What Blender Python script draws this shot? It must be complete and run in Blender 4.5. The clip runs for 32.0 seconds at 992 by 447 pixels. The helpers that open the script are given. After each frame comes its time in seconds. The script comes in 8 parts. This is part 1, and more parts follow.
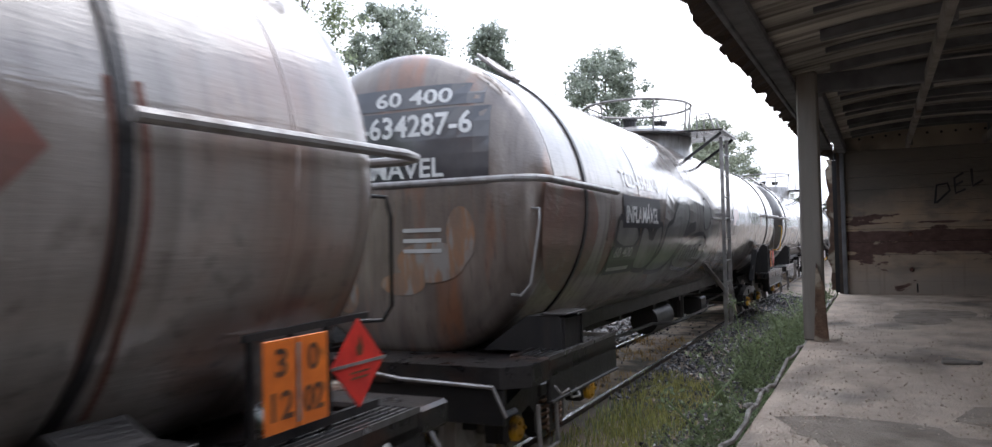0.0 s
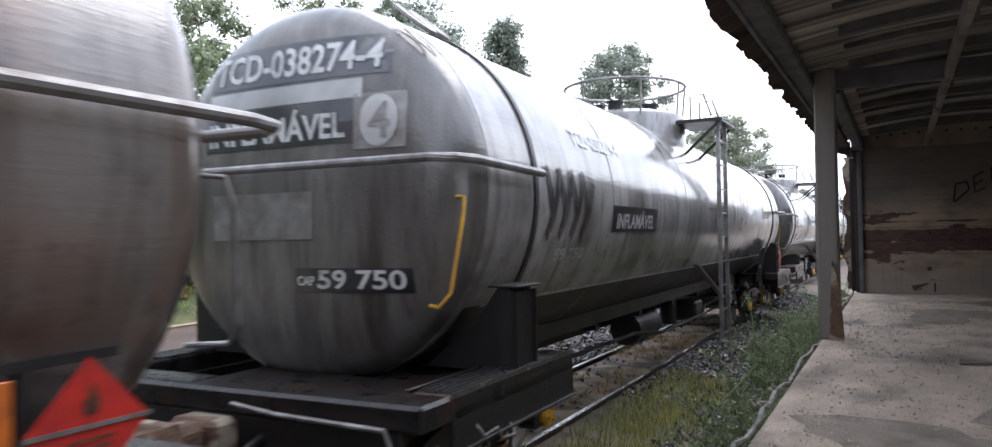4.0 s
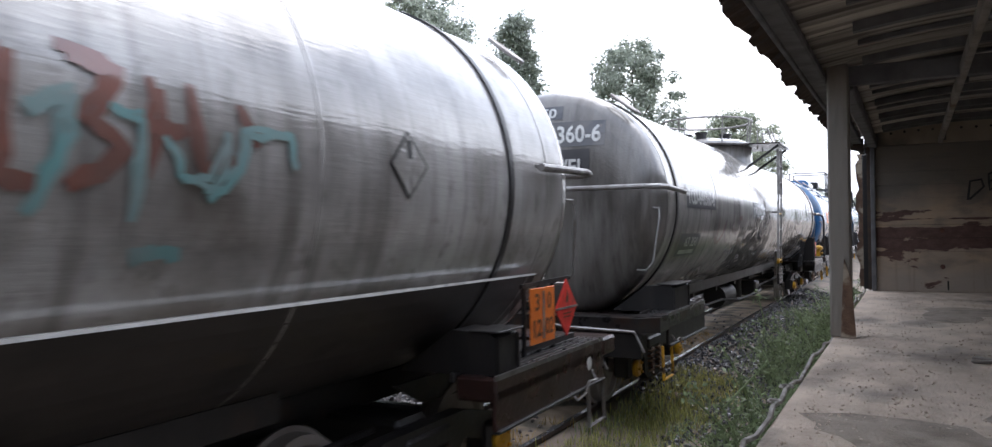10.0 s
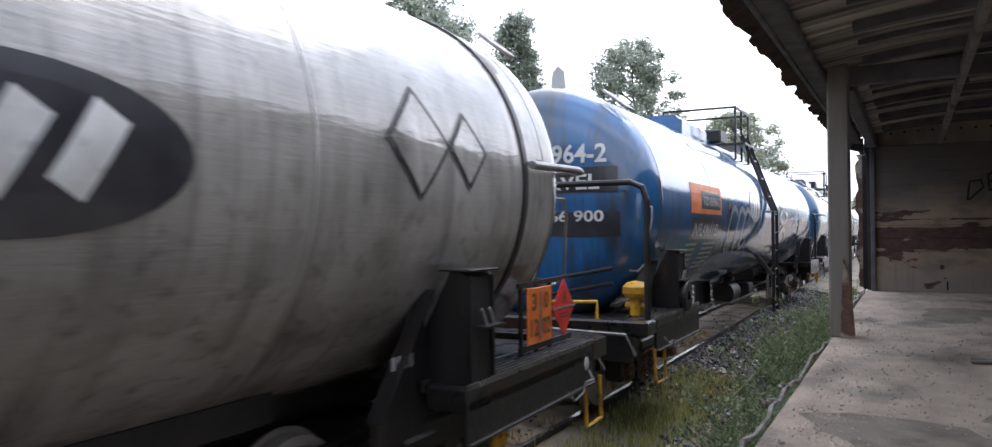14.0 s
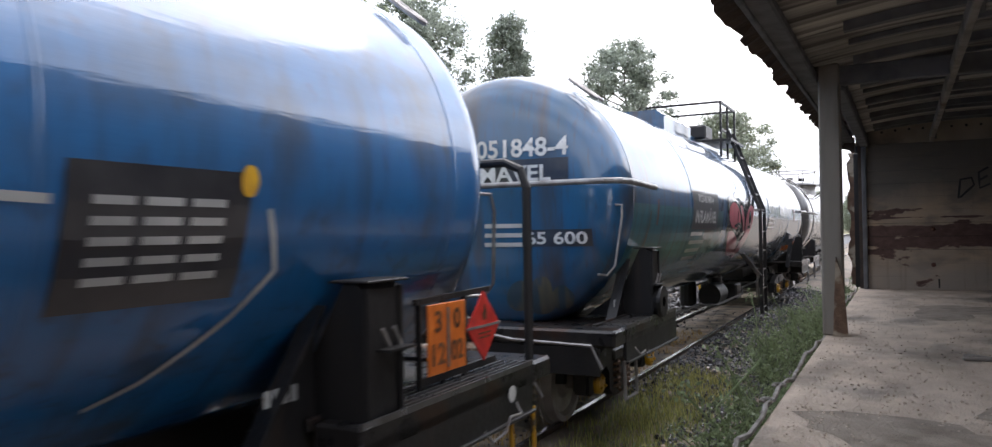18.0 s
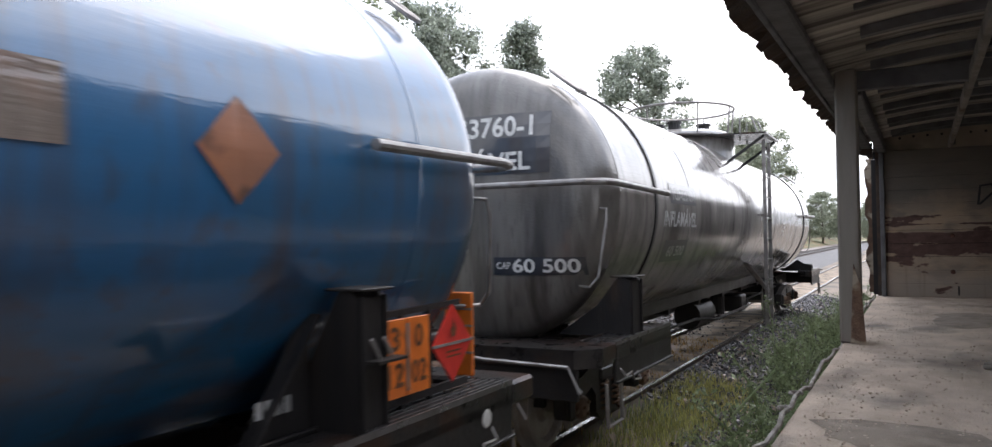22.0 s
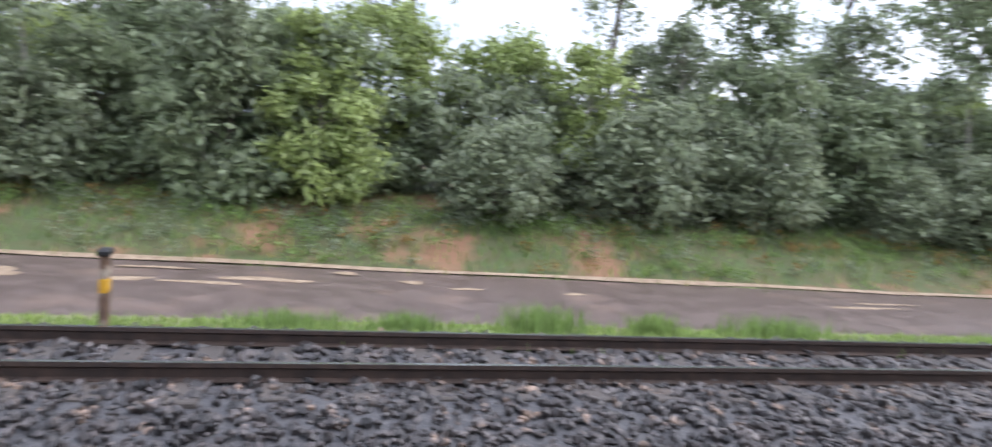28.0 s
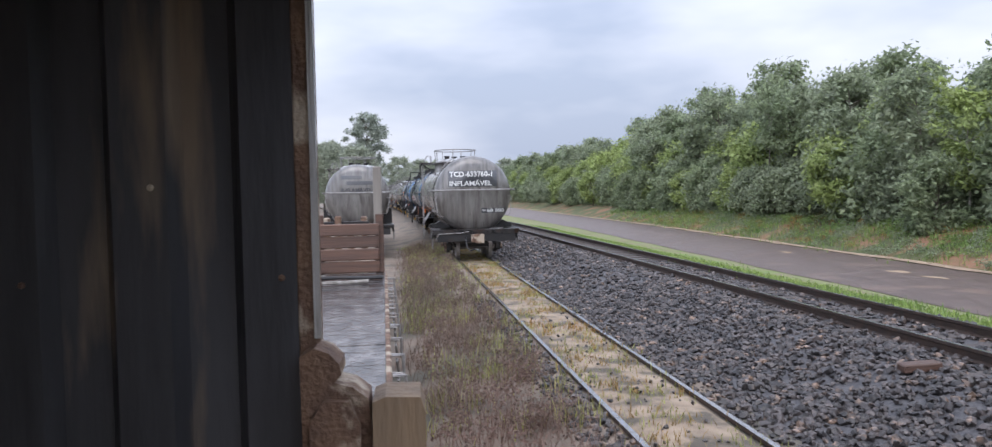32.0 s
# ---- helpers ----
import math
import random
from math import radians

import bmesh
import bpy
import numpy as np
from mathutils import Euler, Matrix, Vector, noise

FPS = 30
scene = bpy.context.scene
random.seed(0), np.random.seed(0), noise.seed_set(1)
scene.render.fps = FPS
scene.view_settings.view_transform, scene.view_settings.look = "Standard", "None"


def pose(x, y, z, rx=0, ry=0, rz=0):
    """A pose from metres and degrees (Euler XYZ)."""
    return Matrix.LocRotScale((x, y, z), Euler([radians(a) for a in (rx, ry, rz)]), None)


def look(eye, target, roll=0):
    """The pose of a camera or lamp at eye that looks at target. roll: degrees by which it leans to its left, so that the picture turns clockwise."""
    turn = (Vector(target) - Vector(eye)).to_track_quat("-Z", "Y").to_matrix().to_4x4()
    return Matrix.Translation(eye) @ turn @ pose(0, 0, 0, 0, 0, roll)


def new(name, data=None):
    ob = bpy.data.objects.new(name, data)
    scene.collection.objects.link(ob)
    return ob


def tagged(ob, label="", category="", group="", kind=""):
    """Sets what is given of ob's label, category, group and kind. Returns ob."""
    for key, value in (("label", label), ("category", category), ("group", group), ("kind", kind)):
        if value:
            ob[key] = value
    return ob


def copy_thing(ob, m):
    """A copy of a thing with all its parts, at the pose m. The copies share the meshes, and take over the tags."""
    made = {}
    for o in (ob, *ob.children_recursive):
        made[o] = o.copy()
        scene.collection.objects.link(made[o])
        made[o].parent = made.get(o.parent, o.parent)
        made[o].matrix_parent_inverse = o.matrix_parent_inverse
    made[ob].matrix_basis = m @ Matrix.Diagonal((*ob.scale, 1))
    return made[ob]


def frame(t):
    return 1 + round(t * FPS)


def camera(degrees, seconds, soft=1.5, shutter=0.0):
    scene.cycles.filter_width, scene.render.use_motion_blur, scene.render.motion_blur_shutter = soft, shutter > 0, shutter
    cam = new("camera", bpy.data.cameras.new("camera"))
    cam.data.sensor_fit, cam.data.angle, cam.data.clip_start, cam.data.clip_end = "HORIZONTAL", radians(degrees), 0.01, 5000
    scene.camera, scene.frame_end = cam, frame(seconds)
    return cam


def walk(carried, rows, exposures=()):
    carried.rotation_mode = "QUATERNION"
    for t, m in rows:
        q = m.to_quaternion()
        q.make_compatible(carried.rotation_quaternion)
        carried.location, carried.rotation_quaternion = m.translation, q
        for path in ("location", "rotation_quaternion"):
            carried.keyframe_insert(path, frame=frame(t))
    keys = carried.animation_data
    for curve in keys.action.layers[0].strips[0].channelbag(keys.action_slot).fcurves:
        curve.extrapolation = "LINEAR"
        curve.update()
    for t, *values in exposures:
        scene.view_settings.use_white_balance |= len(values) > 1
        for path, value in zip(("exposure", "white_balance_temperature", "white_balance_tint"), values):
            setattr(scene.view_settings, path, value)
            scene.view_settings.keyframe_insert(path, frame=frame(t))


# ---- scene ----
cam = camera(65.25, 32.0, soft=1.3, shutter=0.25)
# seconds, eye x y z, yaw, pitch, roll
PATH = [
    (0.0, 0.000, 0.000, 1.812, 25.87, 1.36, 1.40),
    (0.5, 0.000, 0.000, 1.812, 25.92, 1.04, 1.87),
    (1.0, 0.000, 0.000, 1.812, 26.00, 0.90, 1.86),
    (1.5, 0.000, 0.000, 1.812, 26.09, 0.85, 1.51),
    (2.0, 0.000, 0.000, 1.812, 26.43, 0.76, 1.35),
    (2.5, 0.000, 0.000, 1.812, 26.56, 0.65, 1.61),
    (3.0, 0.000, 0.000, 1.812, 26.68, 1.01, 1.20),
    (3.5, 0.000, 0.000, 1.812, 26.93, 1.18, 0.86),
    (4.0, 0.000, 0.000, 1.812, 26.89, 1.04, 0.93),
    (4.5, 0.000, 0.000, 1.812, 27.01, 0.93, 0.97),
    (6.5, 0.000, 0.000, 1.812, 27.56, 1.07, 0.95),
    (7.0, 0.000, 0.000, 1.812, 27.41, 1.14, 0.84),
    (7.5, 0.000, 0.000, 1.812, 27.51, 1.23, 0.68),
    (8.0, 0.000, 0.000, 1.812, 27.51, 0.97, 0.75),
    (8.5, 0.000, 0.000, 1.812, 27.50, 0.66, 1.05),
    (9.0, 0.000, 0.000, 1.812, 27.44, 0.80, 0.50),
    (9.5, 0.000, 0.000, 1.812, 27.94, 0.91, 0.77),
    (10.0, 0.000, 0.000, 1.812, 27.65, 0.71, 0.62),
    (10.5, 0.000, 0.000, 1.812, 27.79, 0.75, 0.60),
    (11.0, 0.000, 0.000, 1.812, 28.02, 0.64, 0.82),
    (11.5, 0.000, 0.000, 1.812, 27.65, 0.60, 0.73),
    (12.0, 0.000, 0.000, 1.812, 27.70, 0.80, 0.63),
    (12.5, 0.000, 0.000, 1.812, 27.87, 0.88, 0.70),
    (13.0, 0.000, 0.000, 1.812, 27.71, 1.09, 0.55),
    (13.5, 0.000, 0.000, 1.812, 27.97, 0.98, 0.46),
    (14.0, 0.000, 0.000, 1.812, 27.62, 0.65, 0.47),
    (14.5, 0.000, 0.000, 1.812, 28.11, 0.55, 0.54),
    (15.0, 0.000, 0.000, 1.812, 27.57, 1.07, 0.61),
    (15.5, 0.000, 0.000, 1.812, 27.06, 0.85, 0.54),
    (17.5, 0.000, 0.000, 1.812, 26.79, 0.89, 0.42),
    (18.0, 0.000, 0.000, 1.812, 27.14, 0.72, 0.88),
    (18.5, 0.000, 0.000, 1.812, 27.10, 0.79, 0.61),
    (19.0, 0.000, 0.000, 1.812, 27.26, 1.03, 0.61),
    (19.5, 0.000, 0.000, 1.812, 27.67, 0.99, 0.50),
    (20.0, 0.000, 0.000, 1.812, 27.91, 0.91, 0.78),
    (20.5, 0.000, 0.000, 1.812, 28.08, 0.93, 0.82),
    (21.0, 0.000, 0.000, 1.812, 28.27, 1.16, 0.59),
    (21.5, 0.000, 0.000, 1.812, 28.27, 1.28, 0.54),
    (22.0, 0.000, 0.000, 1.812, 28.21, 1.20, 0.81),
    (22.5, 0.000, 0.000, 1.812, 28.27, 1.09, 1.09),
    (23.0, 0.000, 0.000, 1.812, 28.93, 0.68, 1.70),
    (23.5, 0.000, 0.000, 1.812, 28.77, 0.22, 2.04),
    (24.0, 0.000, 0.000, 1.812, 29.20, 0.47, 1.88),
    (24.5, 0.000, 0.000, 1.812, 29.92, 0.68, 1.80),
    (26.5, -0.523, -0.117, 1.525, 49.24, -1.46, 0.07),
    (27.0, -0.542, -0.117, 1.944, 56.43, -3.67, -1.67),
    (27.5, -0.823, -0.117, 2.163, 60.25, -4.63, -4.36),
    (28.0, -0.823, -0.117, 2.163, 77.26, -5.28, -4.47),
    (28.3, -0.823, -0.117, 2.163, 93.99, -5.73, -3.75),
    (28.5, -0.823, -0.117, 2.163, 105.03, -7.66, -1.48),
    (28.6, -0.823, -0.117, 2.163, 108.03, -9.21, -2.36),
    (29.0, -0.823, -0.117, 2.163, 119.44, -10.81, -3.42),
    (29.3, -0.878, -0.117, 2.163, 131.16, -8.17, -2.17),
    (29.5, -0.878, -0.117, 2.163, 137.61, -5.58, -1.32),
    (30.0, -0.878, -0.117, 2.163, 153.76, -4.04, -0.65),
    (30.5, -0.900, -0.117, 2.163, 163.81, -3.18, -2.18),
    (31.0, -0.925, -0.117, 2.163, 168.48, -3.30, 0.09),
    (31.5, -0.885, -0.117, 2.163, 170.63, -2.77, 1.39),
    (32.0, -0.805, -0.117, 2.163, 173.64, -2.29, 1.13),
]
walk(cam, [(t, pose(x, y, z, 90 + p, r, w)) for t, x, y, z, w, p, r in PATH],
     exposures=[(t, e, 6330 if t < 18 else 6650 if t < 25 else 6230, 13.0 if t < 25 else 14.5) for t, e in ((0, 1.45), (0.6, 2.1), (1.2, 2.4), (2, 1.85), (3, 1.5), (4, 1.45), (15.5, 1.45), (18.5, 1.45), (22.3, 1.45), (23.2, 1.48), (24.2, 1.65), (24.5, 1.65), (26.5, 1.75), (28.2, 1.5), (29.0, 1.83), (30.3, 1.38), (31.2, 1.12), (32, 1.1))])

# ---- daylight under a rain sky ----
world = bpy.data.worlds.new("world")
scene.world = world
world.use_nodes = True
wn, wl = world.node_tree.nodes, world.node_tree.links
wn.clear()
w_out = wn.new("ShaderNodeOutputWorld")
w_bg = wn.new("ShaderNodeBackground")
w_sky = wn.new("ShaderNodeTexSky")
w_sky.sky_type = "NISHITA"
w_sky.sun_disc = False
w_sky.sun_elevation, w_sky.sun_rotation = radians(60), radians(8)
w_sky.air_density, w_sky.dust_density = 1.5, 4.0
w_sc = wn.new("ShaderNodeMix")
w_sc.data_type = "RGBA"
w_mul = wn.new("ShaderNodeVectorMath")
w_mul.operation = "SCALE"
w_mul.inputs["Scale"].default_value = 0.10
w_co = wn.new("ShaderNodeTexCoord")
w_map = wn.new("ShaderNodeMapping")
w_map.inputs["Scale"].default_value = (1.0, 1.0, 3.0)
w_no = wn.new("ShaderNodeTexNoise")
w_no.inputs["Scale"].default_value = 1.6
w_no.inputs["Detail"].default_value = 5
w_ra = wn.new("ShaderNodeValToRGB")
w_ra.color_ramp.elements[0].position, w_ra.color_ramp.elements[0].color = 0.42, (0.46, 0.53, 0.66, 1)
w_ra.color_ramp.elements[1].position, w_ra.color_ramp.elements[1].color = 0.72, (1.0, 1.02, 1.07, 1)
w_sc.inputs["Factor"].default_value = 0.88
wl.new(w_co.outputs["Generated"], w_map.inputs["Vector"])
wl.new(w_map.outputs["Vector"], w_no.inputs["Vector"])
wl.new(w_no.outputs["Fac"], w_ra.inputs["Fac"])
wl.new(w_sky.outputs["Color"], w_mul.inputs[0])
wl.new(w_mul.outputs["Vector"], w_sc.inputs["A"])
wl.new(w_ra.outputs["Color"], w_sc.inputs["B"])
w_dot = wn.new("ShaderNodeVectorMath")
w_dot.operation = "DOT_PRODUCT"
w_dot.inputs[1].default_value = (0.14, 0.50, 0.855)
w_gr = wn.new("ShaderNodeMapRange")
w_gr.inputs["From Min"].default_value, w_gr.inputs["From Max"].default_value = -1.0, 1.0
w_gr.inputs["To Min"].default_value, w_gr.inputs["To Max"].default_value = 0.36, 1.80
w_lit = wn.new("ShaderNodeVectorMath")
w_lit.operation = "SCALE"
wl.new(w_co.outputs["Generated"], w_dot.inputs[0])
wl.new(w_dot.outputs["Value"], w_gr.inputs["Value"])
wl.new(w_sc.outputs["Result"], w_lit.inputs[0])
wl.new(w_gr.outputs["Result"], w_lit.inputs["Scale"])
wl.new(w_lit.outputs["Vector"], w_bg.inputs["Color"])
w_bg.inputs["Strength"].default_value = 0.74
wl.new(w_bg.outputs["Background"], w_out.inputs["Surface"])
sun = new("sun", bpy.data.lights.new("sun", "SUN"))
sun.data.energy, sun.data.angle, sun.data.color = 0.5, radians(45), (1.0, 0.98, 0.96)
sun.matrix_world = look((5, 35, 61), (0, 0, 0))

# ---- materials ----
def mat(name, c1, c2, scale=4.0, rough=0.7, metal=0.0, bump=0.15, stretch=(1, 1, 1), c3=None, scale3=1.2, lo3=0.5, hi3=0.62,
        coat=0.0, rrange=0.15, bscale=None, rand=0.0, island=0.0, edge=(0.35, 0.68), trans=0.0, cior=1.5, crough=0.12, bstretch=None, drip=None, wave=0.0):
    """Two tones mixed by a noise, a third tone in blotches, fine bump, uneven gloss."""
    m = bpy.data.materials.new(name)
    m.use_nodes = True
    n, l = m.node_tree.nodes, m.node_tree.links
    b = n["Principled BSDF"]
    co = n.new("ShaderNodeTexCoord")
    mp = n.new("ShaderNodeMapping")
    mp.inputs["Scale"].default_value = stretch
    l.new(co.outputs["Object"], mp.inputs["Vector"])

    def noise_tex(s, d=6, vec=mp):
        t = n.new("ShaderNodeTexNoise")
        t.inputs["Scale"].default_value, t.inputs["Detail"].default_value = s, d
        l.new(vec.outputs[0], t.inputs["Vector"])
        return t

    def ramp(src, lo, hi):
        r = n.new("ShaderNodeMapRange")
        r.inputs["From Min"].default_value, r.inputs["From Max"].default_value = lo, hi
        l.new(src, r.inputs["Value"])
        return r.outputs["Result"]

    def mix(f, a, c):
        x = n.new("ShaderNodeMix")
        x.data_type = "RGBA"
        l.new(f, x.inputs["Factor"])
        for sock, val in (("A", a), ("B", c)):
            if isinstance(val, tuple):
                x.inputs[sock].default_value = (*val, 1)
            else:
                l.new(val, x.inputs[sock])
        return x.outputs["Result"]

    n1 = noise_tex(scale)
    col = mix(ramp(n1.outputs["Fac"], *edge), c1, c2)
    if c3:
        n3 = noise_tex(scale3, 8)
        col = mix(ramp(n3.outputs["Fac"], lo3, hi3), col, c3)
    if drip:
        md = n.new("ShaderNodeMapping")
        md.inputs["Scale"].default_value = (1.6, 6.5, 0.45)
        l.new(co.outputs["Object"], md.inputs["Vector"])
        nd = noise_tex(1.0, 7, md)
        rd = ramp(nd.outputs["Fac"], 0.50, 0.74)
        rd.node.inputs["To Max"].default_value = 0.75
        col = mix(rd, col, drip)
        ns = noise_tex(9.0, 8)
        rs_ = ramp(ns.outputs["Fac"], 0.56, 0.72)
        rs_.node.inputs["To Max"].default_value = 0.5
        col = mix(rs_, col, drip)
    if rand or island:
        src = n.new("ShaderNodeObjectInfo").outputs["Random"] if rand else n.new("ShaderNodeNewGeometry").outputs["Random Per Island"]
        hs = n.new("ShaderNodeHueSaturation")
        k = rand or island
        l.new(ramp(src, 0, 1), hs.inputs["Value"])
        hs.inputs["Value"].links[0].from_node.inputs["To Min"].default_value = 1 - k
        hs.inputs["Value"].links[0].from_node.inputs["To Max"].default_value = 1 + k
        l.new(col, hs.inputs["Color"])
        col = hs.outputs["Color"]
    l.new(col, b.inputs["Base Color"])
    bm_ = mp
    if bstretch:
        bm_ = n.new("ShaderNodeMapping")
        bm_.inputs["Scale"].default_value = bstretch
        l.new(co.outputs["Object"], bm_.inputs["Vector"])
    nf = noise_tex(bscale or scale * 6, 4, bm_)
    rr = n.new("ShaderNodeMapRange")
    rr.inputs["To Min"].default_value, rr.inputs["To Max"].default_value = max(0.03, rough - rrange), min(1, rough + rrange)
    l.new(n1.outputs["Fac"], rr.inputs["Value"])
    l.new(rr.outputs["Result"], b.inputs["Roughness"])
    b.inputs["Metallic"].default_value = metal
    if coat:
        b.inputs["Coat Weight"].default_value, b.inputs["Coat Roughness"].default_value, b.inputs["Coat IOR"].default_value = coat, crough, cior
    if bump:
        bp = n.new("ShaderNodeBump")
        bp.inputs["Strength"].default_value, bp.inputs["Distance"].default_value = bump, 0.02
        l.new(nf.outputs["Fac"], bp.inputs["Height"])
        if wave:
            nw = noise_tex(1.0, 2, co)
            nw.inputs["Scale"].default_value = 1.7
            bw = n.new("ShaderNodeBump")
            bw.inputs["Strength"].default_value, bw.inputs["Distance"].default_value = wave, 0.05
            l.new(nw.outputs["Fac"], bw.inputs["Height"])
            l.new(bw.outputs["Normal"], bp.inputs["Normal"])
        l.new(bp.outputs["Normal"], b.inputs["Normal"])
        if coat:
            l.new(bp.outputs["Normal"], b.inputs["Coat Normal"])
    if trans:
        b.inputs["Subsurface Weight"].default_value = 0
        tr = n.new("ShaderNodeBsdfTranslucent")
        l.new(col, tr.inputs["Color"])
        mx = n.new("ShaderNodeMixShader")
        mx.inputs["Fac"].default_value = trans
        l.new(b.outputs[0], mx.inputs[1])
        l.new(tr.outputs[0], mx.inputs[2])
        l.new(mx.outputs[0], n["Material Output"].inputs["Surface"])
    return m


WET = (7, 1.2, 0.7)
WETCOAT = dict(coat=1.0, cior=1.62, crough=0.06, rrange=0.08, bstretch=(46, 5, 46), bscale=1.0, wave=0.24)
WETBLUE = dict(WETCOAT, cior=1.75)
FILM = dict(coat=1.0, cior=1.7, crough=0.06, rrange=0.08, bstretch=(46, 5, 46), bscale=1.0)
GRAIN = (3, 1.0, 0.5)
M_GREY = mat("grey_tank_paint", (0.329, 0.306, 0.284), (0.189, 0.171, 0.153), 2.2, 0.5, 0.1, 0.10, GRAIN, (0.069, 0.058, 0.047), 1.3, 0.50, 0.68, **WETCOAT, drip=(0.050, 0.043, 0.036))
M_DUN = mat("dun_tank_paint", (0.378, 0.354, 0.325), (0.221, 0.207, 0.185), 2.2, 0.5, 0.1, 0.10, GRAIN, (0.088, 0.078, 0.066), 1.3, 0.52, 0.72, **WETCOAT, drip=(0.057, 0.049, 0.041))
M_PALE = mat("pale_grey_tank_paint", (0.409, 0.396, 0.382), (0.236, 0.223, 0.208), 2.4, 0.5, 0.1, 0.10, GRAIN, (0.080, 0.069, 0.059), 1.3, 0.50, 0.70, **WETCOAT, drip=(0.056, 0.048, 0.041))
M_RUST = mat("rust_stained_tank_paint", (0.285, 0.260, 0.236), (0.166, 0.140, 0.120), 1.3, 0.5, 0.1, 0.10, GRAIN, (0.20, 0.095, 0.055), 0.7, 0.55, 0.70, **WETCOAT, drip=(0.055, 0.036, 0.028))
# Near-black tone laid over the lower sides of some tanks.
M_BELLY = mat("near_black_belly", (0.022, 0.019, 0.018), (0.038, 0.032, 0.028), 2.0, 0.6, 0.0, 0.08, GRAIN, (0.014, 0.013, 0.012), 1.5, 0.5, 0.65, coat=0.35, cior=1.4, crough=0.2)
M_BLUE = mat("blue_tank_paint", (0.001, 0.120, 0.335), (0.002, 0.092, 0.245), 1.5, 0.45, 0.0, 0.04, GRAIN, (0.03, 0.032, 0.034), 1.3, 0.52, 0.70, **WETBLUE, drip=(0.010, 0.028, 0.055))
M_BLUE2 = mat("faded_blue_tank_paint", (0.002, 0.092, 0.225), (0.006, 0.072, 0.15), 1.2, 0.45, 0.0, 0.04, GRAIN, (0.055, 0.036, 0.026), 1.1, 0.49, 0.68, **WETBLUE, drip=(0.045, 0.030, 0.024))
M_ENDGREY = mat("dirt_caked_tank_end", (0.170, 0.159, 0.146), (0.098, 0.088, 0.078), 2.4, 0.5, 0.1, 0.12, GRAIN, (0.049, 0.041, 0.034), 1.6, 0.52, 0.70, drip=(0.035, 0.030, 0.026), **WETCOAT)
M_ENDRUST = mat("rust_caked_tank_end", (0.207, 0.168, 0.140), (0.110, 0.082, 0.066), 2.2, 0.5, 0.1, 0.12, GRAIN, (0.244, 0.104, 0.051), 1.3, 0.54, 0.68, drip=(0.049, 0.034, 0.027), **WETCOAT)
M_TEALPAINT = mat("dirty_teal_overpaint", (0.012, 0.155, 0.20), (0.03, 0.125, 0.145), 1.4, 0.45, 0.0, 0.04, GRAIN, (0.07, 0.08, 0.065), 1.2, 0.54, 0.74, **WETBLUE, drip=(0.04, 0.035, 0.028))
M_BLACK = mat("black_steel", (0.008, 0.008, 0.009), (0.019, 0.016, 0.015), 5, 0.5, 0.1, 0.25, coat=0.15, crough=0.25, c3=(0.034, 0.021, 0.015), scale3=3, lo3=0.6, hi3=0.75)
M_COLUMN = mat("dirty_brown_black_steel", (0.011, 0.0105, 0.011), (0.021, 0.018, 0.017), 3, 0.5, 0.1, 0.25, GRAIN, (0.036, 0.025, 0.019), 2.0, 0.58, 0.72, rrange=0.2)
M_DECK = mat("wet_deck_steel", (0.018, 0.017, 0.018), (0.045, 0.04, 0.037), 6, 0.3, 0.4, 0.2, c3=(0.05, 0.028, 0.02), scale3=3)
M_REDDECK = mat("wet_red_brown_steel", (0.048, 0.021, 0.017), (0.028, 0.016, 0.014), 5, 0.3, 0.3, 0.2)
M_STEEL = mat("bare_wet_steel", (0.30, 0.30, 0.31), (0.18, 0.17, 0.165), 8, 0.3, 0.85, 0.1)
M_BARS = mat("weathered_grey_bar", (0.34, 0.33, 0.32), (0.20, 0.18, 0.17), 9, 0.38, 0.5, 0.1)
M_RAIL = mat("rusty_rail_steel", (0.042, 0.03, 0.025), (0.075, 0.048, 0.036), 10, 0.55, 0.4, 0.3)
M_RAILTOP = mat("polished_rail_head", (0.42, 0.42, 0.44), (0.30, 0.29, 0.29), 12, 0.22, 0.9, 0.05)
M_WHEEL = mat("wheel_steel", (0.30, 0.275, 0.255), (0.22, 0.19, 0.165), 7, 0.4, 0.15, 0.2)
M_ORANGE = mat("orange_placard", (0.80, 0.20, 0.025), (0.62, 0.14, 0.02), 9, 0.4, 0, 0.05, c3=(0.30, 0.10, 0.03), scale3=6, lo3=0.62, hi3=0.7)
M_RED = mat("red_placard", (0.72, 0.045, 0.03), (0.52, 0.03, 0.025), 9, 0.4, 0, 0.05, c3=(0.2, 0.03, 0.02), scale3=6, lo3=0.62, hi3=0.7)
M_YELLOW = mat("chipped_yellow_paint", (0.72, 0.40, 0.02), (0.5, 0.25, 0.03), 11, 0.45, 0, 0.1, c3=(0.10, 0.06, 0.03), scale3=7, lo3=0.58, hi3=0.64)
M_WHITE = mat("stencil_white", (0.74, 0.74, 0.72), (0.52, 0.52, 0.50), 6, 0.5, 0, 0.02, c3=(0.25, 0.25, 0.25), scale3=9, lo3=0.6, hi3=0.72, **FILM)
M_PLATE = mat("stencil_black_ground", (0.022, 0.023, 0.03), (0.05, 0.05, 0.055), 4, 0.35, 0.2, 0.02, **FILM)
M_CODE = mat("worn_black_print", (0.06, 0.03, 0.02), (0.22, 0.08, 0.03), 14, 0.5, 0, 0)
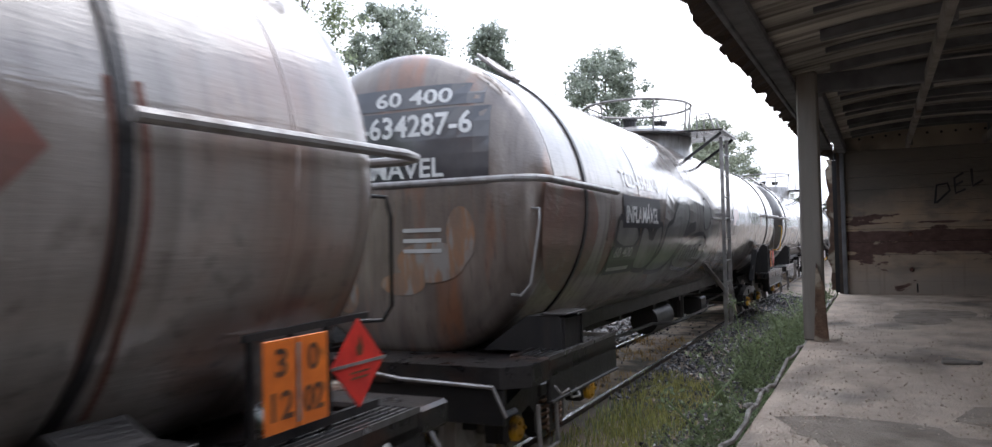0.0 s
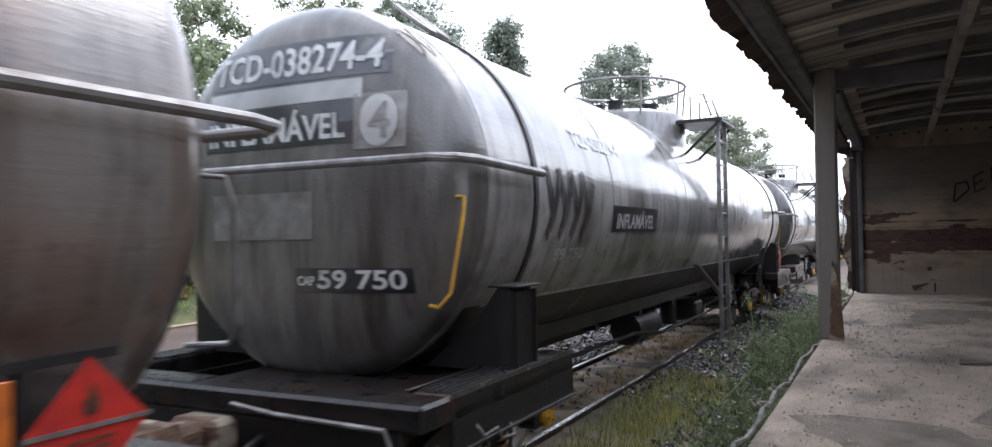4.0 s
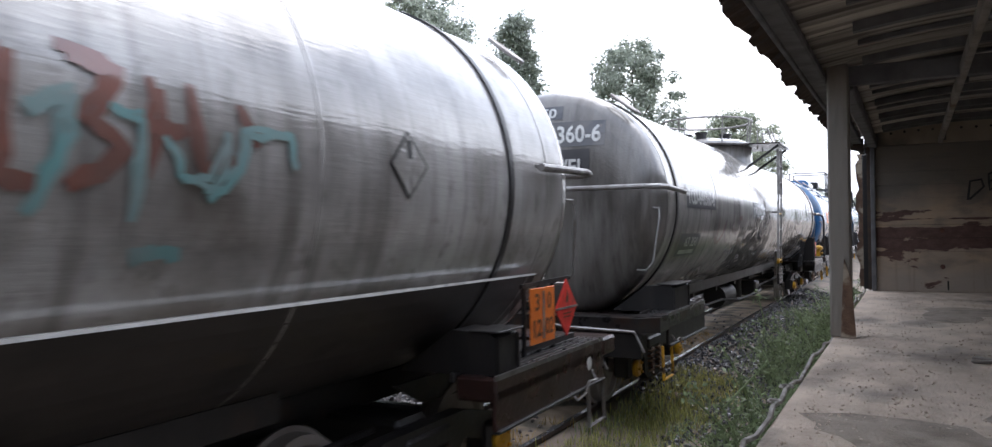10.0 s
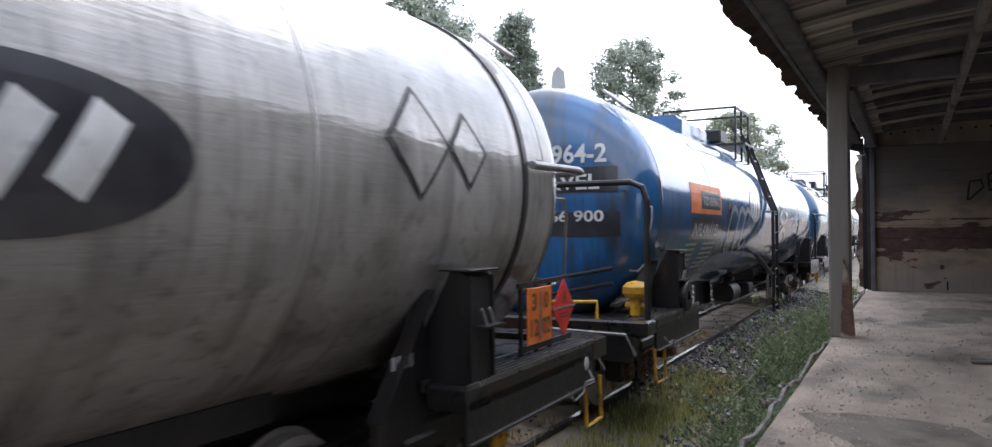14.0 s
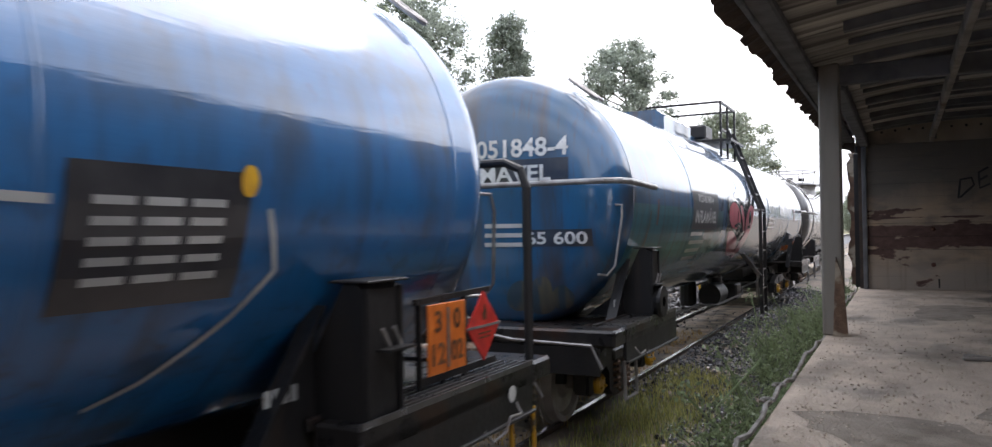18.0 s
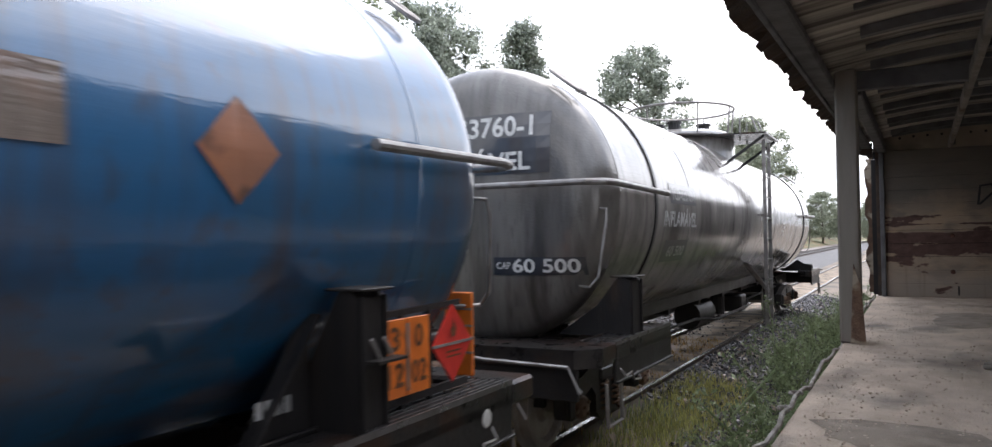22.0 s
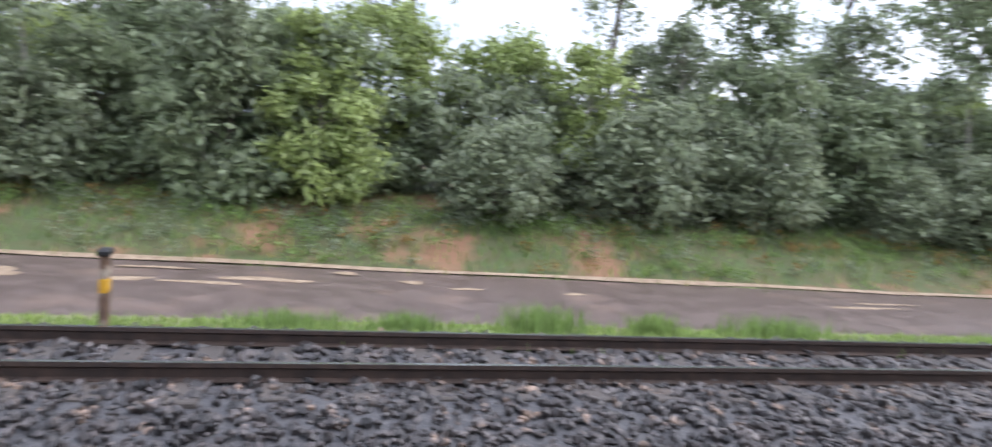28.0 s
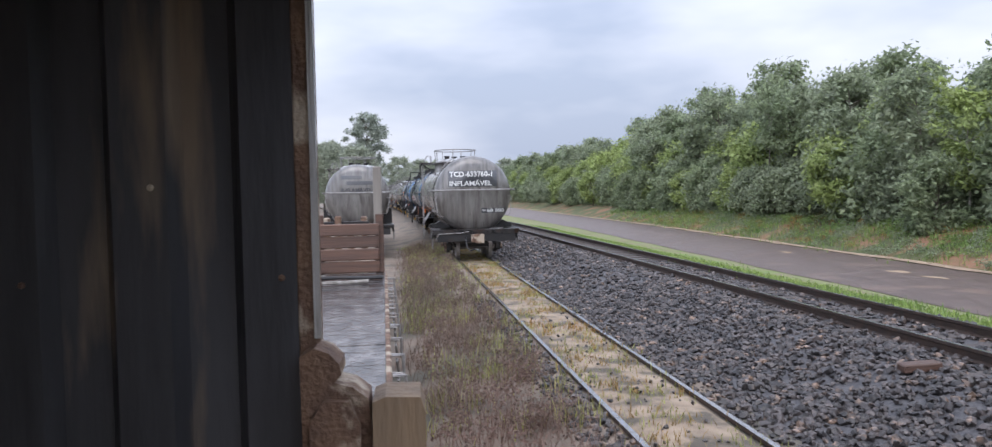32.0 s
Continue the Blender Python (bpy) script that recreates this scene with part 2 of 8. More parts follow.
M_RUSTY = mat("streaked_rust", (0.30, 0.15, 0.075), (0.18, 0.13, 0.10), 4, 0.45, 0.1, 0.1, (3, 1, 0.7), (0.25, 0.23, 0.21), 3, 0.5, 0.58, **FILM)
M_SPRAY = mat("black_spray_paint", (0.014, 0.014, 0.016), (0.05, 0.05, 0.05), 5, 0.4, 0, 0, **FILM)
M_PINK = mat("pink_spray_paint", (0.70, 0.13, 0.16), (0.55, 0.10, 0.14), 4, 0.38, 0, 0, **FILM)
M_TEAL = mat("teal_spray_paint", (0.12, 0.27, 0.27), (0.20, 0.25, 0.245), 4, 0.4, 0, 0, **FILM)
M_SMEAR = mat("red_spray_paint", (0.20, 0.075, 0.055), (0.13, 0.075, 0.062), 4, 0.4, 0.2, 0, **FILM)
M_GHOST = mat("faded_pale_spray", (0.27, 0.275, 0.255), (0.18, 0.18, 0.168), 2.5, 0.4, 0.3, 0.05, (2, 1, 0.5), (0.16, 0.14, 0.12), 2.2, 0.58, 0.7, **FILM)
M_SCUFF = mat("ochre_dirt_scuff", (0.105, 0.092, 0.058), (0.045, 0.055, 0.052), 3.5, 0.5, 0, 0.1, (3, 1, 0.6), (0.02, 0.05, 0.075), 3.0, 0.5, 0.6, **FILM)
M_WASH = mat("pale_paint_wash", (0.25, 0.243, 0.228), (0.165, 0.155, 0.143), 2.2, 0.42, 0.3, 0.045, (3, 1, 0.5), (0.13, 0.105, 0.085), 1.6, 0.56, 0.72, drip=(0.09, 0.07, 0.055), **WETCOAT)
M_PRIMER = mat("orange_primer", (0.36, 0.15, 0.08), (0.26, 0.12, 0.075), 4, 0.4, 0.1, 0.05, c3=(0.06, 0.04, 0.035), scale3=3.2, lo3=0.53, hi3=0.62, **FILM)
M_REDDUST = mat("reddish_rust_wash", (0.21, 0.105, 0.075), (0.15, 0.10, 0.08), 2.6, 0.45, 0.25, 0.12, (3, 1, 0.5), (0.22, 0.19, 0.17), 2.4, 0.52, 0.66, **FILM)
M_FADED = mat("dull_violet_spray", (0.17, 0.13, 0.14), (0.13, 0.11, 0.115), 5, 0.45, 0.2, 0, **FILM)
M_OLDWHITE = mat("faded_white_spray", (0.55, 0.55, 0.53), (0.36, 0.36, 0.35), 3, 0.45, 0.2, 0, **FILM)
M_DIRT = mat("damp_track_soil", (0.16, 0.125, 0.094), (0.246, 0.192, 0.147), 2.2, 0.8, 0, 0.5, c3=(0.102, 0.094, 0.072), scale3=0.8, bscale=30)
M_SAND = mat("pale_track_sand", (0.36, 0.275, 0.195), (0.22, 0.165, 0.115), 4, 0.75, 0, 0.6, c3=(0.10, 0.082, 0.06), scale3=2.4, lo3=0.47, hi3=0.60, bscale=50)
M_STONE = mat("wet_ballast_stone", (0.078, 0.065, 0.060), (0.024, 0.020, 0.020), 3, 0.36, 0, 0.3, c3=(0.187, 0.128, 0.093), scale3=5, lo3=0.58, hi3=0.66, island=0.75, bscale=40)
M_GRAVEL = mat("wet_dark_gravel", (0.114, 0.11, 0.117), (0.04, 0.038, 0.043), 3, 0.3, 0, 0.3, c3=(0.378, 0.297, 0.230), scale3=5, lo3=0.62, hi3=0.68, island=0.7, bscale=40)
M_BALLAST = mat("ballast_bed", (0.045, 0.043, 0.047), (0.10, 0.095, 0.095), 16, 0.6, 0, 1.0, bscale=24)
M_ROAD = mat("wet_worn_asphalt", (0.108, 0.076, 0.066), (0.155, 0.112, 0.096), 2.5, 0.42, 0, 0.25, c3=(0.21, 0.145, 0.115), scale3=0.9, lo3=0.55, hi3=0.75, bscale=80)
M_PATCH = mat("sand_washed_on_road", (0.38, 0.28, 0.19), (0.25, 0.175, 0.115), 6, 0.7, 0, 0.2)
M_CONC = mat("dirt_caked_floor", (0.634, 0.520, 0.412), (0.405, 0.324, 0.250), 2.6, 0.8, 0, 1.0, (1.6, 0.9, 1), c3=(0.203, 0.169, 0.135), scale3=0.9, lo3=0.54, hi3=0.66, bscale=42)
M_GRIME = mat("dark_floor_dirt", (0.39, 0.32, 0.25), (0.218, 0.18, 0.14), 7, 0.85, 0, 1.0, c3=(0.34, 0.28, 0.22), scale3=4, lo3=0.48, hi3=0.6, bscale=60)
M_SPLIT = mat("split_ochre_timber", (0.26, 0.18, 0.11), (0.14, 0.105, 0.08), 5, 0.75, 0, 0.5, (1, 1, 0.15), (0.42, 0.38, 0.33), 3, 0.54, 0.64)
M_MAROON = mat("maroon_rust_flake", (0.105, 0.04, 0.03), (0.16, 0.075, 0.05), 7, 0.7, 0.1, 0.4)
M_SLEEPER = mat("dark_soaked_sleeper", (0.06, 0.05, 0.044), (0.10, 0.082, 0.07), 6, 0.7, 0, 0.4, (0.2, 1, 1))
M_OLDWOOD = mat("grey_weathered_timber", (0.26, 0.235, 0.205), (0.15, 0.13, 0.11), 5, 0.75, 0, 0.4, (1, 1, 0.12), (0.10, 0.055, 0.03), 2.0, 0.56, 0.7)
M_ROOFW = mat("dusty_roof_boards", (0.50, 0.47, 0.41), (0.32, 0.295, 0.25), 3, 0.85, 0, 0.5, (0.5, 5, 1), (0.12, 0.10, 0.085), 1.3, 0.52, 0.66, rand=0.3)
M_ROOFB = mat("grey_roof_beam", (0.17, 0.17, 0.175), (0.10, 0.10, 0.103), 5, 0.7, 0.1, 0.3)
M_ROOFRUST = mat("rusted_roof_sheet", (0.055, 0.042, 0.036), (0.10, 0.065, 0.045), 8, 0.7, 0.3, 0.4)
M_WALL = mat("flaking_wall_paint", (0.46, 0.335, 0.225), (0.38, 0.30, 0.225), 2.4, 0.65, 0, 0.25, (1, 1, 2.2), (0.26, 0.21, 0.165), 2.2, 0.52, 0.64, edge=(0.4, 0.6))


def weather_wall(m):
    """Rust broken through the paint in a belt of ragged boards, a darker grey tone on the upper part."""
    n, l = m.node_tree.nodes, m.node_tree.links
    b = n["Principled BSDF"]
    co = n.new("ShaderNodeTexCoord")
    sep = n.new("ShaderNodeSeparateXYZ")
    l.new(co.outputs["Object"], sep.inputs["Vector"])

    def tex(scale, stretch, detail):
        mp = n.new("ShaderNodeMapping")
        mp.inputs["Scale"].default_value = stretch
        l.new(co.outputs["Object"], mp.inputs["Vector"])
        t = n.new("ShaderNodeTexNoise")
        t.inputs["Scale"].default_value, t.inputs["Detail"].default_value, t.inputs["Roughness"].default_value = scale, detail, 0.65
        l.new(mp.outputs[0], t.inputs["Vector"])
        return t.outputs["Fac"]

    def calc(op, a, c):
        q = n.new("ShaderNodeMath")
        q.operation = op
        for k, val in enumerate((a, c)):
            if isinstance(val, (int, float)):
                q.inputs[k].default_value = val
            else:
                l.new(val, q.inputs[k])
        return q.outputs[0]

    def step(src, lo, hi):
        r = n.new("ShaderNodeMapRange")
        r.inputs["From Min"].default_value, r.inputs["From Max"].default_value = lo, hi
        l.new(src, r.inputs["Value"])
        return r.outputs["Result"]

    def blend(f, a, c):
        x = n.new("ShaderNodeMix")
        x.data_type = "RGBA"
        l.new(f, x.inputs["Factor"])
        l.new(a, x.inputs["A"])
        x.inputs["B"].default_value = (*c, 1)
        return x.outputs["Result"]

    belt = n.new("ShaderNodeValToRGB")
    cr = belt.color_ramp
    stops = ((0.0, 0.10), (0.06, 0.36), (0.12, 0.12), (0.30, 0.16), (0.42, 0.40), (0.50, 0.38), (0.545, 0.84), (0.74, 0.84), (0.78, 0.24), (0.84, 0.24), (0.86, 0.60), (0.875, 0.24), (0.96, 0.40), (1.0, 0.0))
    while len(cr.elements) < len(stops):
        cr.elements.new(0.5)
    for e, (p, val) in zip(cr.elements, stops):
        e.position, e.color = p, (val, val, val, 1)
    l.new(step(sep.outputs["Z"], 0.962, 2.10), belt.inputs["Fac"])
    rag = tex(2.2, (1.0, 1.0, 2.6), 9)
    rust = step(calc("ADD", rag, calc("MULTIPLY", belt.outputs["Color"], 0.42)), 0.700, 0.725)
    col = b.inputs["Base Color"].links[0].from_socket
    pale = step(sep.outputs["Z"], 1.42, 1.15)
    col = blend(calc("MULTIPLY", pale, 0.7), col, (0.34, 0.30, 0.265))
    grey_top = step(calc("ADD", sep.outputs["Z"], calc("MULTIPLY", tex(1.5, (1, 1, 0.4), 6), 0.7)), 2.30, 2.75)
    col = blend(calc("MULTIPLY", grey_top, 0.85), col, (0.125, 0.115, 0.10))
    drips = step(tex(1.0, (9, 1, 0.5), 6), 0.56, 0.75)
    col = blend(calc("MULTIPLY", drips, 0.45), col, (0.15, 0.11, 0.08))
    tone = step(tex(7, (1, 1, 1.5), 6), 0.35, 0.7)
    mid = blend(tone, rgb(n, (0.075, 0.036, 0.030)), (0.15, 0.085, 0.068))
    x = n.new("ShaderNodeMix")
    x.data_type = "RGBA"
    l.new(rust, x.inputs["Factor"])
    l.new(col, x.inputs["A"])
    l.new(mid, x.inputs["B"])
    l.new(x.outputs["Result"], b.inputs["Base Color"])


def rgb(n, c):
    q = n.new("ShaderNodeRGB")
    q.outputs[0].default_value = (*c, 1)
    return q.outputs[0]


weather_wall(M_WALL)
M_WALLTOP = mat("dull_wall_paint", (0.40, 0.335, 0.25), (0.28, 0.24, 0.19), 2.0, 0.65, 0, 0.2, c3=(0.15, 0.13, 0.11), scale3=1.2)
M_INNER = mat("dark_corrugated_steel", (0.052, 0.052, 0.058), (0.019, 0.019, 0.021), 4, 0.5, 0.2, 0.3, (1, 1, 0.15), (0.16, 0.12, 0.085), 2.4, 0.6, 0.66, rand=0.6)
M_RUSTPLATE = mat("flaking_rust_plate", (0.20, 0.12, 0.075), (0.10, 0.06, 0.045), 8, 0.7, 0.2, 0.7, c3=(0.42, 0.35, 0.27), scale3=5, lo3=0.52, hi3=0.6)
M_BROWN = mat("brown_wet_boards", (0.13, 0.068, 0.045), (0.075, 0.045, 0.034), 5, 0.5, 0, 0.4, (0.2, 1, 3), rand=0.2)
M_WETDECK = mat("wet_grey_planks", (0.15, 0.135, 0.13), (0.05, 0.044, 0.042), 3, 0.13, 0, 0.55, (2.2, 0.8, 1), (0.035, 0.03, 0.03), 2.4, 0.50, 0.58, rrange=0.12, rand=0.25, bscale=14)
M_CABLE = mat("weathered_cable", (0.34, 0.32, 0.29), (0.14, 0.12, 0.10), 9, 0.7, 0, 0.2)
M_PALEBARK = mat("pale_bark", (0.34, 0.31, 0.27), (0.18, 0.155, 0.125), 6, 0.8, 0, 0.4, (1, 1, 0.25))
M_BARK = mat("tree_bark", (0.15, 0.125, 0.10), (0.08, 0.065, 0.05), 6, 0.85, 0, 0.6, (1, 1, 0.25))


def leafmat(name, a, b):
    return mat(name, a, b, 0.35, 0.5, 0, 0, island=0.45, trans=0.52)


M_LEAF = leafmat("dark_broad_leaves", (0.252, 0.305, 0.178), (0.310, 0.356, 0.212))
M_LEAF2 = leafmat("bright_young_leaves", (0.365, 0.43, 0.155), (0.305, 0.375, 0.15))
M_LEAF3 = leafmat("grey_green_leaves", (0.262, 0.305, 0.192), (0.318, 0.352, 0.228))
# Rain haze over the far trees is put into this pale leaf colour.
M_HAZY = leafmat("haze_paled_leaves", (0.33, 0.36, 0.27), (0.38, 0.41, 0.31))
# Needles lightened as well, to carry the haze in front of the pines.
M_PINE = leafmat("haze_paled_needles", (0.31, 0.345, 0.285), (0.36, 0.395, 0.32))
M_GRASS = leafmat("fresh_grass", (0.20, 0.30, 0.09), (0.26, 0.35, 0.11))
M_LAWN = leafmat("bright_low_grass", (0.27, 0.37, 0.09), (0.34, 0.42, 0.12))
M_WEED = leafmat("dull_green_weed", (0.180, 0.240, 0.128), (0.240, 0.277, 0.150))
M_STRAW = leafmat("yellowing_grass", (0.405, 0.365, 0.135), (0.297, 0.338, 0.108))
M_OCHRE = leafmat("ochre_dying_weed", (0.36, 0.21, 0.07), (0.30, 0.22, 0.08))
M_DRY = leafmat("dry_reddish_grass", (0.23, 0.15, 0.12), (0.17, 0.13, 0.095))
M_BANK = mat("grassy_red_bank", (0.075, 0.105, 0.035), (0.11, 0.10, 0.045), 2.6, 0.85, 0, 0.5, c3=(0.25, 0.135, 0.075), scale3=0.7, lo3=0.50, hi3=0.62, bscale=14)
M_VERGE = mat("grassy_verge_soil", (0.22, 0.19, 0.11), (0.16, 0.22, 0.06), 1.4, 0.85, 0, 0.4, bscale=20)


# ---- mesh building ----
class Geo:
    def __init__(self):
        self.v, self.f = [], []

    def add(self, verts, faces):
        k = len(self.v)
        self.v.extend([tuple(p) for p in verts])
        self.f.extend([tuple(i + k for i in f) for f in faces])
        return self

    def box(self, x, y, z, sx, sy, sz, m=None, b=0.0):
        """A box round (x, y, z), its long edges chamfered by b."""
        hx, hy, hz = sx / 2, sy / 2, sz / 2
        if b:
            P, F = [], []
            b = min(b, hx * 0.6, hy * 0.6, hz * 0.6)
            idx = {}
            for i in (-1, 1):
                for j in (-1, 1):
                    for k in (-1, 1):
                        for a in range(3):
                            p = [i * (hx - b), j * (hy - b), k * (hz - b)]
                            p[a] += (i, j, k)[a] * b
                            idx[i, j, k, a] = len(P)
                            P.append(p)
            for a in range(3):
                o1, o2 = (a + 1) % 3, (a + 2) % 3
                for s in (-1, 1):
                    q = []
                    for e1, e2 in ((-1, -1), (1, -1), (1, 1), (-1, 1)):
                        key = [0, 0, 0]
                        key[a], key[o1], key[o2] = s, e1, e2
                        q.append(idx[(*key, a)])
                    F.append(q if s > 0 else q[::-1])
            for a in range(3):
                o1, o2 = (a + 1) % 3, (a + 2) % 3
                for e1 in (-1, 1):
                    for e2 in (-1, 1):
                        ka, kb = [0, 0, 0], [0, 0, 0]
                        ka[a], ka[o1], ka[o2] = -1, e1, e2
                        kb[a], kb[o1], kb[o2] = 1, e1, e2
                        q = [idx[(*ka, o1)], idx[(*kb, o1)], idx[(*kb, o2)], idx[(*ka, o2)]]
                        F.append(q if e1 * e2 < 0 else q[::-1])
            for i in (-1, 1):
                for j in (-1, 1):
                    for k in (-1, 1):
                        q = [idx[i, j, k, 0], idx[i, j, k, 1], idx[i, j, k, 2]]
                        F.append(q if i * j * k > 0 else q[::-1])
        else:
            P = [(i * hx, j * hy, k * hz) for i in (-1, 1) for j in (-1, 1) for k in (-1, 1)]
            F = [(0, 1, 3, 2), (4, 6, 7, 5), (0, 4, 5, 1), (2, 3, 7, 6), (0, 2, 6, 4), (1, 5, 7, 3)]
        if m is None:
            P = [(p[0] + x, p[1] + y, p[2] + z) for p in P]
        else:
            P = [m @ Vector(p) + Vector((x, y, z)) for p in P]
        return self.add(P, F)

    def beam(self, p, q, w, h, b=0.0):
        """A bar of section w by h from p to q, h kept as upright as it can be."""
        p, q = Vector(p), Vector(q)
        d = q - p
        u = d.normalized()
        side = u.cross(Vector((0, 0, 1)))
        if side.length < 1e-3:
            side = Vector((1, 0, 0))
        side.normalize()
        up = side.cross(u)
        m = Matrix((side, u, up)).transposed()
        c = (p + q) / 2
        return self.box(c.x, c.y, c.z, w, d.length, h, m, b)

    def cyl(self, p, q, r, n=12, r2=None, cap=True):
        p, q = Vector(p), Vector(q)
        u = (q - p).normalized()
        a = u.orthogonal().normalized()
        b = u.cross(a)
        r2 = r if r2 is None else r2
        P = []
        for c, rr in ((p, r), (q, r2)):
            for i in range(n):
                t = 2 * math.pi * i / n
                P.append(c + (a * math.cos(t) + b * math.sin(t)) * rr)
        F = [(i, (i + 1) % n, n + (i + 1) % n, n + i) for i in range(n)]
        if cap:
            F += [tuple(range(n))[::-1], tuple(range(n, 2 * n))]
        return self.add(P, F)

    def tube(self, pts, r, n=8, closed=False):
        pts = [Vector(p) for p in pts]
        P, F = [], []
        k = len(pts)
        prev = None
        for i, p in enumerate(pts):
            a = pts[i - 1] if i or closed else p
            c = pts[(i + 1) % k] if i < k - 1 or closed else p
            u = (c - a).normalized()
            if prev is None:
                prev = u.orthogonal().normalized()
            s = (prev - u * prev.dot(u)).normalized()
            prev = s
            t = u.cross(s)
            P += [p + (s * math.cos(2 * math.pi * j / n) + t * math.sin(2 * math.pi * j / n)) * r for j in range(n)]
        for i in range(k if closed else k - 1):
            for j in range(n):
                a, b = i * n, ((i + 1) % k) * n
                F.append((a + j, a + (j + 1) % n, b + (j + 1) % n, b + j))
        if not closed:
            F += [tuple(range(n))[::-1], tuple(range((k - 1) * n, k * n))]
        return self.add(P, F)

    def lathe(self, prof, n, c, axis="y"):
        """Turns (along, radius) round an axis through c; zero radius closes an end."""
        P, F, rows = [], [], []
        for s, r in prof:
            if r < 1e-6:
                rows.append([len(P)])
                P.append((0, s, 0))
            else:
                rows.append(list(range(len(P), len(P) + n)))
                P += [(r * math.cos(2 * math.pi * i / n), s, r * math.sin(2 * math.pi * i / n)) for i in range(n)]
        for a, b in zip(rows, rows[1:]):
            for i in range(n):
                j = (i + 1) % n
                if len(a) == 1:
                    F.append((a[0], b[j], b[i]) if True else ())
                elif len(b) == 1:
                    F.append((a[i], a[j], b[0]))
                else:
                    F.append((a[i], a[j], b[j], b[i]))
        if axis == "z":
            P = [(x, -z, y) for x, y, z in P]
        elif axis == "x":
            P = [(y, -x, z) for x, y, z in P]
        return self.add([(x + c[0], y + c[1], z + c[2]) for x, y, z in P], F)

    def prism(self, outline, axis, a, b):
        """Extrudes a 2D outline along an axis from a to b (axis x: outline is (y, z); y: (x, z); z: (x, y))."""
        k = len(outline)
        def put(p, s):
            return {"x": (s, p[0], p[1]), "y": (p[0], s, p[1]), "z": (p[0], p[1], s)}[axis]
        P = [put(p, a) for p in outline] + [put(p, b) for p in outline]
        F = [(i, (i + 1) % k, k + (i + 1) % k, k + i) for i in range(k)]
        F += [tuple(range(k))[::-1], tuple(range(k, 2 * k))]
        return self.add(P, F)

    def mesh(self, name, material, smooth=None):
        me = bpy.data.meshes.new(name)
        me.from_pydata(self.v, [], self.f)
        bm = bmesh.new()
        bm.from_mesh(me)
        bmesh.ops.recalc_face_normals(bm, faces=bm.faces)
        bm.to_mesh(me)
        bm.free()
        me.materials.append(material)
        if smooth is not None:
            me.shade_smooth()
            me.set_sharp_from_angle(angle=radians(smooth))
        return me


def part(name, geo, material, parent=None, label="", smooth=None, m=None):
    me = geo if isinstance(geo, bpy.types.Mesh) else geo.mesh(name, material, smooth)
    ob = new(name, me)
    if m is not None:
        ob.matrix_basis = m
    if parent is not None:
        ob.parent = parent
    if label:
        ob["label"] = label
    return ob


def thing(name, label, category, group="", kind="", m=None):
    ob = new(name)
    ob.empty_display_size = 0.2
    if m is not None:
        ob.matrix_basis = m
    return tagged(ob, label, category, group, kind)


def soup(name, verts, faces, material, label, category, parent=None):
    """One mesh of very many small pieces."""
    me = bpy.data.meshes.new(name)
    me.from_pydata(verts.tolist() if hasattr(verts, "tolist") else verts, [], faces.tolist() if hasattr(faces, "tolist") else faces)
    me.materials.append(material)
    ob = new(name, me)
    if parent is not None:
        ob.parent = parent
        ob["kind"] = "stuff"
        return ob
    return tagged(ob, label, category, kind="stuff")


# ---- lettering, made flat once and bent onto its surface later ----
LETTERS = {}


def letters(text):
    if text not in LETTERS:
        cu = bpy.data.curves.new("letters", "FONT")
        cu.body, cu.size, cu.resolution_u, cu.offset = text, 1.0, 3, 0.022
        ob = bpy.data.objects.new("letters", cu)
        scene.collection.objects.link(ob)
        bpy.context.view_layer.update()
        me = bpy.data.meshes.new_from_object(ob.evaluated_get(bpy.context.evaluated_depsgraph_get()))
        bpy.data.objects.remove(ob)
        P = np.array([v.co[:] for v in me.vertices])
        F = [tuple(p.vertices) for p in me.polygons]
        P[:, 0] -= P[:, 0].min()
        P[:, 1] -= P[:, 1].min()
        LETTERS[text] = (P / max(P[:, 1].max(), 1e-6), F)
    return LETTERS[text]


WORDS = ["INFLAMÁVEL", "TCD-634287-6", "60 400", "TCD-038274-4", "59 750", "TSD-036133-0", "50 600", "TCD-646360-6", "63 350", "TCD-051964-2",
         "CAP. 66 900", "TCD-051848-4", "65 600", "TCD-633760-1", "60 500", "CAP", "3", "0", "12", "02", "BUZINE", "4", "6"]
for w in WORDS:
    letters(w)

# ---- the plan: lines of the tracks, road and ground ----
YS = np.arange(260.0, -420.0, -1.0)


def line_of(x0, front, back, far):
    """A track's x along y: one lean ahead, another behind, and a long bend far behind."""
    slope = np.where(YS > 6, front, np.where(YS < -6, back, front + (back - front) * (6 - YS) / 12))
    slope = slope + far * np.clip((-YS - 35) / 60, 0, 1)
    x = np.cumsum(slope) * 1.0
    return x - np.interp(0.0, YS[::-1], x[::-1]) + x0


X_TRAIN = line_of(-3.375, 0.0, 0.0205, 0.035)
X_MAIN = line_of(-7.41, 0.005, 0.0272, 0.035)
RAIL_Z, MAIN_Z = 0.0, 0.418


def x_train(y):
    return float(np.interp(y, YS[::-1], X_TRAIN[::-1]))


def x_main(y):
    return float(np.interp(y, YS[::-1], X_MAIN[::-1]))


def bend(y):
    return x_main(y) + 7.41


def road_far(y):
    return -14.13 + 0.0267 * min(y, 40) + (0.0 if y > -45 else 0.03 * (-45 - y))


def road_near(y):
    return -10.25 + 0.010 * min(y, 40) + (0.0 if y > -45 else 0.035 * (-45 - y))


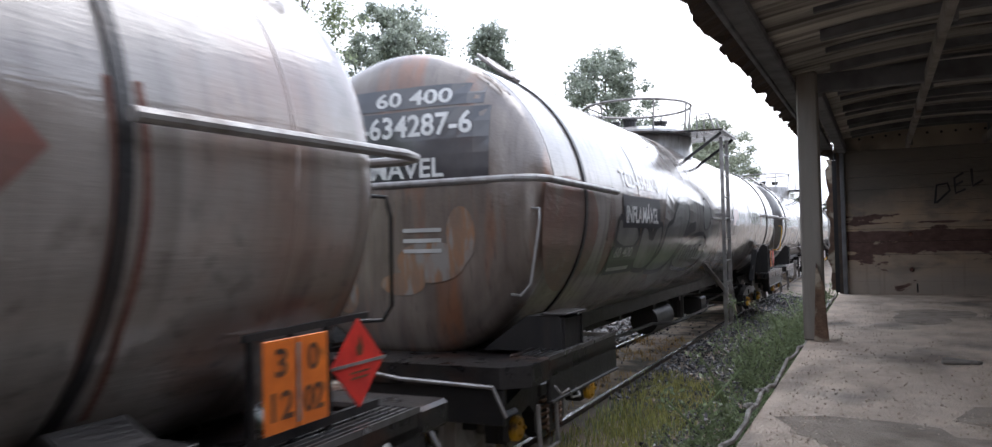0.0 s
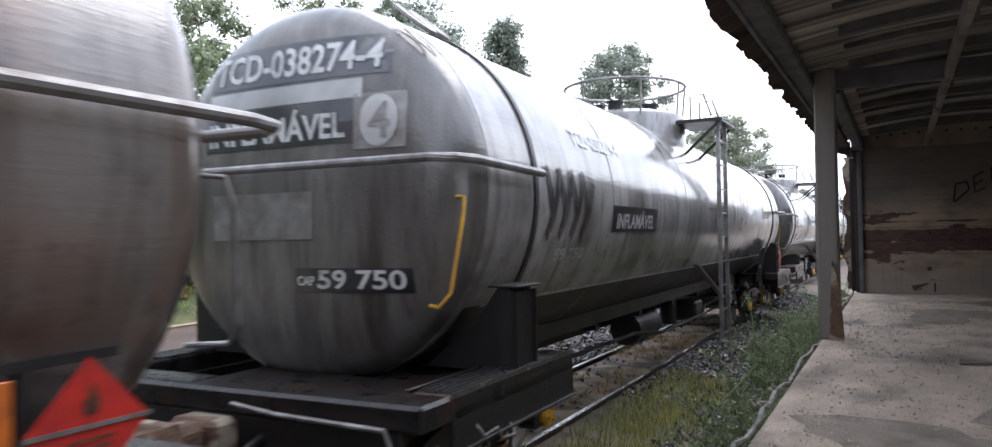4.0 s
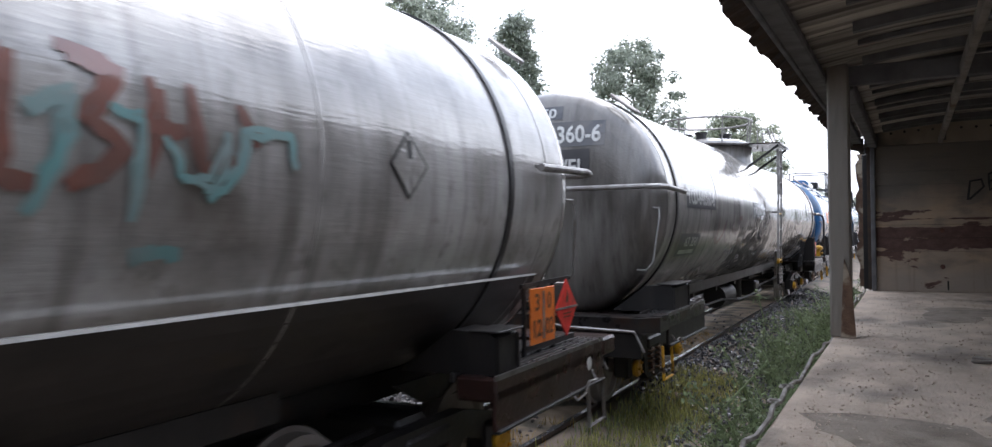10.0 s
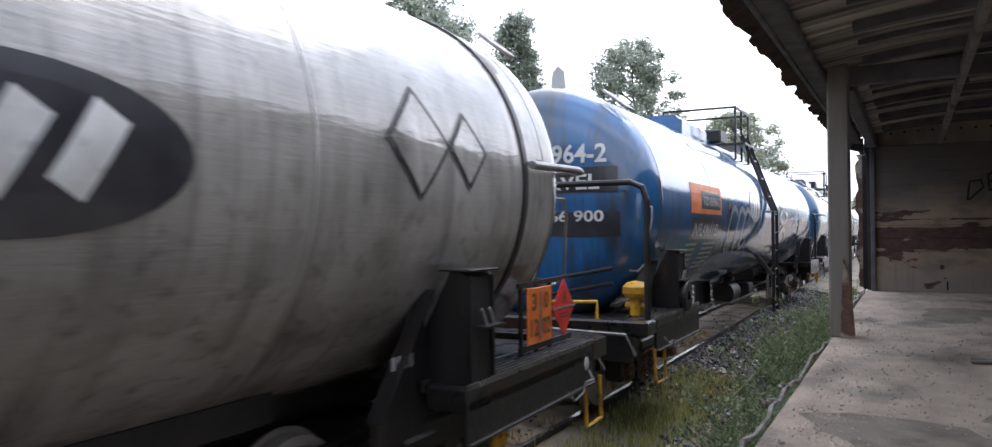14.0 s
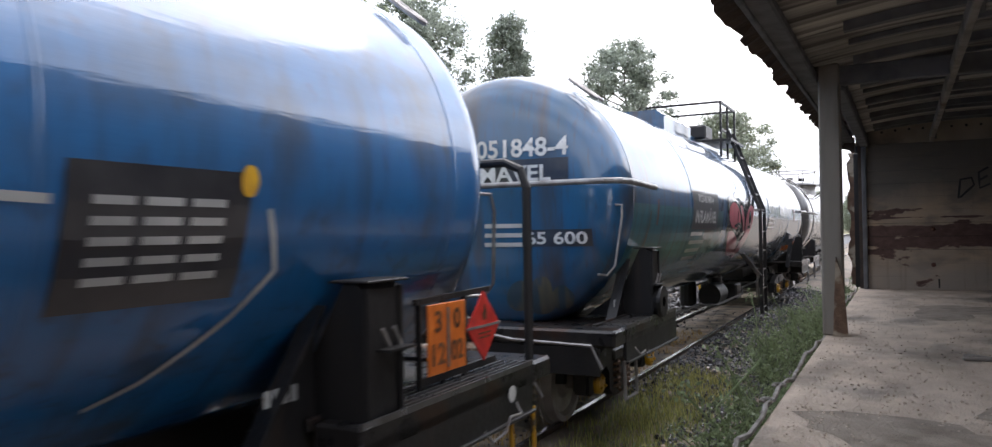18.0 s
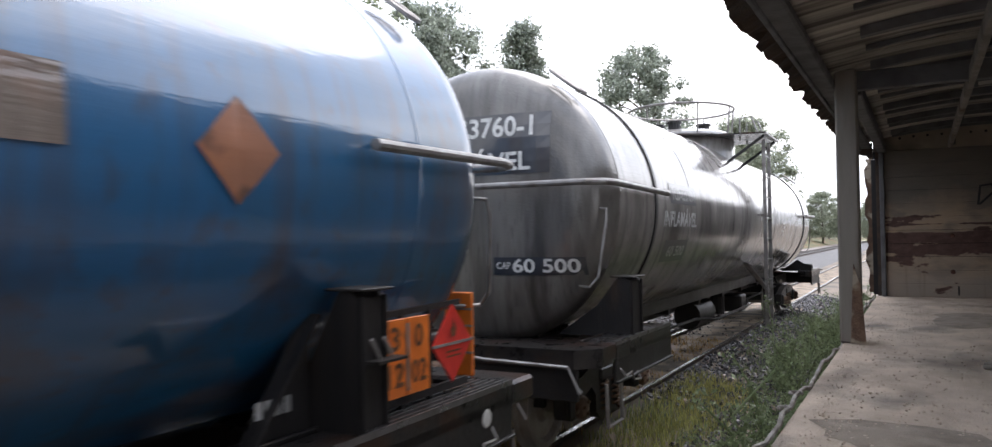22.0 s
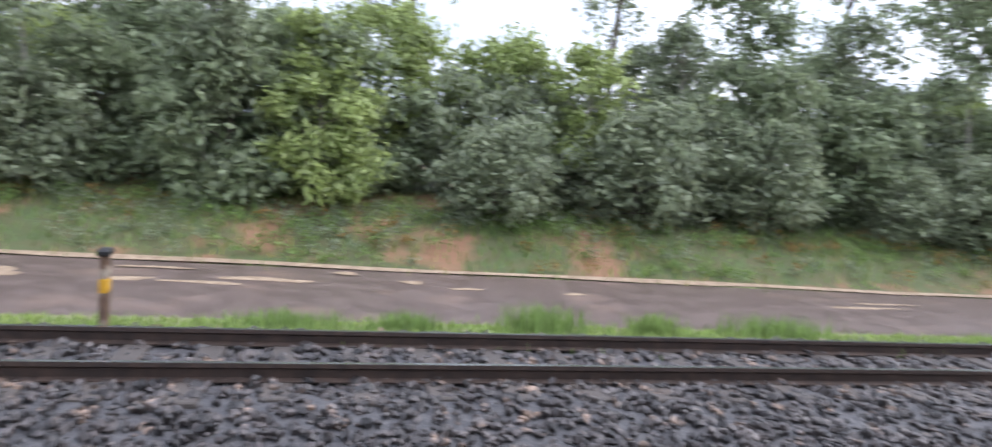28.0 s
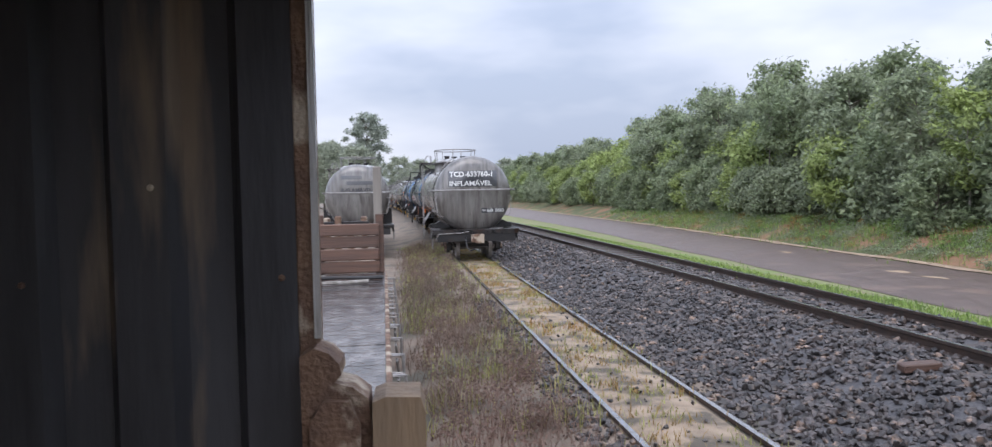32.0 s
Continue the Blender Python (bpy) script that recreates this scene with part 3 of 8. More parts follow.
PROFILE = [(-14.5, 0.0), (-10.2, 0.0), (-9.2, 0.10), (-8.8, 0.16), (-8.45, 0.25), (-6.45, 0.25), (-6.0, 0.17), (-5.3, -0.02), (-4.6, -0.08), (-4.3, -0.06),
           (-2.4, -0.06), (-2.0, -0.16), (-1.0, -0.30), (3.0, -0.30), (8, -0.35), (900, -0.4)]
BANK = [(0, 0.02), (0.5, 0.10), (1.2, 0.45), (2.2, 0.75), (4, 1.1), (10, 1.6), (40, 3.0), (900, 6.0)]


def ground_z(x, y):
    r = road_far(y)
    if x < r:
        return float(np.interp(r - x, [b[0] for b in BANK], [b[1] for b in BANK])) + 0.12 * noise.noise((x * 0.5, y * 0.4, 3)) * min(1, (r - x))
    u = x - bend(y)
    return float(np.interp(u, [p[0] for p in PROFILE], [p[1] for p in PROFILE]))


def make_ground():
    ys = sorted({-900.0, -600.0, -420.0, *np.arange(-400, -60, 12.0), *np.arange(-60, 60.1, 1.0), *np.arange(72, 400, 14.0), 600.0, 900.0})
    us = [-900, -400, -200, -120, -70, -45, -35, -28, -24, -21, -19, -18, -17.2, -16.5, -16, -15.5, -15, -14.6, -14.2, -13.9, -13.4, -12, -10.6, -10.2, -9.8, -9.2,
          -8.8, -8.45, -7.4, -6.45, -6.2, -6.0, -5.6, -5.3, -4.9, -4.6, -4.3, -3.4, -2.4, -2.2, -2.0, -1.5, -1.0, 0, 1, 3, 8, 20, 60, 200, 900]
    V, F = [], []
    for y in ys:
        yc = max(min(y, 250), -400)
        for u in us:
            x = u + bend(yc) * (1 if abs(u) < 60 else 0)
            V.append((x, y, ground_z(x, yc)))
    k = len(us)
    for i in range(len(ys) - 1):
        for j in range(k - 1):
            a = i * k + j
            F.append((a, a + 1, a + k + 1, a + k))
    g = Geo()
    g.v, g.f = V, F
    me = g.mesh("ground", M_DIRT, 60)
    for m in (M_BALLAST, M_BANK, M_VERGE):
        me.materials.append(m)
    for p in me.polygons:
        x, y = p.center.x, p.center.y
        u = x - bend(max(min(y, 250), -400))
        if x < road_far(y) + 0.2:
            p.material_index = 2
        elif -8.9 < u < -4.0:
            p.material_index = 1
        elif u <= -8.9:
            p.material_index = 3
    tagged(new("ground", me), "damp soil, ballast bed and grassy bank under the tracks", "ground", kind="structure")


make_ground()


def strip(name, near, far, z, y0, y1, step, material, label, category):
    V, F = [], []
    ys = np.arange(y0, y1 + step, step)
    cuts = 6
    for y in ys:
        a, b = near(y), far(y)
        for j in range(cuts + 1):
            t = j / cuts
            V.append((a + (b - a) * t, y, z + 0.03 * math.sin(math.pi * t)))
    for i in range(len(ys) - 1):
        for j in range(cuts):
            a = i * (cuts + 1) + j
            F.append((a, a + cuts + 1, a + cuts + 2, a + 1))
    g = Geo()
    g.v, g.f = V, F
    return tagged(new(name, g.mesh(name, material, 40)), label, category, kind="structure")


strip("road", lambda y: road_near(y) + 0.30 + 0.06 * math.sin(y * 0.9), lambda y: road_far(y) + 0.3, 0.012, -300, 250, 2.0, M_ROAD, "worn wet asphalt road beside the railway", "road")
strip("road_edge", lambda y: road_far(y) + 0.26 + 0.07 * math.sin(y * 1.3) + 0.05 * math.sin(y * 3.1), lambda y: road_far(y) - 0.05 + 0.12 * math.sin(y * 0.7), 0.03, -300, 250, 1.0, M_PATCH,
      "pale sandy edge along the road", "road edge")


def blob(x, y, z, rx, ry, material, name, label, category, seed):
    rnd = random.Random(seed)
    n = 18
    ph = [rnd.uniform(0, 6.28) for _ in range(3)]
    V = [(x, y, z + 0.012)]
    for i in range(n):
        a = 2 * math.pi * i / n
        r = 1 + 0.25 * math.sin(2 * a + ph[0]) + 0.18 * math.sin(3 * a + ph[1]) + 0.1 * math.sin(7 * a + ph[2])
        V.append((x + rx * r * math.cos(a), y + ry * r * math.sin(a), z))
    F = [(0, i + 1, (i + 1) % n + 1) for i in range(n)]
    g = Geo()
    g.v, g.f = V, F
    return tagged(new(name, g.mesh(name, material)), label, category, group="sand patches on the road", kind="structure")


for i, (x, y, rx, ry) in enumerate([(-12.5, -0.8, 0.28, 0.75), (-12.4, -4.3, 0.4, 0.5), (-12.5, -7.2, 0.22, 0.35), (-12.6, -17.7, 0.25, 0.6), (-12.7, 1.4, 0.18, 0.3),
                                    (-12.3, 2.2, 0.15, 0.3), (-13.2, -2.4, 0.16, 0.6), (-12.2, -2.6, 0.2, 0.5), (-13.3, 0.4, 0.18, 0.3), (-11.9, 8.9, 0.12, 1.0),
                                    (-12.3, 9.6, 0.1, 0.8), (-12.6, -16.4, 0.2, 0.5), (-12.2, 3.9, 0.14, 0.25), (-13.1, -6.1, 0.15, 0.3), (-12.9, -24, 0.2, 0.5), (-12.1, -1.6, 0.16, 0.7)]):
    blob(x, y, 0.046, rx * 0.7, ry * 0.75, M_PATCH, "sand_patch", "pale sand washed into a hollow of the road", "sand patch", i)


# ---- rails ----
def rail(name, xf, off, z, y0, y1, label):
    sec = [(-0.028, 0), (0.028, 0), (0.031, -0.035), (0.009, -0.05), (0.009, -0.115), (0.06, -0.135), (0.06, -0.145), (-0.06, -0.145), (-0.06, -0.135), (-0.009, -0.115), (-0.009, -0.05), (-0.031, -0.035)]
    ys = [*np.arange(y0, -60, 6.0), *np.arange(-60, 60, 2.0), *np.arange(60, y1, 6.0)]
    V, F = [], []
    k = len(sec)
    for y in ys:
        x = xf(y) + off
        V += [(x + a, y, z + b) for a, b in sec]
    for i in range(len(ys) - 1):
        for j in range(k):
            F.append((i * k + j, i * k + (j + 1) % k, (i + 1) * k + (j + 1) % k, (i + 1) * k + j))
    g = Geo()
    g.v, g.f = V, F
    me = g.mesh(name, M_RAIL)
    me.materials.append(M_RAILTOP)
    for p in me.polygons:
        if abs(p.normal.z) > 0.9 and p.center.z > z - 0.01:
            p.material_index = 1
    tagged(new(name, me), label, "rail", kind="structure")


for off in (0.53, -0.53):
    rail("rail", x_train, off, RAIL_Z, -300, 250, "worn steel rail set in sand and weeds")
    rail("rail", x_main, off, MAIN_Z, -300, 250, "tall rusty steel rail with a polished head")


def sleepers():
    g = Geo()
    g.box(0, 0, 0, 2.0, 0.22, 0.16, b=0.012)
    me = g.mesh("sleeper", M_SLEEPER)
    road_bed = thing("main_line_sleepers", "old timber sleepers half sunk in ballast", "sleepers", kind="structure")
    for i in range(110):
        y = -40 + i * 0.62
        ob = new("sleeper", me)
        ob.parent = road_bed
        ob.matrix_basis = pose(x_main(y) + random.uniform(-0.05, 0.05), y, MAIN_Z - 0.145 - 0.075, 0, 0, random.uniform(-2, 2))


sleepers()


# ---- loose stones ----
def stones(name, n, region, size, label, seed, material=None):
    rs = np.random.RandomState(seed)
    base = np.array([(1, 0, 0), (-1, 0, 0), (0, 1, 0), (0, -1, 0), (0, 0, 1), (0, 0, -1), (0.7, 0.7, 0.5), (-0.7, 0.6, 0.5), (0.6, -0.7, 0.5), (-0.6, -0.7, 0.55)], float)
    face = np.array([(4, 6, 7), (4, 7, 9), (4, 9, 8), (4, 8, 6), (6, 0, 2), (6, 2, 7), (7, 2, 1), (7, 1, 9), (9, 1, 3), (9, 3, 8), (8, 3, 0), (8, 0, 6), (0, 5, 2), (2, 5, 1), (1, 5, 3), (3, 5, 0)])
    V = np.empty((n, 10, 3))
    pts = region(rs, n)
    sc = size * rs.uniform(0.55, 1.5, (n, 1, 1)) * rs.uniform(0.6, 1.25, (n, 1, 3))
    loc = base[None] * rs.uniform(0.75, 1.2, (n, 10, 1)) * sc
    a = rs.uniform(0, 6.28, n)
    t = rs.normal(0, 0.45, n)
    x, y, z = loc[..., 0], loc[..., 1], loc[..., 2]
    ca, sa, ct, st = np.cos(a)[:, None], np.sin(a)[:, None], np.cos(t)[:, None], np.sin(t)[:, None]
    y, z = y * ct - z * st, y * st + z * ct
    V[..., 0], V[..., 1], V[..., 2] = x * ca - y * sa, x * sa + y * ca, z
    V += pts[:, None, :]
    F = (face[None] + (np.arange(n) * 10)[:, None, None]).reshape(-1, 3)
    soup(name, V.reshape(-1, 3), F, material or M_STONE, label, "gravel")


def bed(u0, u1, y0, y1, lift=0.0, power=1.0):
    def region(rs, n):
        u = rs.uniform(u0, u1, n)
        y = y0 + (y1 - y0) * rs.uniform(0, 1, n) ** power
        b = np.interp(y, YS[::-1], X_MAIN[::-1]) + 7.41
        z = np.array([ground_z(uu + bb, yy) for uu, bb, yy in zip(u, b, y)]) + lift + rs.uniform(-0.01, 0.03, n)
        return np.stack([u + b, y, z], 1)
    return region


stones("ballast", 23000, bed(-6.95, -3.98, -16, 14), 0.036, "wet grey crushed stone ballast beside the main line", 1)
stones("ballast", 9000, bed(-6.95, -4.05, -55, -16), 0.048, "wet grey crushed stone ballast beside the main line", 2)
stones("ballast", 5000, bed(-6.95, -4.0, 14, 45), 0.055, "wet grey crushed stone ballast beside the main line", 3)
stones("ballast", 4500, bed(-7.9, -6.9, -20, 20, 0.0), 0.042, "dark ballast between the main line rails", 4)
stones("ballast", 2200, bed(-8.75, -7.9, -20, 20), 0.042, "dark ballast on the road side of the main line", 5)
stones("gravel", 1500, bed(-1.95, -0.9, 4, 9), 0.026, "dark wet gravel beside the van", 26, M_GRAVEL)
stones("gravel", 7500, bed(-2.72, -0.9, 8.6, 26), 0.028, "dark wet gravel between the wagons and the track", 6, M_GRAVEL)
stones("gravel", 700, bed(-3.85, -2.9, -14, 18, 0.02), 0.02, "scattered stones between the siding rails", 8)
stones("gravel", 1500, bed(-2.85, -2.4, -16, 3), 0.035, "small stones along the near rail", 7)

strip("track_bed", lambda y: x_train(y) + 0.48, lambda y: x_train(y) - 0.48, -0.055, -120, 120, 1.0, M_SAND, "pale sand and weeds between the siding rails", "track bed")

# ---- tank wagons ----
R_T, Z_T, HEAD, HB = 1.255, 2.12, 0.36, 1.0


def head_depth(r):
    q = min(1.0, r / R_T)
    return HEAD * (1 - q ** 5) ** (1 / 2.4)


def on_side(u, v, lift):
    """A point of the shell's near side: u along the wagon, v the height along the curve."""
    a = v / R_T
    return ((R_T + lift) * math.cos(a), u, Z_T + (R_T + lift) * math.sin(a))


def paint(name, parent, pts, faces, material, put, label=""):
    g = Geo()
    g.v, g.f = [put(*p) for p in pts], faces
    me = bpy.data.meshes.new(name)
    me.from_pydata(g.v, [], g.f)
    me.materials.append(material)
    ob = new(name, me)
    ob.parent = parent
    if label:
        ob["label"] = label
    return ob


def patch_grid(u0, u1, v0, v1, nu, nv):
    P = [(u0 + (u1 - u0) * i / nu, v0 + (v1 - v0) * j / nv) for j in range(nv + 1) for i in range(nu + 1)]
    F = [(j * (nu + 1) + i, j * (nu + 1) + i + 1, (j + 1) * (nu + 1) + i + 1, (j + 1) * (nu + 1) + i) for j in range(nv) for i in range(nu)]
    return P, F


def side_put(lift=0.006):
    return lambda u, v: on_side(u, v, lift)


def head_put(L, end, lift=0.012):
    """end -1: the head that leads, read from ahead; +1: the trailing head, read from behind."""
    def put(u, v):
        x = -end * u
        d = head_depth(math.hypot(u, v))
        return (x, end * (L / 2 - HB + d + lift), Z_T + v)
    return put


def plate(parent, put, u, v, w, h, material=M_PLATE, name="sign_panel", label=""):
    P, F = patch_grid(u, u + w, v, v + h, max(2, int(w / 0.12)), max(2, int(h / 0.1)))
    return paint(name, parent, P, F, material, put, label)


def word(parent, put, text, u, v, h, width=None, material=M_WHITE, slant=0.0):
    P, F = letters(text)
    k = (width / P[:, 0].max()) if width else h
    return paint("lettering", parent, [(u + p[0] * k + slant * p[1] * h, v + p[1] * h) for p in P], F, material, put)


def stroke(parent, put, pts, w, material=M_SPRAY, name="spray_mark"):
    """A sprayed line of width w through the points."""
    fine = [pts[0]]
    for (a, b), (c, d) in zip(pts, pts[1:]):
        k = max(1, int(math.hypot(c - a, d - b) / 0.07))
        fine += [(a + (c - a) * i / k, b + (d - b) * i / k) for i in range(1, k + 1)]
    pts = fine
    P, F = [], []
    for i, (a, b) in enumerate(pts):
        p, q = pts[max(i - 1, 0)], pts[min(i + 1, len(pts) - 1)]
        dx, dy = q[0] - p[0], q[1] - p[1]
        s = math.hypot(dx, dy) or 1
        P += [(a - dy / s * w / 2, b + dx / s * w / 2), (a + dy / s * w / 2, b - dx / s * w / 2)]
    F = [(2 * i, 2 * i + 1, 2 * i + 3, 2 * i + 2) for i in range(len(pts) - 1)]
    return paint(name, parent, P, F, material, put)


def arc(cx, cy, rx, ry, a0, a1, n=14):
    return [(cx + rx * math.cos(radians(a0 + (a1 - a0) * i / n)), cy + ry * math.sin(radians(a0 + (a1 - a0) * i / n))) for i in range(n + 1)]


def oval(parent, put, u, v, rx, ry, material, name="painted_oval", label=""):
    n = 28
    rings = 4
    P, F = [(u, v)], []
    for r in range(1, rings + 1):
        P += [(u + rx * r / rings * math.cos(2 * math.pi * i / n), v + ry * r / rings * math.sin(2 * math.pi * i / n)) for i in range(n)]
    F += [(0, 1 + i, 1 + (i + 1) % n) for i in range(n)]
    for r in range(rings - 1):
        a, b = 1 + r * n, 1 + (r + 1) * n
        F += [(a + i, b + i, b + (i + 1) % n, a + (i + 1) % n) for i in range(n)]
    return paint(name, parent, P, F, material, put, label)


def smooth_ring(pts, k=4):
    """A closed soft curve through the points."""
    n, out = len(pts), []
    for i in range(n):
        p0, p1, p2, p3 = pts[i - 1], pts[i], pts[(i + 1) % n], pts[(i + 2) % n]
        for j in range(k):
            t = j / k
            out.append(tuple(0.5 * (2 * b + (c - a) * t + (2 * a - 5 * b + 4 * c - d) * t * t + (3 * b - a - 3 * c + d) * t ** 3) for a, b, c, d in zip(p0, p1, p2, p3)))
    return out


def fill(parent, put, pts, material, name, label=""):
    """A filled rounded shape round its middle."""
    n, rings = len(pts), 4
    cx, cy = sum(p[0] for p in pts) / n, sum(p[1] for p in pts) / n
    soft = smooth_ring(pts)
    m = len(soft)
    P = [(cx, cy)] + [(cx + (a - cx) * r / rings, cy + (b - cy) * r / rings) for r in range(1, rings + 1) for a, b in soft]
    F = [(0, 1 + i, 1 + (i + 1) % m) for i in range(m)]
    for r in range(rings - 1):
        a, b = 1 + r * m, 1 + (r + 1) * m
        F += [(a + i, b + i, b + (i + 1) % m, a + (i + 1) % m) for i in range(m)]
    return paint(name, parent, P, F, material, put, label)


def quad(parent, put, corners, material, name="paint_patch", label=""):
    """A four-cornered patch bent onto its surface."""
    a, b, c, d = corners
    n = 8
    P = []
    for j in range(n + 1):
        for i in range(n + 1):
            p, q = i / n, j / n
            P.append(tuple((a[k] * (1 - p) + b[k] * p) * (1 - q) + (d[k] * (1 - p) + c[k] * p) * q for k in (0, 1)))
    F = [(j * (n + 1) + i, j * (n + 1) + i + 1, (j + 1) * (n + 1) + i + 1, (j + 1) * (n + 1) + i) for j in range(n) for i in range(n)]
    return paint(name, parent, P, F, material, put, label)


def diamond(parent, put, u, v, r, material, label=""):
    n = 6
    P = [(u, v)]
    for (ax, ay), (bx, by) in zip([(0, 1), (1, 0), (0, -1), (-1, 0)], [(1, 0), (0, -1), (-1, 0), (0, 1)]):
        P += [(u + r * (ax + (bx - ax) * i / n), v + r * (ay + (by - ay) * i / n)) for i in range(n)]
    k = len(P) - 1
    return paint("painted_diamond", parent, P, [(0, 1 + i, 1 + (i + 1) % k) for i in range(k)], material, put, label)


def logo_oval(w, u, v, dark=M_PLATE, light=M_WHITE, rx=0.42, ry=0.42):
    """A dark oval with three light slanted bars."""
    oval(w, side_put(0.006), u, v, rx, ry, dark, "logo_oval", "round painted emblem with light bars")
    for d in (-0.45, -0.02, 0.38):
        stroke(w, side_put(0.010), [(u + (d - 0.12) * rx, v - 0.45 * ry), (u + (d + 0.12) * rx, v + 0.5 * ry)], 0.22 * rx, light, "logo_bar")


BOGIE = {}


def bogie_meshes():
    BOGIE["axle"] = Geo().cyl((-0.78, 0, 0), (0.78, 0, 0), 0.07, 14).mesh("axle", M_WHEEL, 40)
    g = Geo()
    pr = [(-0.075, 0.0), (-0.075, 0.12), (-0.03, 0.16), (-0.02, 0.29), (-0.055, 0.325), (-0.06, 0.41), (-0.035, 0.415), (-0.028, 0.385), (0.065, 0.378), (0.065, 0.325), (0.03, 0.29), (0.03, 0.16), (0.075, 0.12), (0.075, 0.0)]
    g.lathe(pr, 40, (0, 0, 0), "x")
    BOGIE["wheel"] = g.mesh("wheel", M_WHEEL, 35)
    h = Geo()
    h.lathe([(0.0, 0), (0.0, 0.095), (0.05, 0.10), (0.075, 0.085), (0.08, 0.03), (0.085, 0.0)], 16, (0, 0, 0), "x")
    for i in range(3):
        a = 2 * math.pi * i / 3
        h.cyl((0.07, 0.055 * math.cos(a), 0.055 * math.sin(a)), (0.10, 0.055 * math.cos(a), 0.055 * math.sin(a)), 0.016, 6)
    BOGIE["cap"] = h.mesh("bearing_cap", M_YELLOW, 35)
    BOGIE["cap_dark"] = h.mesh("bearing_cap", M_RUSTPLATE, 35)
    s = Geo()
    out = [(-1.02, 0.30), (-1.02, 0.52), (-0.80, 0.58), (-0.45, 0.66), (0.45, 0.66), (0.80, 0.58), (1.02, 0.52), (1.02, 0.30), (0.72, 0.30), (0.66, 0.42), (0.44, 0.48),
           (0.34, 0.40), (0.34, 0.24), (0.22, 0.16), (-0.22, 0.16), (-0.34, 0.24), (-0.34, 0.40), (-0.44, 0.48), (-0.66, 0.42), (-0.72, 0.30)]
    s.prism(out, "x", -0.055, 0.055)
    for y in (-0.84, 0.84):
        s.box(0.0, y, 0.40, 0.20, 0.26, 0.24, b=0.03)
    s.box(0, 0, 0.56, 0.16, 0.5, 0.12, b=0.02)
    BOGIE["frame"] = s.mesh("side_frame", M_BLACK, 30)
    c = Geo()
    for yy in (-0.15, 0.15):
        pts = [(0.05 * math.cos(a * 0.9) * 1.4, yy + 0.075 * math.sin(a * 0.9), 0.20 + 0.28 * a / 36.0) for a in range(37)]
        c.tube(pts, 0.017, 5)
    BOGIE["spring"] = c.mesh("spring", M_RUSTPLATE, 50)
    b = Geo()
    b.box(0, 0, 0.60, 1.5, 0.34, 0.20, b=0.03)
    b.cyl((0, 0, 0.68), (0, 0, 0.80), 0.2, 16)
    for y in (-1.0, 1.0):
        b.box(0, y, 0.45, 1.3, 0.07, 0.12)
    for y in (-0.38, 0.38):
        for x in (-0.53, 0.53):
            b.box(x, y, 0.36, 0.10, 0.07, 0.26, b=0.015)
    BOGIE["bolster"] = b.mesh("bolster", M_BLACK, 30)


bogie_meshes()
SPIN = []


def bogie(wagon, y, yellow):
    """bogie > wheelset (turning), side frames, springs, bolster, caps."""
    base = part("bogie", BOGIE["bolster"], None, wagon, m=pose(0, y, 0))
    for s in (1, -1):
        part("side_frame", BOGIE["frame"], None, base, m=pose(s * 0.80, 0, 0))
        part("spring", BOGIE["spring"], None, base, m=pose(s * 0.83, 0, 0))
    for yy in (-0.84, 0.84):
        ax = part("wheelset", BOGIE["axle"], None, wagon, m=pose(0, y + yy, 0.385))
        for s in (1, -1):
            part("wheel", BOGIE["wheel"], None, ax, m=pose(s * 0.53, 0, 0, 0, 0, 0 if s > 0 else 180))
        for s in (1, -1):
            part("bearing_cap", BOGIE["cap" if yellow else "cap_dark"], None, ax, "yellow bearing end cap" if yellow else "", m=pose(s * 0.88, 0, 0, 0, 0, 0 if s > 0 else 180))
        SPIN.append((ax, y + yy))


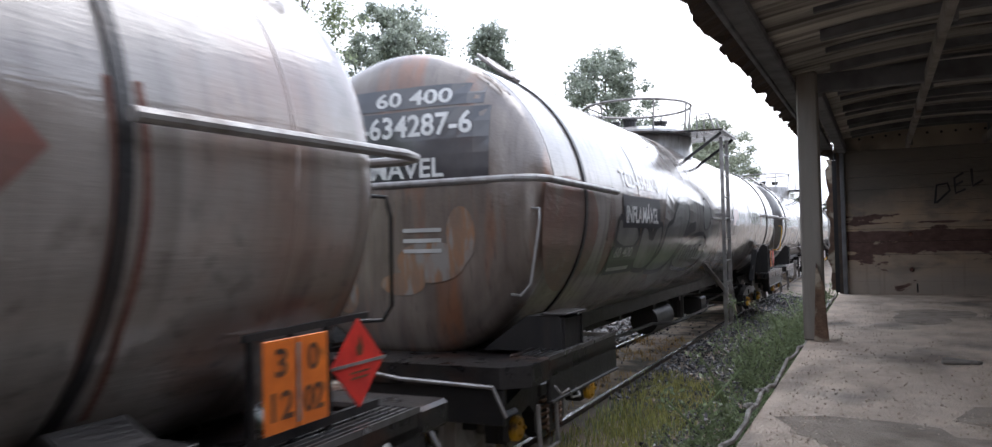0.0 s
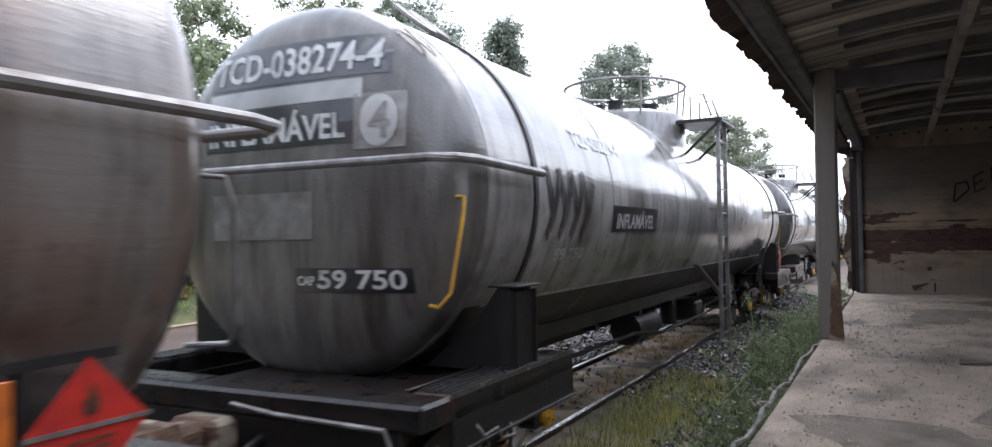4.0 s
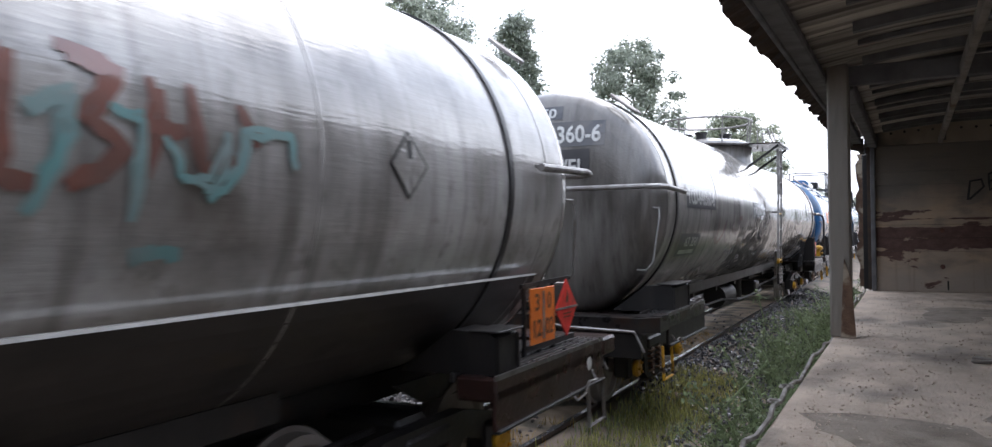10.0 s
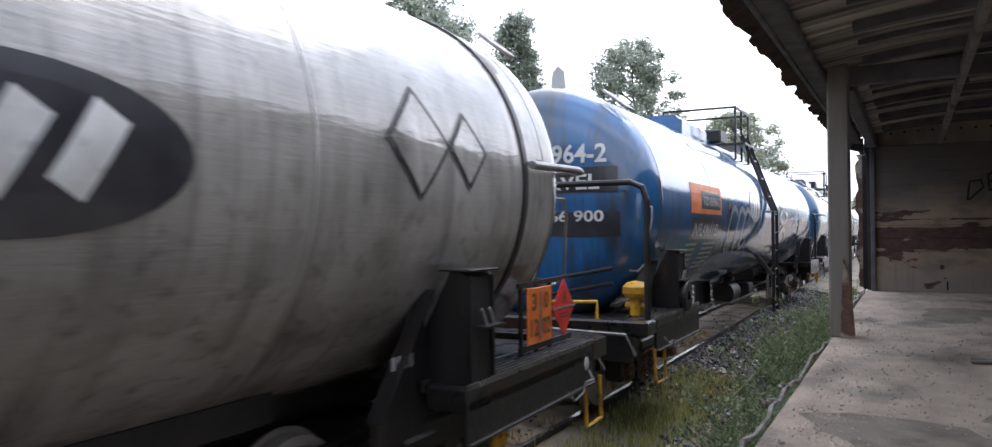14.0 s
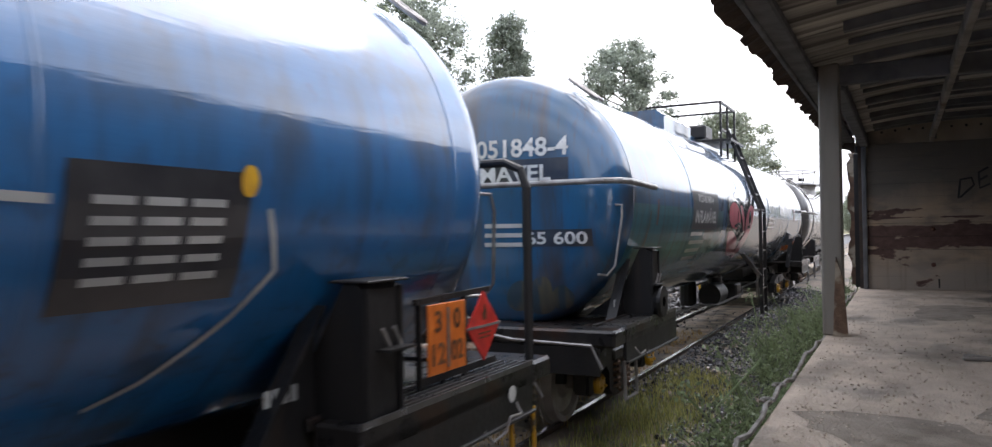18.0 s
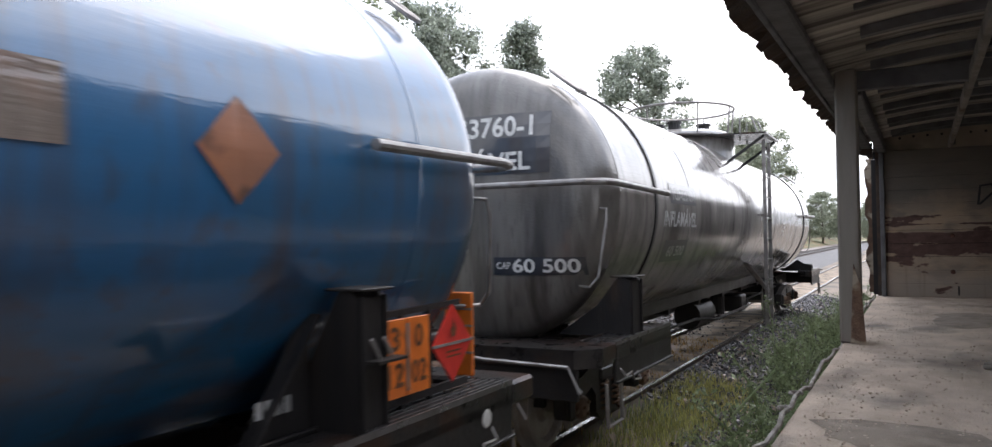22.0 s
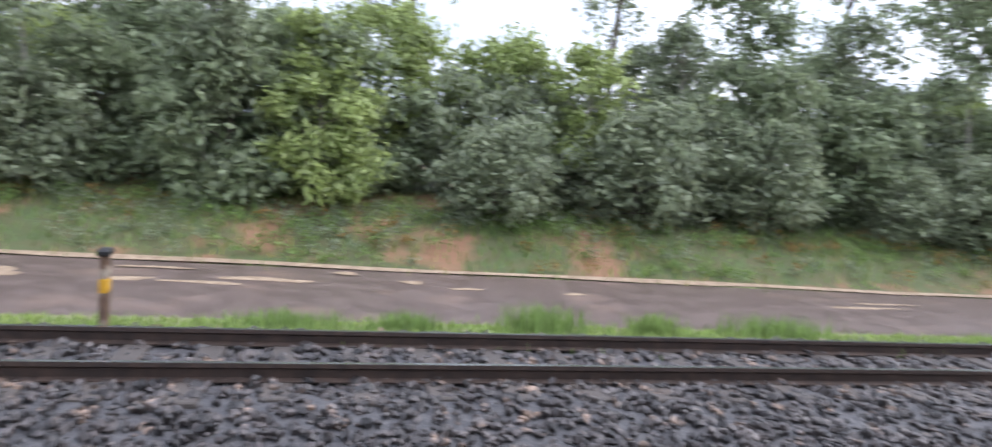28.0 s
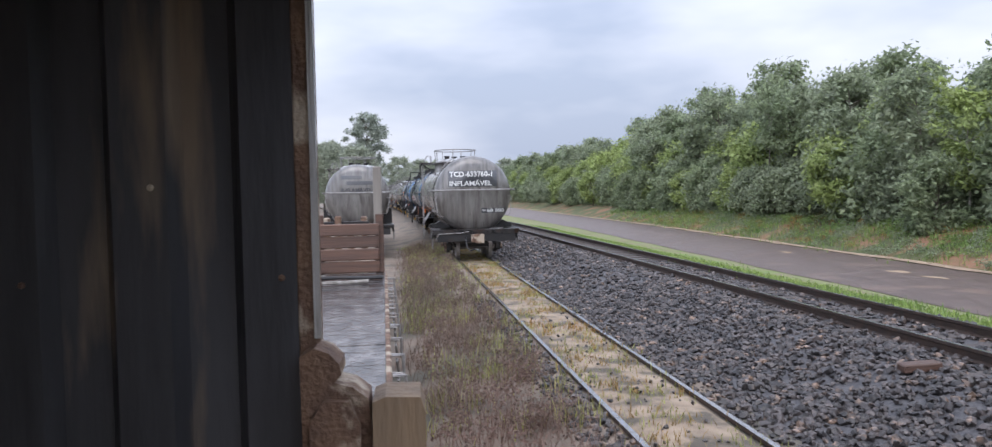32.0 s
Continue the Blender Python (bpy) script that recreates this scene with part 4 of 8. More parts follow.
def placards(w, y, z0):
    """Two orange panels side by side and a red diamond on a rack at the end platform's near side."""
    g = Geo()
    for yy in (-0.24, 0.0, 0.24):
        g.beam((1.235, y + yy, z0 - 0.10), (1.235, y + yy, z0 + 0.40), 0.025, 0.025)
    g.beam((1.235, y - 0.26, z0 - 0.03), (1.235, y + 0.62, z0 - 0.03), 0.025, 0.04)
    g.beam((1.235, y - 0.28, z0 + 0.385), (1.235, y + 0.55, z0 + 0.40), 0.02, 0.03)
    rack = part("placard_rack", g, M_BLACK, w)
    for yy in (-0.102, 0.102):
        part("hazard_panel", Geo().box(1.262, y + yy, z0 + 0.18, 0.012, 0.195, 0.37, b=0.004), M_ORANGE, rack, "orange hazard panel with black figures")
    part("panel_hinge", Geo().cyl((1.272, y, z0 + 0.02), (1.272, y, z0 + 0.34), 0.008, 8), M_BARS, rack)
    put = lambda u, v: (1.2715, y + u, z0 + v)
    for t, u0, v in (("3", -0.14, 0.215), ("0", 0.06, 0.215), ("12", -0.165, 0.045), ("02", 0.03, 0.045)):
        P, F = letters(t)
        k = (0.075 if len(t) == 1 else 0.135) / P[:, 0].max()
        paint("hazard_code", rack, [(u0 + p[0] * k, v + p[1] * 0.115) for p in P], F, M_CODE, put)
    d = Geo()
    c, r = (1.262, y + 0.44, z0 + 0.19), 0.205
    ring = [(0, r), (r, 0), (0, -r), (-r, 0)]
    d.add([(c[0] + e, c[1] + a, c[2] + b) for e in (0.0, -0.01) for a, b in ring],
          [(0, 1, 2, 3), (7, 6, 5, 4), (0, 4, 5, 1), (1, 5, 6, 2), (2, 6, 7, 3), (3, 7, 4, 0)])
    part("hazard_diamond", d, M_RED, rack, "red flammable diamond placard")
    part("diamond_bar", Geo().box(c[0] + 0.003, c[1], c[2], 0.005, 0.42, 0.014), M_BARS, rack)
    fl = [(0, 0.135), (0.03, 0.075), (0.02, 0.035), (-0.02, 0.035), (-0.03, 0.075), (-0.01, 0.09)]
    dput = lambda u, v: (c[0] + 0.004, c[1] + u, c[2] + v)
    paint("flame_mark", rack, fl, [tuple(range(6))], M_CODE, dput)
    for z in (-0.045, -0.07):
        paint("text_bar", rack, [(-0.09 - z * 0.3, z), (0.09 + z * 0.3, z), (0.09 + z * 0.3, z + 0.01), (-0.09 - z * 0.3, z + 0.01)], [(0, 1, 2, 3)], M_CODE, dput)


def end_platform(w, L, end, rounded, step=None, plate_mat=None, col=None, top=1.60):
    """The open steel frame round a tank's end, with the columns that carry the tank."""
    e = end
    yo = L / 2
    near, far = col or ((0.82, 1.45) if e < 0 else (1.72, 2.02))
    ca, cb = yo - far, yo - near
    yi = min(ca - 0.08, yo - 2.0)
    g = Geo()
    if rounded:
        k = 0.16
        g.prism([(-1.39, e * (yo - 0.30 - k)), (-1.39, e * (yo - k)), (-1.39 + k, e * yo), (1.39 - k, e * yo), (1.39, e * (yo - k)), (1.39, e * (yo - 0.30 - k)), (1.12, e * (yo - 0.30 - k)), (1.06, e * (yo - 0.30)),
                 (-1.06, e * (yo - 0.30)), (-1.12, e * (yo - 0.30 - k))], "z", 0.86, 1.0)
    else:
        g.box(0, e * (yo - 0.15), 0.93, 2.78, 0.30, 0.14, b=0.02)
    deck = part("end_platform", g, plate_mat or M_DECK, w, "wet dark steel end platform")
    y1 = yo - (0.46 if rounded else 0.30)
    part("inner_plate", Geo().box(0.35, e * (yo - 0.95), 0.945, 1.55, 1.3, 0.02), M_DECK, deck)
    part("inner_kerb", Geo().box(1.105, e * (y1 + yi) / 2, 0.985, 0.03, y1 - yi, 0.06, b=0.006), M_DECK, deck)
    for s in (1, -1):
        part("side_walkway", Geo().box(s * 1.26, e * (y1 + yi) / 2, 0.93, 0.26, y1 - yi, 0.14, b=0.015), plate_mat or M_DECK, deck)
        part("fascia", Geo().box(s * 1.375, e * (y1 + yi) / 2, 0.81, 0.03, y1 - yi, 0.24, b=0.008), plate_mat or M_BLACK, deck)
        part("fascia_flange", Geo().box(s * 1.385, e * (y1 + yi) / 2, 0.70, 0.05, y1 - yi, 0.02, b=0.004), M_BLACK, deck)
        for i in range(5):
            part("tread_rib", Geo().box(s * (1.165 + i * 0.045), e * (y1 + yi + 0.3) / 2, 1.006, 0.014, y1 - yi - 0.4, 0.014), M_STEEL, deck)
        part("platform_lip", Geo().box(s * 1.386, e * (y1 + yi) / 2, 1.0, 0.012, y1 - yi, 0.03), M_STEEL, deck)
        outline = [(s * 1.35, 0.99), (s * 1.35, top - 0.03), (s * 1.31, top), (s * 1.24, top), (s * 1.06, 1.25), (s * 0.70, 0.99)]
        saddle = part("saddle", Geo().prism(outline, "y", e * ca, e * cb), M_COLUMN, w, "black steel column that carries the tank")
        part("saddle_plate", Geo().box(s * 1.28, e * (ca + cb) / 2, top + 0.008, 0.20, cb - ca + 0.03, 0.013, b=0.004), M_COLUMN, saddle)
        for d in (-1, 1):
            part("saddle_rib", Geo().box(s * 1.355, e * ((ca + cb) / 2 + d * (cb - ca - 0.04) / 2), (0.99 + top) / 2, 0.018, 0.02, top - 1.03), M_COLUMN, saddle)
        if top > 1.5:
            part("saddle_plate", Geo().box(s * 1.05, e * ((ca + cb) / 2 - 0.03), top + 0.085, 0.24, cb - ca - 0.02, 0.012, b=0.004), M_COLUMN, saddle)
            part("wear_pad", Geo().box(s * 1.03, e * ((ca + cb) / 2 - 0.03), top + 0.045, 0.20, cb - ca - 0.08, 0.075, b=0.01), M_BLACK, saddle)
            g0 = e * ca if e > 0 else e * cb
            part("gusset", Geo().prism([(g0, top - 0.08), (g0 - 0.45, 0.86), (g0 - 0.45, 0.74), (g0, 0.74)], "x", s * 1.04, s * 1.08), M_COLUMN, saddle)
            part("gusset_flange", Geo().beam((s * 1.10, g0, top - 0.10), (s * 1.06, g0 - 0.45, 0.86), 0.10, 0.014), M_BLACK, saddle)
            if e < 0:
                hoop = Geo().tube([(s * 1.16, e * ca - 0.02, top), (s * 1.16, e * ca - 0.02, top + 0.15), (s * 1.16, e * ca - 0.05, top + 0.18), (s * 1.16, e * cb + 0.05, top + 0.18), (s * 1.16, e * cb + 0.02, top + 0.15), (s * 1.16, e * cb + 0.02, top)], 0.011, 6)
                part("hoop", hoop, M_BARS, saddle, "thin steel hoop")
                part("lashing_eye", Geo().lathe([(1.36, 0.05), (1.36, 0.15), (1.40, 0.16), (1.43, 0.15), (1.43, 0.05)], 20, (0, e * (ca + cb) / 2 + 0.02, 1.13), "x") if s > 0 else Geo().box(-1.39, e * (ca + cb) / 2, 1.13, 0.06, 0.2, 0.2, b=0.02), M_BLACK, saddle)
            ym = (ca + cb) / 2
            shelf = part("key_shelf", Geo().box(s * 1.39, e * (ym + 0.05), 1.30, 0.07, 0.22, 0.012), M_BLACK, saddle)
            for i in range(2):
                part("key_peg", Geo().beam((s * 1.385, e * (ym + 0.09 - 0.09 * i), 1.31), (s * 1.392, e * (ym + 0.02 - 0.09 * i), 1.40), 0.010, 0.016), M_BARS, shelf)
            for i in range(4):
                part("number_bar", Geo().box(s * 1.0825, g0 - 0.14 - 0.055 * i, 1.14, 0.004, 0.035, 0.07), M_OLDWHITE, saddle)
        st = Geo()
        st.tube([(s * 1.385, e * (yo - 0.55), 0.80), (s * 1.43, e * (yo - 0.57), 0.74), (s * 1.43, e * (yo - 0.72), 0.75), (s * 1.43, e * (yo - 0.78), 0.68), (s * 1.43, e * (yo - 0.95), 0.66), (s * 1.385, e * (yo - 0.97), 0.72)], 0.009, 6)
        part("grip", st, M_BARS, w)
        st = Geo()
        st.tube([(s * 1.375, e * (yo - 0.28), 0.72), (s * 1.385, e * (yo - 0.28), 0.40), (s * 1.385, e * (yo - 0.60), 0.40), (s * 1.375, e * (yo - 0.60), 0.72)], 0.016, 6)
        part("step_iron", st, step or M_BARS, w)
        if e > 0:
            part("reflector", Geo().lathe([(1.392, 0.0), (1.392, 0.045), (1.397, 0.05), (1.40, 0.04), (1.40, 0.0)], 16, (0, e * (yo - 0.62), 0.86), "x") if s > 0 else Geo().box(-1.395, e * (yo - 0.62), 0.80, 0.01, 0.1, 0.1, b=0.003), M_WHITE, w, "round white reflector")
    for i in range(16):
        part("tread_rib", Geo().box(-0.72, e * (yo - 0.05 - i * 0.0135), 1.004, 1.0, 0.006, 0.008), M_STEEL, deck)
    part("head_stock", Geo().box(0, e * (yo - 0.04), 0.74, 2.5, 0.05, 0.24, b=0.01), M_BLACK, w)
    for s in (1, -1):
        part("platform_bracket", Geo().prism([(e * (yo - 0.06), 0.86), (e * (yo - 1.9), 0.86), (e * (yo - 1.6), 0.70), (e * (yo - 0.06), 0.62)], "x", s * 0.55, s * 0.58), M_BLACK, w)
    c = Geo()
    c.box(0, e * (yo - 0.2), 0.72, 0.36, 0.7, 0.26, b=0.03)
    c.box(0, e * (yo + 0.28), 0.74, 0.20, 0.60, 0.20, b=0.04)
    c.prism([(-0.17, 0.60), (0.06, 0.60), (0.20, 0.70), (0.14, 0.88), (-0.17, 0.88)], "y", e * (yo + 0.40), e * (yo + 0.62))
    part("coupler", c, M_RUSTPLATE, w, "rusty knuckle coupler")
    h = Geo()
    h.tube([(0.35, e * (yo - 0.05), 0.75), (0.36, e * (yo + 0.15), 0.70), (0.33, e * (yo + 0.3), 0.45), (0.25, e * (yo + 0.45), 0.36), (0.12, e * (yo + 0.55), 0.42)], 0.028, 8)
    part("brake_hose", h, M_BLACK, w)
    lv = Geo()
    lv.tube([(0.25, e * (yo + 0.1), 0.95), (0.5, e * (yo + 0.04), 0.90), (1.2, e * (yo + 0.04), 0.88), (1.3, e * (yo + 0.06), 0.70)], 0.014, 6)
    part("uncoupling_lever", lv, M_BARS, w)


def head_fittings(w, L, end, blue, rail_paint, wheel_here, hr, grab, rx=0.0):
    e = end
    hb = HB - (rx if end > 0 else 0.0)
    back = hr - hb
    ye = L / 2 - hb
    g = Geo()
    zr = 2.26
    if blue == 1:
        yf = e * (L / 2 - 0.22)
        pts = [(1.33, yf, 1.0), (1.33, yf, 2.10), (1.29, yf, 2.22), (1.18, yf, 2.27), (-1.18, yf, 2.27), (-1.29, yf, 2.22), (-1.33, yf, 2.10), (-1.33, yf, 1.0)]
        g.tube(pts, 0.03, 10)
    else:
        side = 1.33
        pts = [(side, e * (ye - back), zr - 0.02), (side, e * (ye + 0.30), zr), (side - 0.04, e * (ye + 0.46), zr), (side - 0.16, e * (ye + 0.55), zr), (0, e * (ye + 0.57), zr),
               (-side + 0.16, e * (ye + 0.55), zr), (-side + 0.04, e * (ye + 0.46), zr), (-side, e * (ye + 0.30), zr), (-side, e * (ye - back), zr - 0.02)]
        g.tube(pts, 0.027, 10)
        for x in (-0.55, 0.55):
            g.cyl((x, e * (ye + 0.40), zr), (x, e * (ye + 0.57), zr), 0.018, 6)
        for s in (1, -1):
            g.cyl((s * 1.2, e * (ye - back + 0.1), zr), (s * side, e * (ye - back + 0.1), zr), 0.018, 6)
    part("handrail", g, rail_paint, w, "grey tubular handrail round the tank end")
    lp = Geo()
    a = radians(52)
    for du in (-0.02, 0.14) if e < 0 else (0.0,):
        c = Vector((math.cos(a) * (R_T + 0.06), e * (ye - 0.02 + du), Z_T + math.sin(a) * (R_T + 0.06)))
        tn = Vector((-math.sin(a), 0, math.cos(a)))
        ring = []
        for i in range(16):
            t = 2 * math.pi * i / 16
            ring.append(c + tn * (0.17 * math.cos(t)) + Vector((math.cos(a), 0, math.sin(a))) * 0.02 + Vector((0, 0.055 * math.sin(t), 0)))
        lp.tube(ring, 0.016, 6, True)
    part("lifting_loop", lp, M_BARS, w)
    for s in (1, -1):
        gr = Geo()
        gr.tube([(s * 1.12, e * (ye + 0.20), 2.06), (s * 1.23, e * (ye + 0.26), 2.05), (s * 1.24, e * (ye + 0.29), 1.95), (s * 1.19, e * (ye + 0.36), 1.50), (s * 1.12, e * (ye + 0.38), 1.42), (s * 1.0, e * (ye + 0.28), 1.42)], 0.011, 8)
        part("grab_iron", gr, grab, w, "bent grab iron with chipped paint")
    if wheel_here:
        b = Geo()
        c = Vector((-0.78, e * (ye + 0.80), 1.92))
        b.tube([c + Vector((0.30 * math.cos(t * 0.2618), 0, 0.30 * math.sin(t * 0.2618))) for t in range(24)], 0.018, 6, True)
        for t in range(5):
            q = 2 * math.pi * t / 5
            b.cyl(c + Vector((0, -e * 0.05, 0)), c + Vector((0.30 * math.cos(q), 0, 0.30 * math.sin(q))), 0.013, 6)
        b.cyl(c, c + Vector((0, -e * 0.45, 0)), 0.05, 10)
        b.box(c.x, c.y - e * 0.28, c.z, 0.24, 0.2, 0.3, b=0.03)
        b.beam((c.x - 0.05, c.y - e * 0.2, 0.98), (c.x - 0.05, c.y - e * 0.2, c.z), 0.09, 0.09)
        for i in range(9):
            b.cyl((c.x + 0.02, c.y - e * 0.14, c.z - 0.18 - i * 0.075), (c.x + 0.02, c.y - e * 0.14, c.z - 0.235 - i * 0.075), 0.025 if i % 2 else 0.016, 6)
        part("brake_wheel", b, M_BLACK if blue else M_BARS, w, "hand brake wheel with chain")


def dome_and_platform(w, style):
    d = Geo()
    d.lathe([(2.95, 0.86), (3.44, 0.86), (3.50, 0.83), (3.56, 0.68), (3.60, 0.38), (3.615, 0.0)], 40, (0, 0, 0), "z")
    dome = part("dome", d, w["shell"] if False else M_PALE, w, "pale riveted dome on the tank's top", 40)
    for x, y in ((0.35, 0.1), (-0.35, -0.2), (0.0, -0.45)):
        part("valve", Geo().cyl((x, y, 3.54), (x, y, 3.69), 0.10, 14).cyl((x, y, 3.68), (x, y, 3.71), 0.125, 14), M_BLACK, dome)
    r = Geo()
    pts = [(0.86 * math.cos(t), 0.96 * math.sin(t), 3.94) for t in [2 * math.pi * i / 32 for i in range(32)]]
    r.tube(pts, 0.02, 7, True)
    ring = part("guard_rail", r, M_BARS, w, "thin steel guard rail ring")
    for i in (2, 7, 12, 17, 22, 27, 31):
        p = pts[i]
        part("rail_post", Geo().cyl(p, (p[0] * 0.95, p[1] * 0.95, 3.45), 0.015, 6), M_BARS, ring)
    for yy in (-0.30, 0.30):
        part("hand_loop", Geo().tube([(1.02, yy, 3.34), (1.02, yy, 3.70), (1.20, yy, 3.72), (1.30, yy, 3.42)], 0.014, 6), M_BARS, ring)
    p = Geo()
    if style == "roof":
        n = 14
        out = [(1.02 * math.cos(radians(a)), 1.15 * math.sin(radians(a))) for a in np.linspace(40, 320, 20)]
        out += [(1.46, -0.60), (1.46, 0.75)]
        p.prism(out, "z", 3.40, 3.425)
        part("platform", p, M_DECK, w, "dark steel walkway plate round the dome")
        for yy in (-0.5, 0.55):
            part("strut", Geo().beam((1.42, yy, 3.38), (0.8, yy, 2.95), 0.04, 0.04), M_BLACK, w)
    else:
        p.box(1.15, 0.05, 3.34, 0.62, 0.95, 0.03)
        plat = part("platform", p, M_BLACK, w, "small dark steel ladder platform")
        for i in range(9):
            part("slat", Geo().box(1.15, -0.38 + i * 0.105, 3.365, 0.6, 0.03, 0.02), M_BLACK, plat)
        for yy in (-0.38, 0.48):
            part("strut", Geo().beam((1.4, yy, 3.31), (0.95, yy, 2.9), 0.035, 0.035), M_BLACK, w)


def ladder(w, folded=False, tilt=False):
    """Side ladder: straight, bent over the shoulder (tilt), or short and hanging askew (folded)."""
    top = 3.34
    ya, yb = (-0.22, 0.16) if folded else (-0.24, 0.24)
    z0, lean = (1.22, 0.19) if folded else (0.35, 0.0)
    paint_of = M_BLACK if tilt else M_BARS
    rails = []
    for y in (ya, yb):
        g = Geo()
        if tilt:
            g.box(1.37, y, 1.25, 0.055, 0.018, 1.8)
            g.beam((1.37, y, 2.15), (0.85, y, 3.55), 0.018, 0.06)
        elif folded:
            g.beam((1.37, y - lean, z0), (1.37, y, 2.5), 0.03, 0.045)
            g.box(1.37, y, (2.48 + top) / 2, 0.05, 0.02, top - 2.48)
        else:
            g.box(1.37, y, (z0 + top) / 2, 0.055, 0.018, top - z0)
        rails.append(g)
    lad = part("ladder", rails[0], paint_of, w, "steel side ladder")
    part("stile", rails[1], paint_of, lad)
    bar = Geo().cyl((0, ya, 0), (0, yb, 0), 0.013, 6).mesh("rung", M_BARS if tilt else M_STEEL)
    z = 1.52 if folded else 0.45
    while z < top - 0.1:
        x = 1.37 - (z - 2.15) / 1.4 * 0.52 if tilt and z > 2.15 else 1.37
        shift = -lean * max(0.0, 2.5 - z) / 1.28
        if folded and 2.0 < z < 2.2:
            part("yellow_rung", Geo().cyl((x, ya + shift, z), (x, yb + shift, z), 0.014, 8), M_YELLOW, lad, "yellow painted rung")
        else:
            part("rung", bar, None, lad, m=pose(x, shift, z))
        z += 0.30 if folded else 0.33
    for y in (ya, yb):
        part("ladder_clip", Geo().beam((1.37, y, 2.15), (1.2, y, 2.15), 0.05, 0.03), M_BARS, lad)
        if folded:
            part("ladder_brace", Geo().cyl((1.36, y - 0.36, 1.44), (1.30, y - 0.02, 0.98), 0.022, 8), M_BARS, lad)
            part("rung_socket", Geo().box(1.37, y - lean, 1.24, 0.05, 0.05, 0.10, b=0.008), M_YELLOW, lad)
    if not folded:
        part("ladder_brace", Geo().beam((1.37, ya + 0.08, 0.96), (1.08, ya - 0.16, 1.40), 0.15, 0.02), M_BARS, lad, "flat plate that stays the ladder")
    else:
        part("yellow_rung", Geo().cyl((1.38, ya - lean, 1.25), (1.38, yb - lean, 1.25), 0.016, 8), M_YELLOW, lad, "yellow painted bottom rung")


def underframe(w, L, stub=False):
    if stub:
        part("centre_sill", Geo().box(0, 1.9 - L / 2, 0.80, 0.40, 3.0, 0.26, b=0.01), M_BLACK, w, "black steel centre sill")
        sill = part("centre_sill", Geo().box(0, L / 2 - 1.9, 0.80, 0.40, 3.0, 0.26, b=0.01), M_BLACK, w, "black steel centre sill")
    else:
        sill = part("centre_sill", Geo().box(0, 0, 0.80, 0.40, L - 0.8, 0.26, b=0.01), M_BLACK, w, "black steel centre sill")
    if not stub:
        for x in (0.62, -0.62):
            part("side_sill", Geo().box(x, -0.2, 0.965, 0.06, L - 5.6, 0.16, b=0.008), M_BLACK, sill)
    for y in np.arange(-L / 2 + 3.0, L / 2 - 2.9, 1.6) if not stub else ():
        part("cross_bearer", Geo().box(0, y, 0.88, 1.3, 0.10, 0.12), M_BLACK, sill)
    k = Geo()
    ya = -0.1 if stub else -1.6
    k.cyl((0.45, ya, 0.64), (0.45, ya + (0.7 if stub else 1.0), 0.64), 0.2, 16)
    part("air_tank", k, M_BLACK, w, "black air reservoir", 40)
    p = Geo()
    p.tube([(0.62, -L / 2 + 2.2, 0.66), (0.62, -1.8, 0.62), (0.75, -1.0, 0.55), (0.75, 1.5, 0.55), (0.62, 2.2, 0.62), (0.62, L / 2 - 2.2, 0.66)], 0.022, 6)
    p.tube([(-0.5, -L / 2 + 2.2, 0.6), (-0.5, L / 2 - 2.2, 0.6)], 0.02, 6)
    part("brake_pipe", p, M_BLACK, w)
    b = Geo()
    b.box(0.82, L / 2 - 4.6, 0.74, 0.05, 0.62, 0.40, b=0.01)
    b.box(0.76, L / 2 - 4.6, 0.93, 0.2, 0.66, 0.04)
    bx = part("brake_rack", b, M_BLACK, w)
    slot = Geo().box(0, 0, 0, 0.006, 0.12, 0.06).mesh("rack_slot", M_BARS)
    for i in range(4):
        for j in range(3):
            part("rack_slot", slot, None, bx, m=pose(0.847, L / 2 - 4.6 - 0.20 + j * 0.20, 0.60 + i * 0.095))
    part("valve_box", Geo().box(0.5, 1.6, 0.60, 0.35, 0.5, 0.3, b=0.03), M_BLACK, w)
    part("outlet_valve", Geo().cyl((0.35, 0.9, 0.45), (0.35, 0.9, 0.9), 0.12, 12), M_BLACK, w)
    part("outlet_pipe", Geo().cyl((0.0, 0.2, 0.42), (0.0, 0.2, 0.9), 0.15, 12), M_BLACK, w)


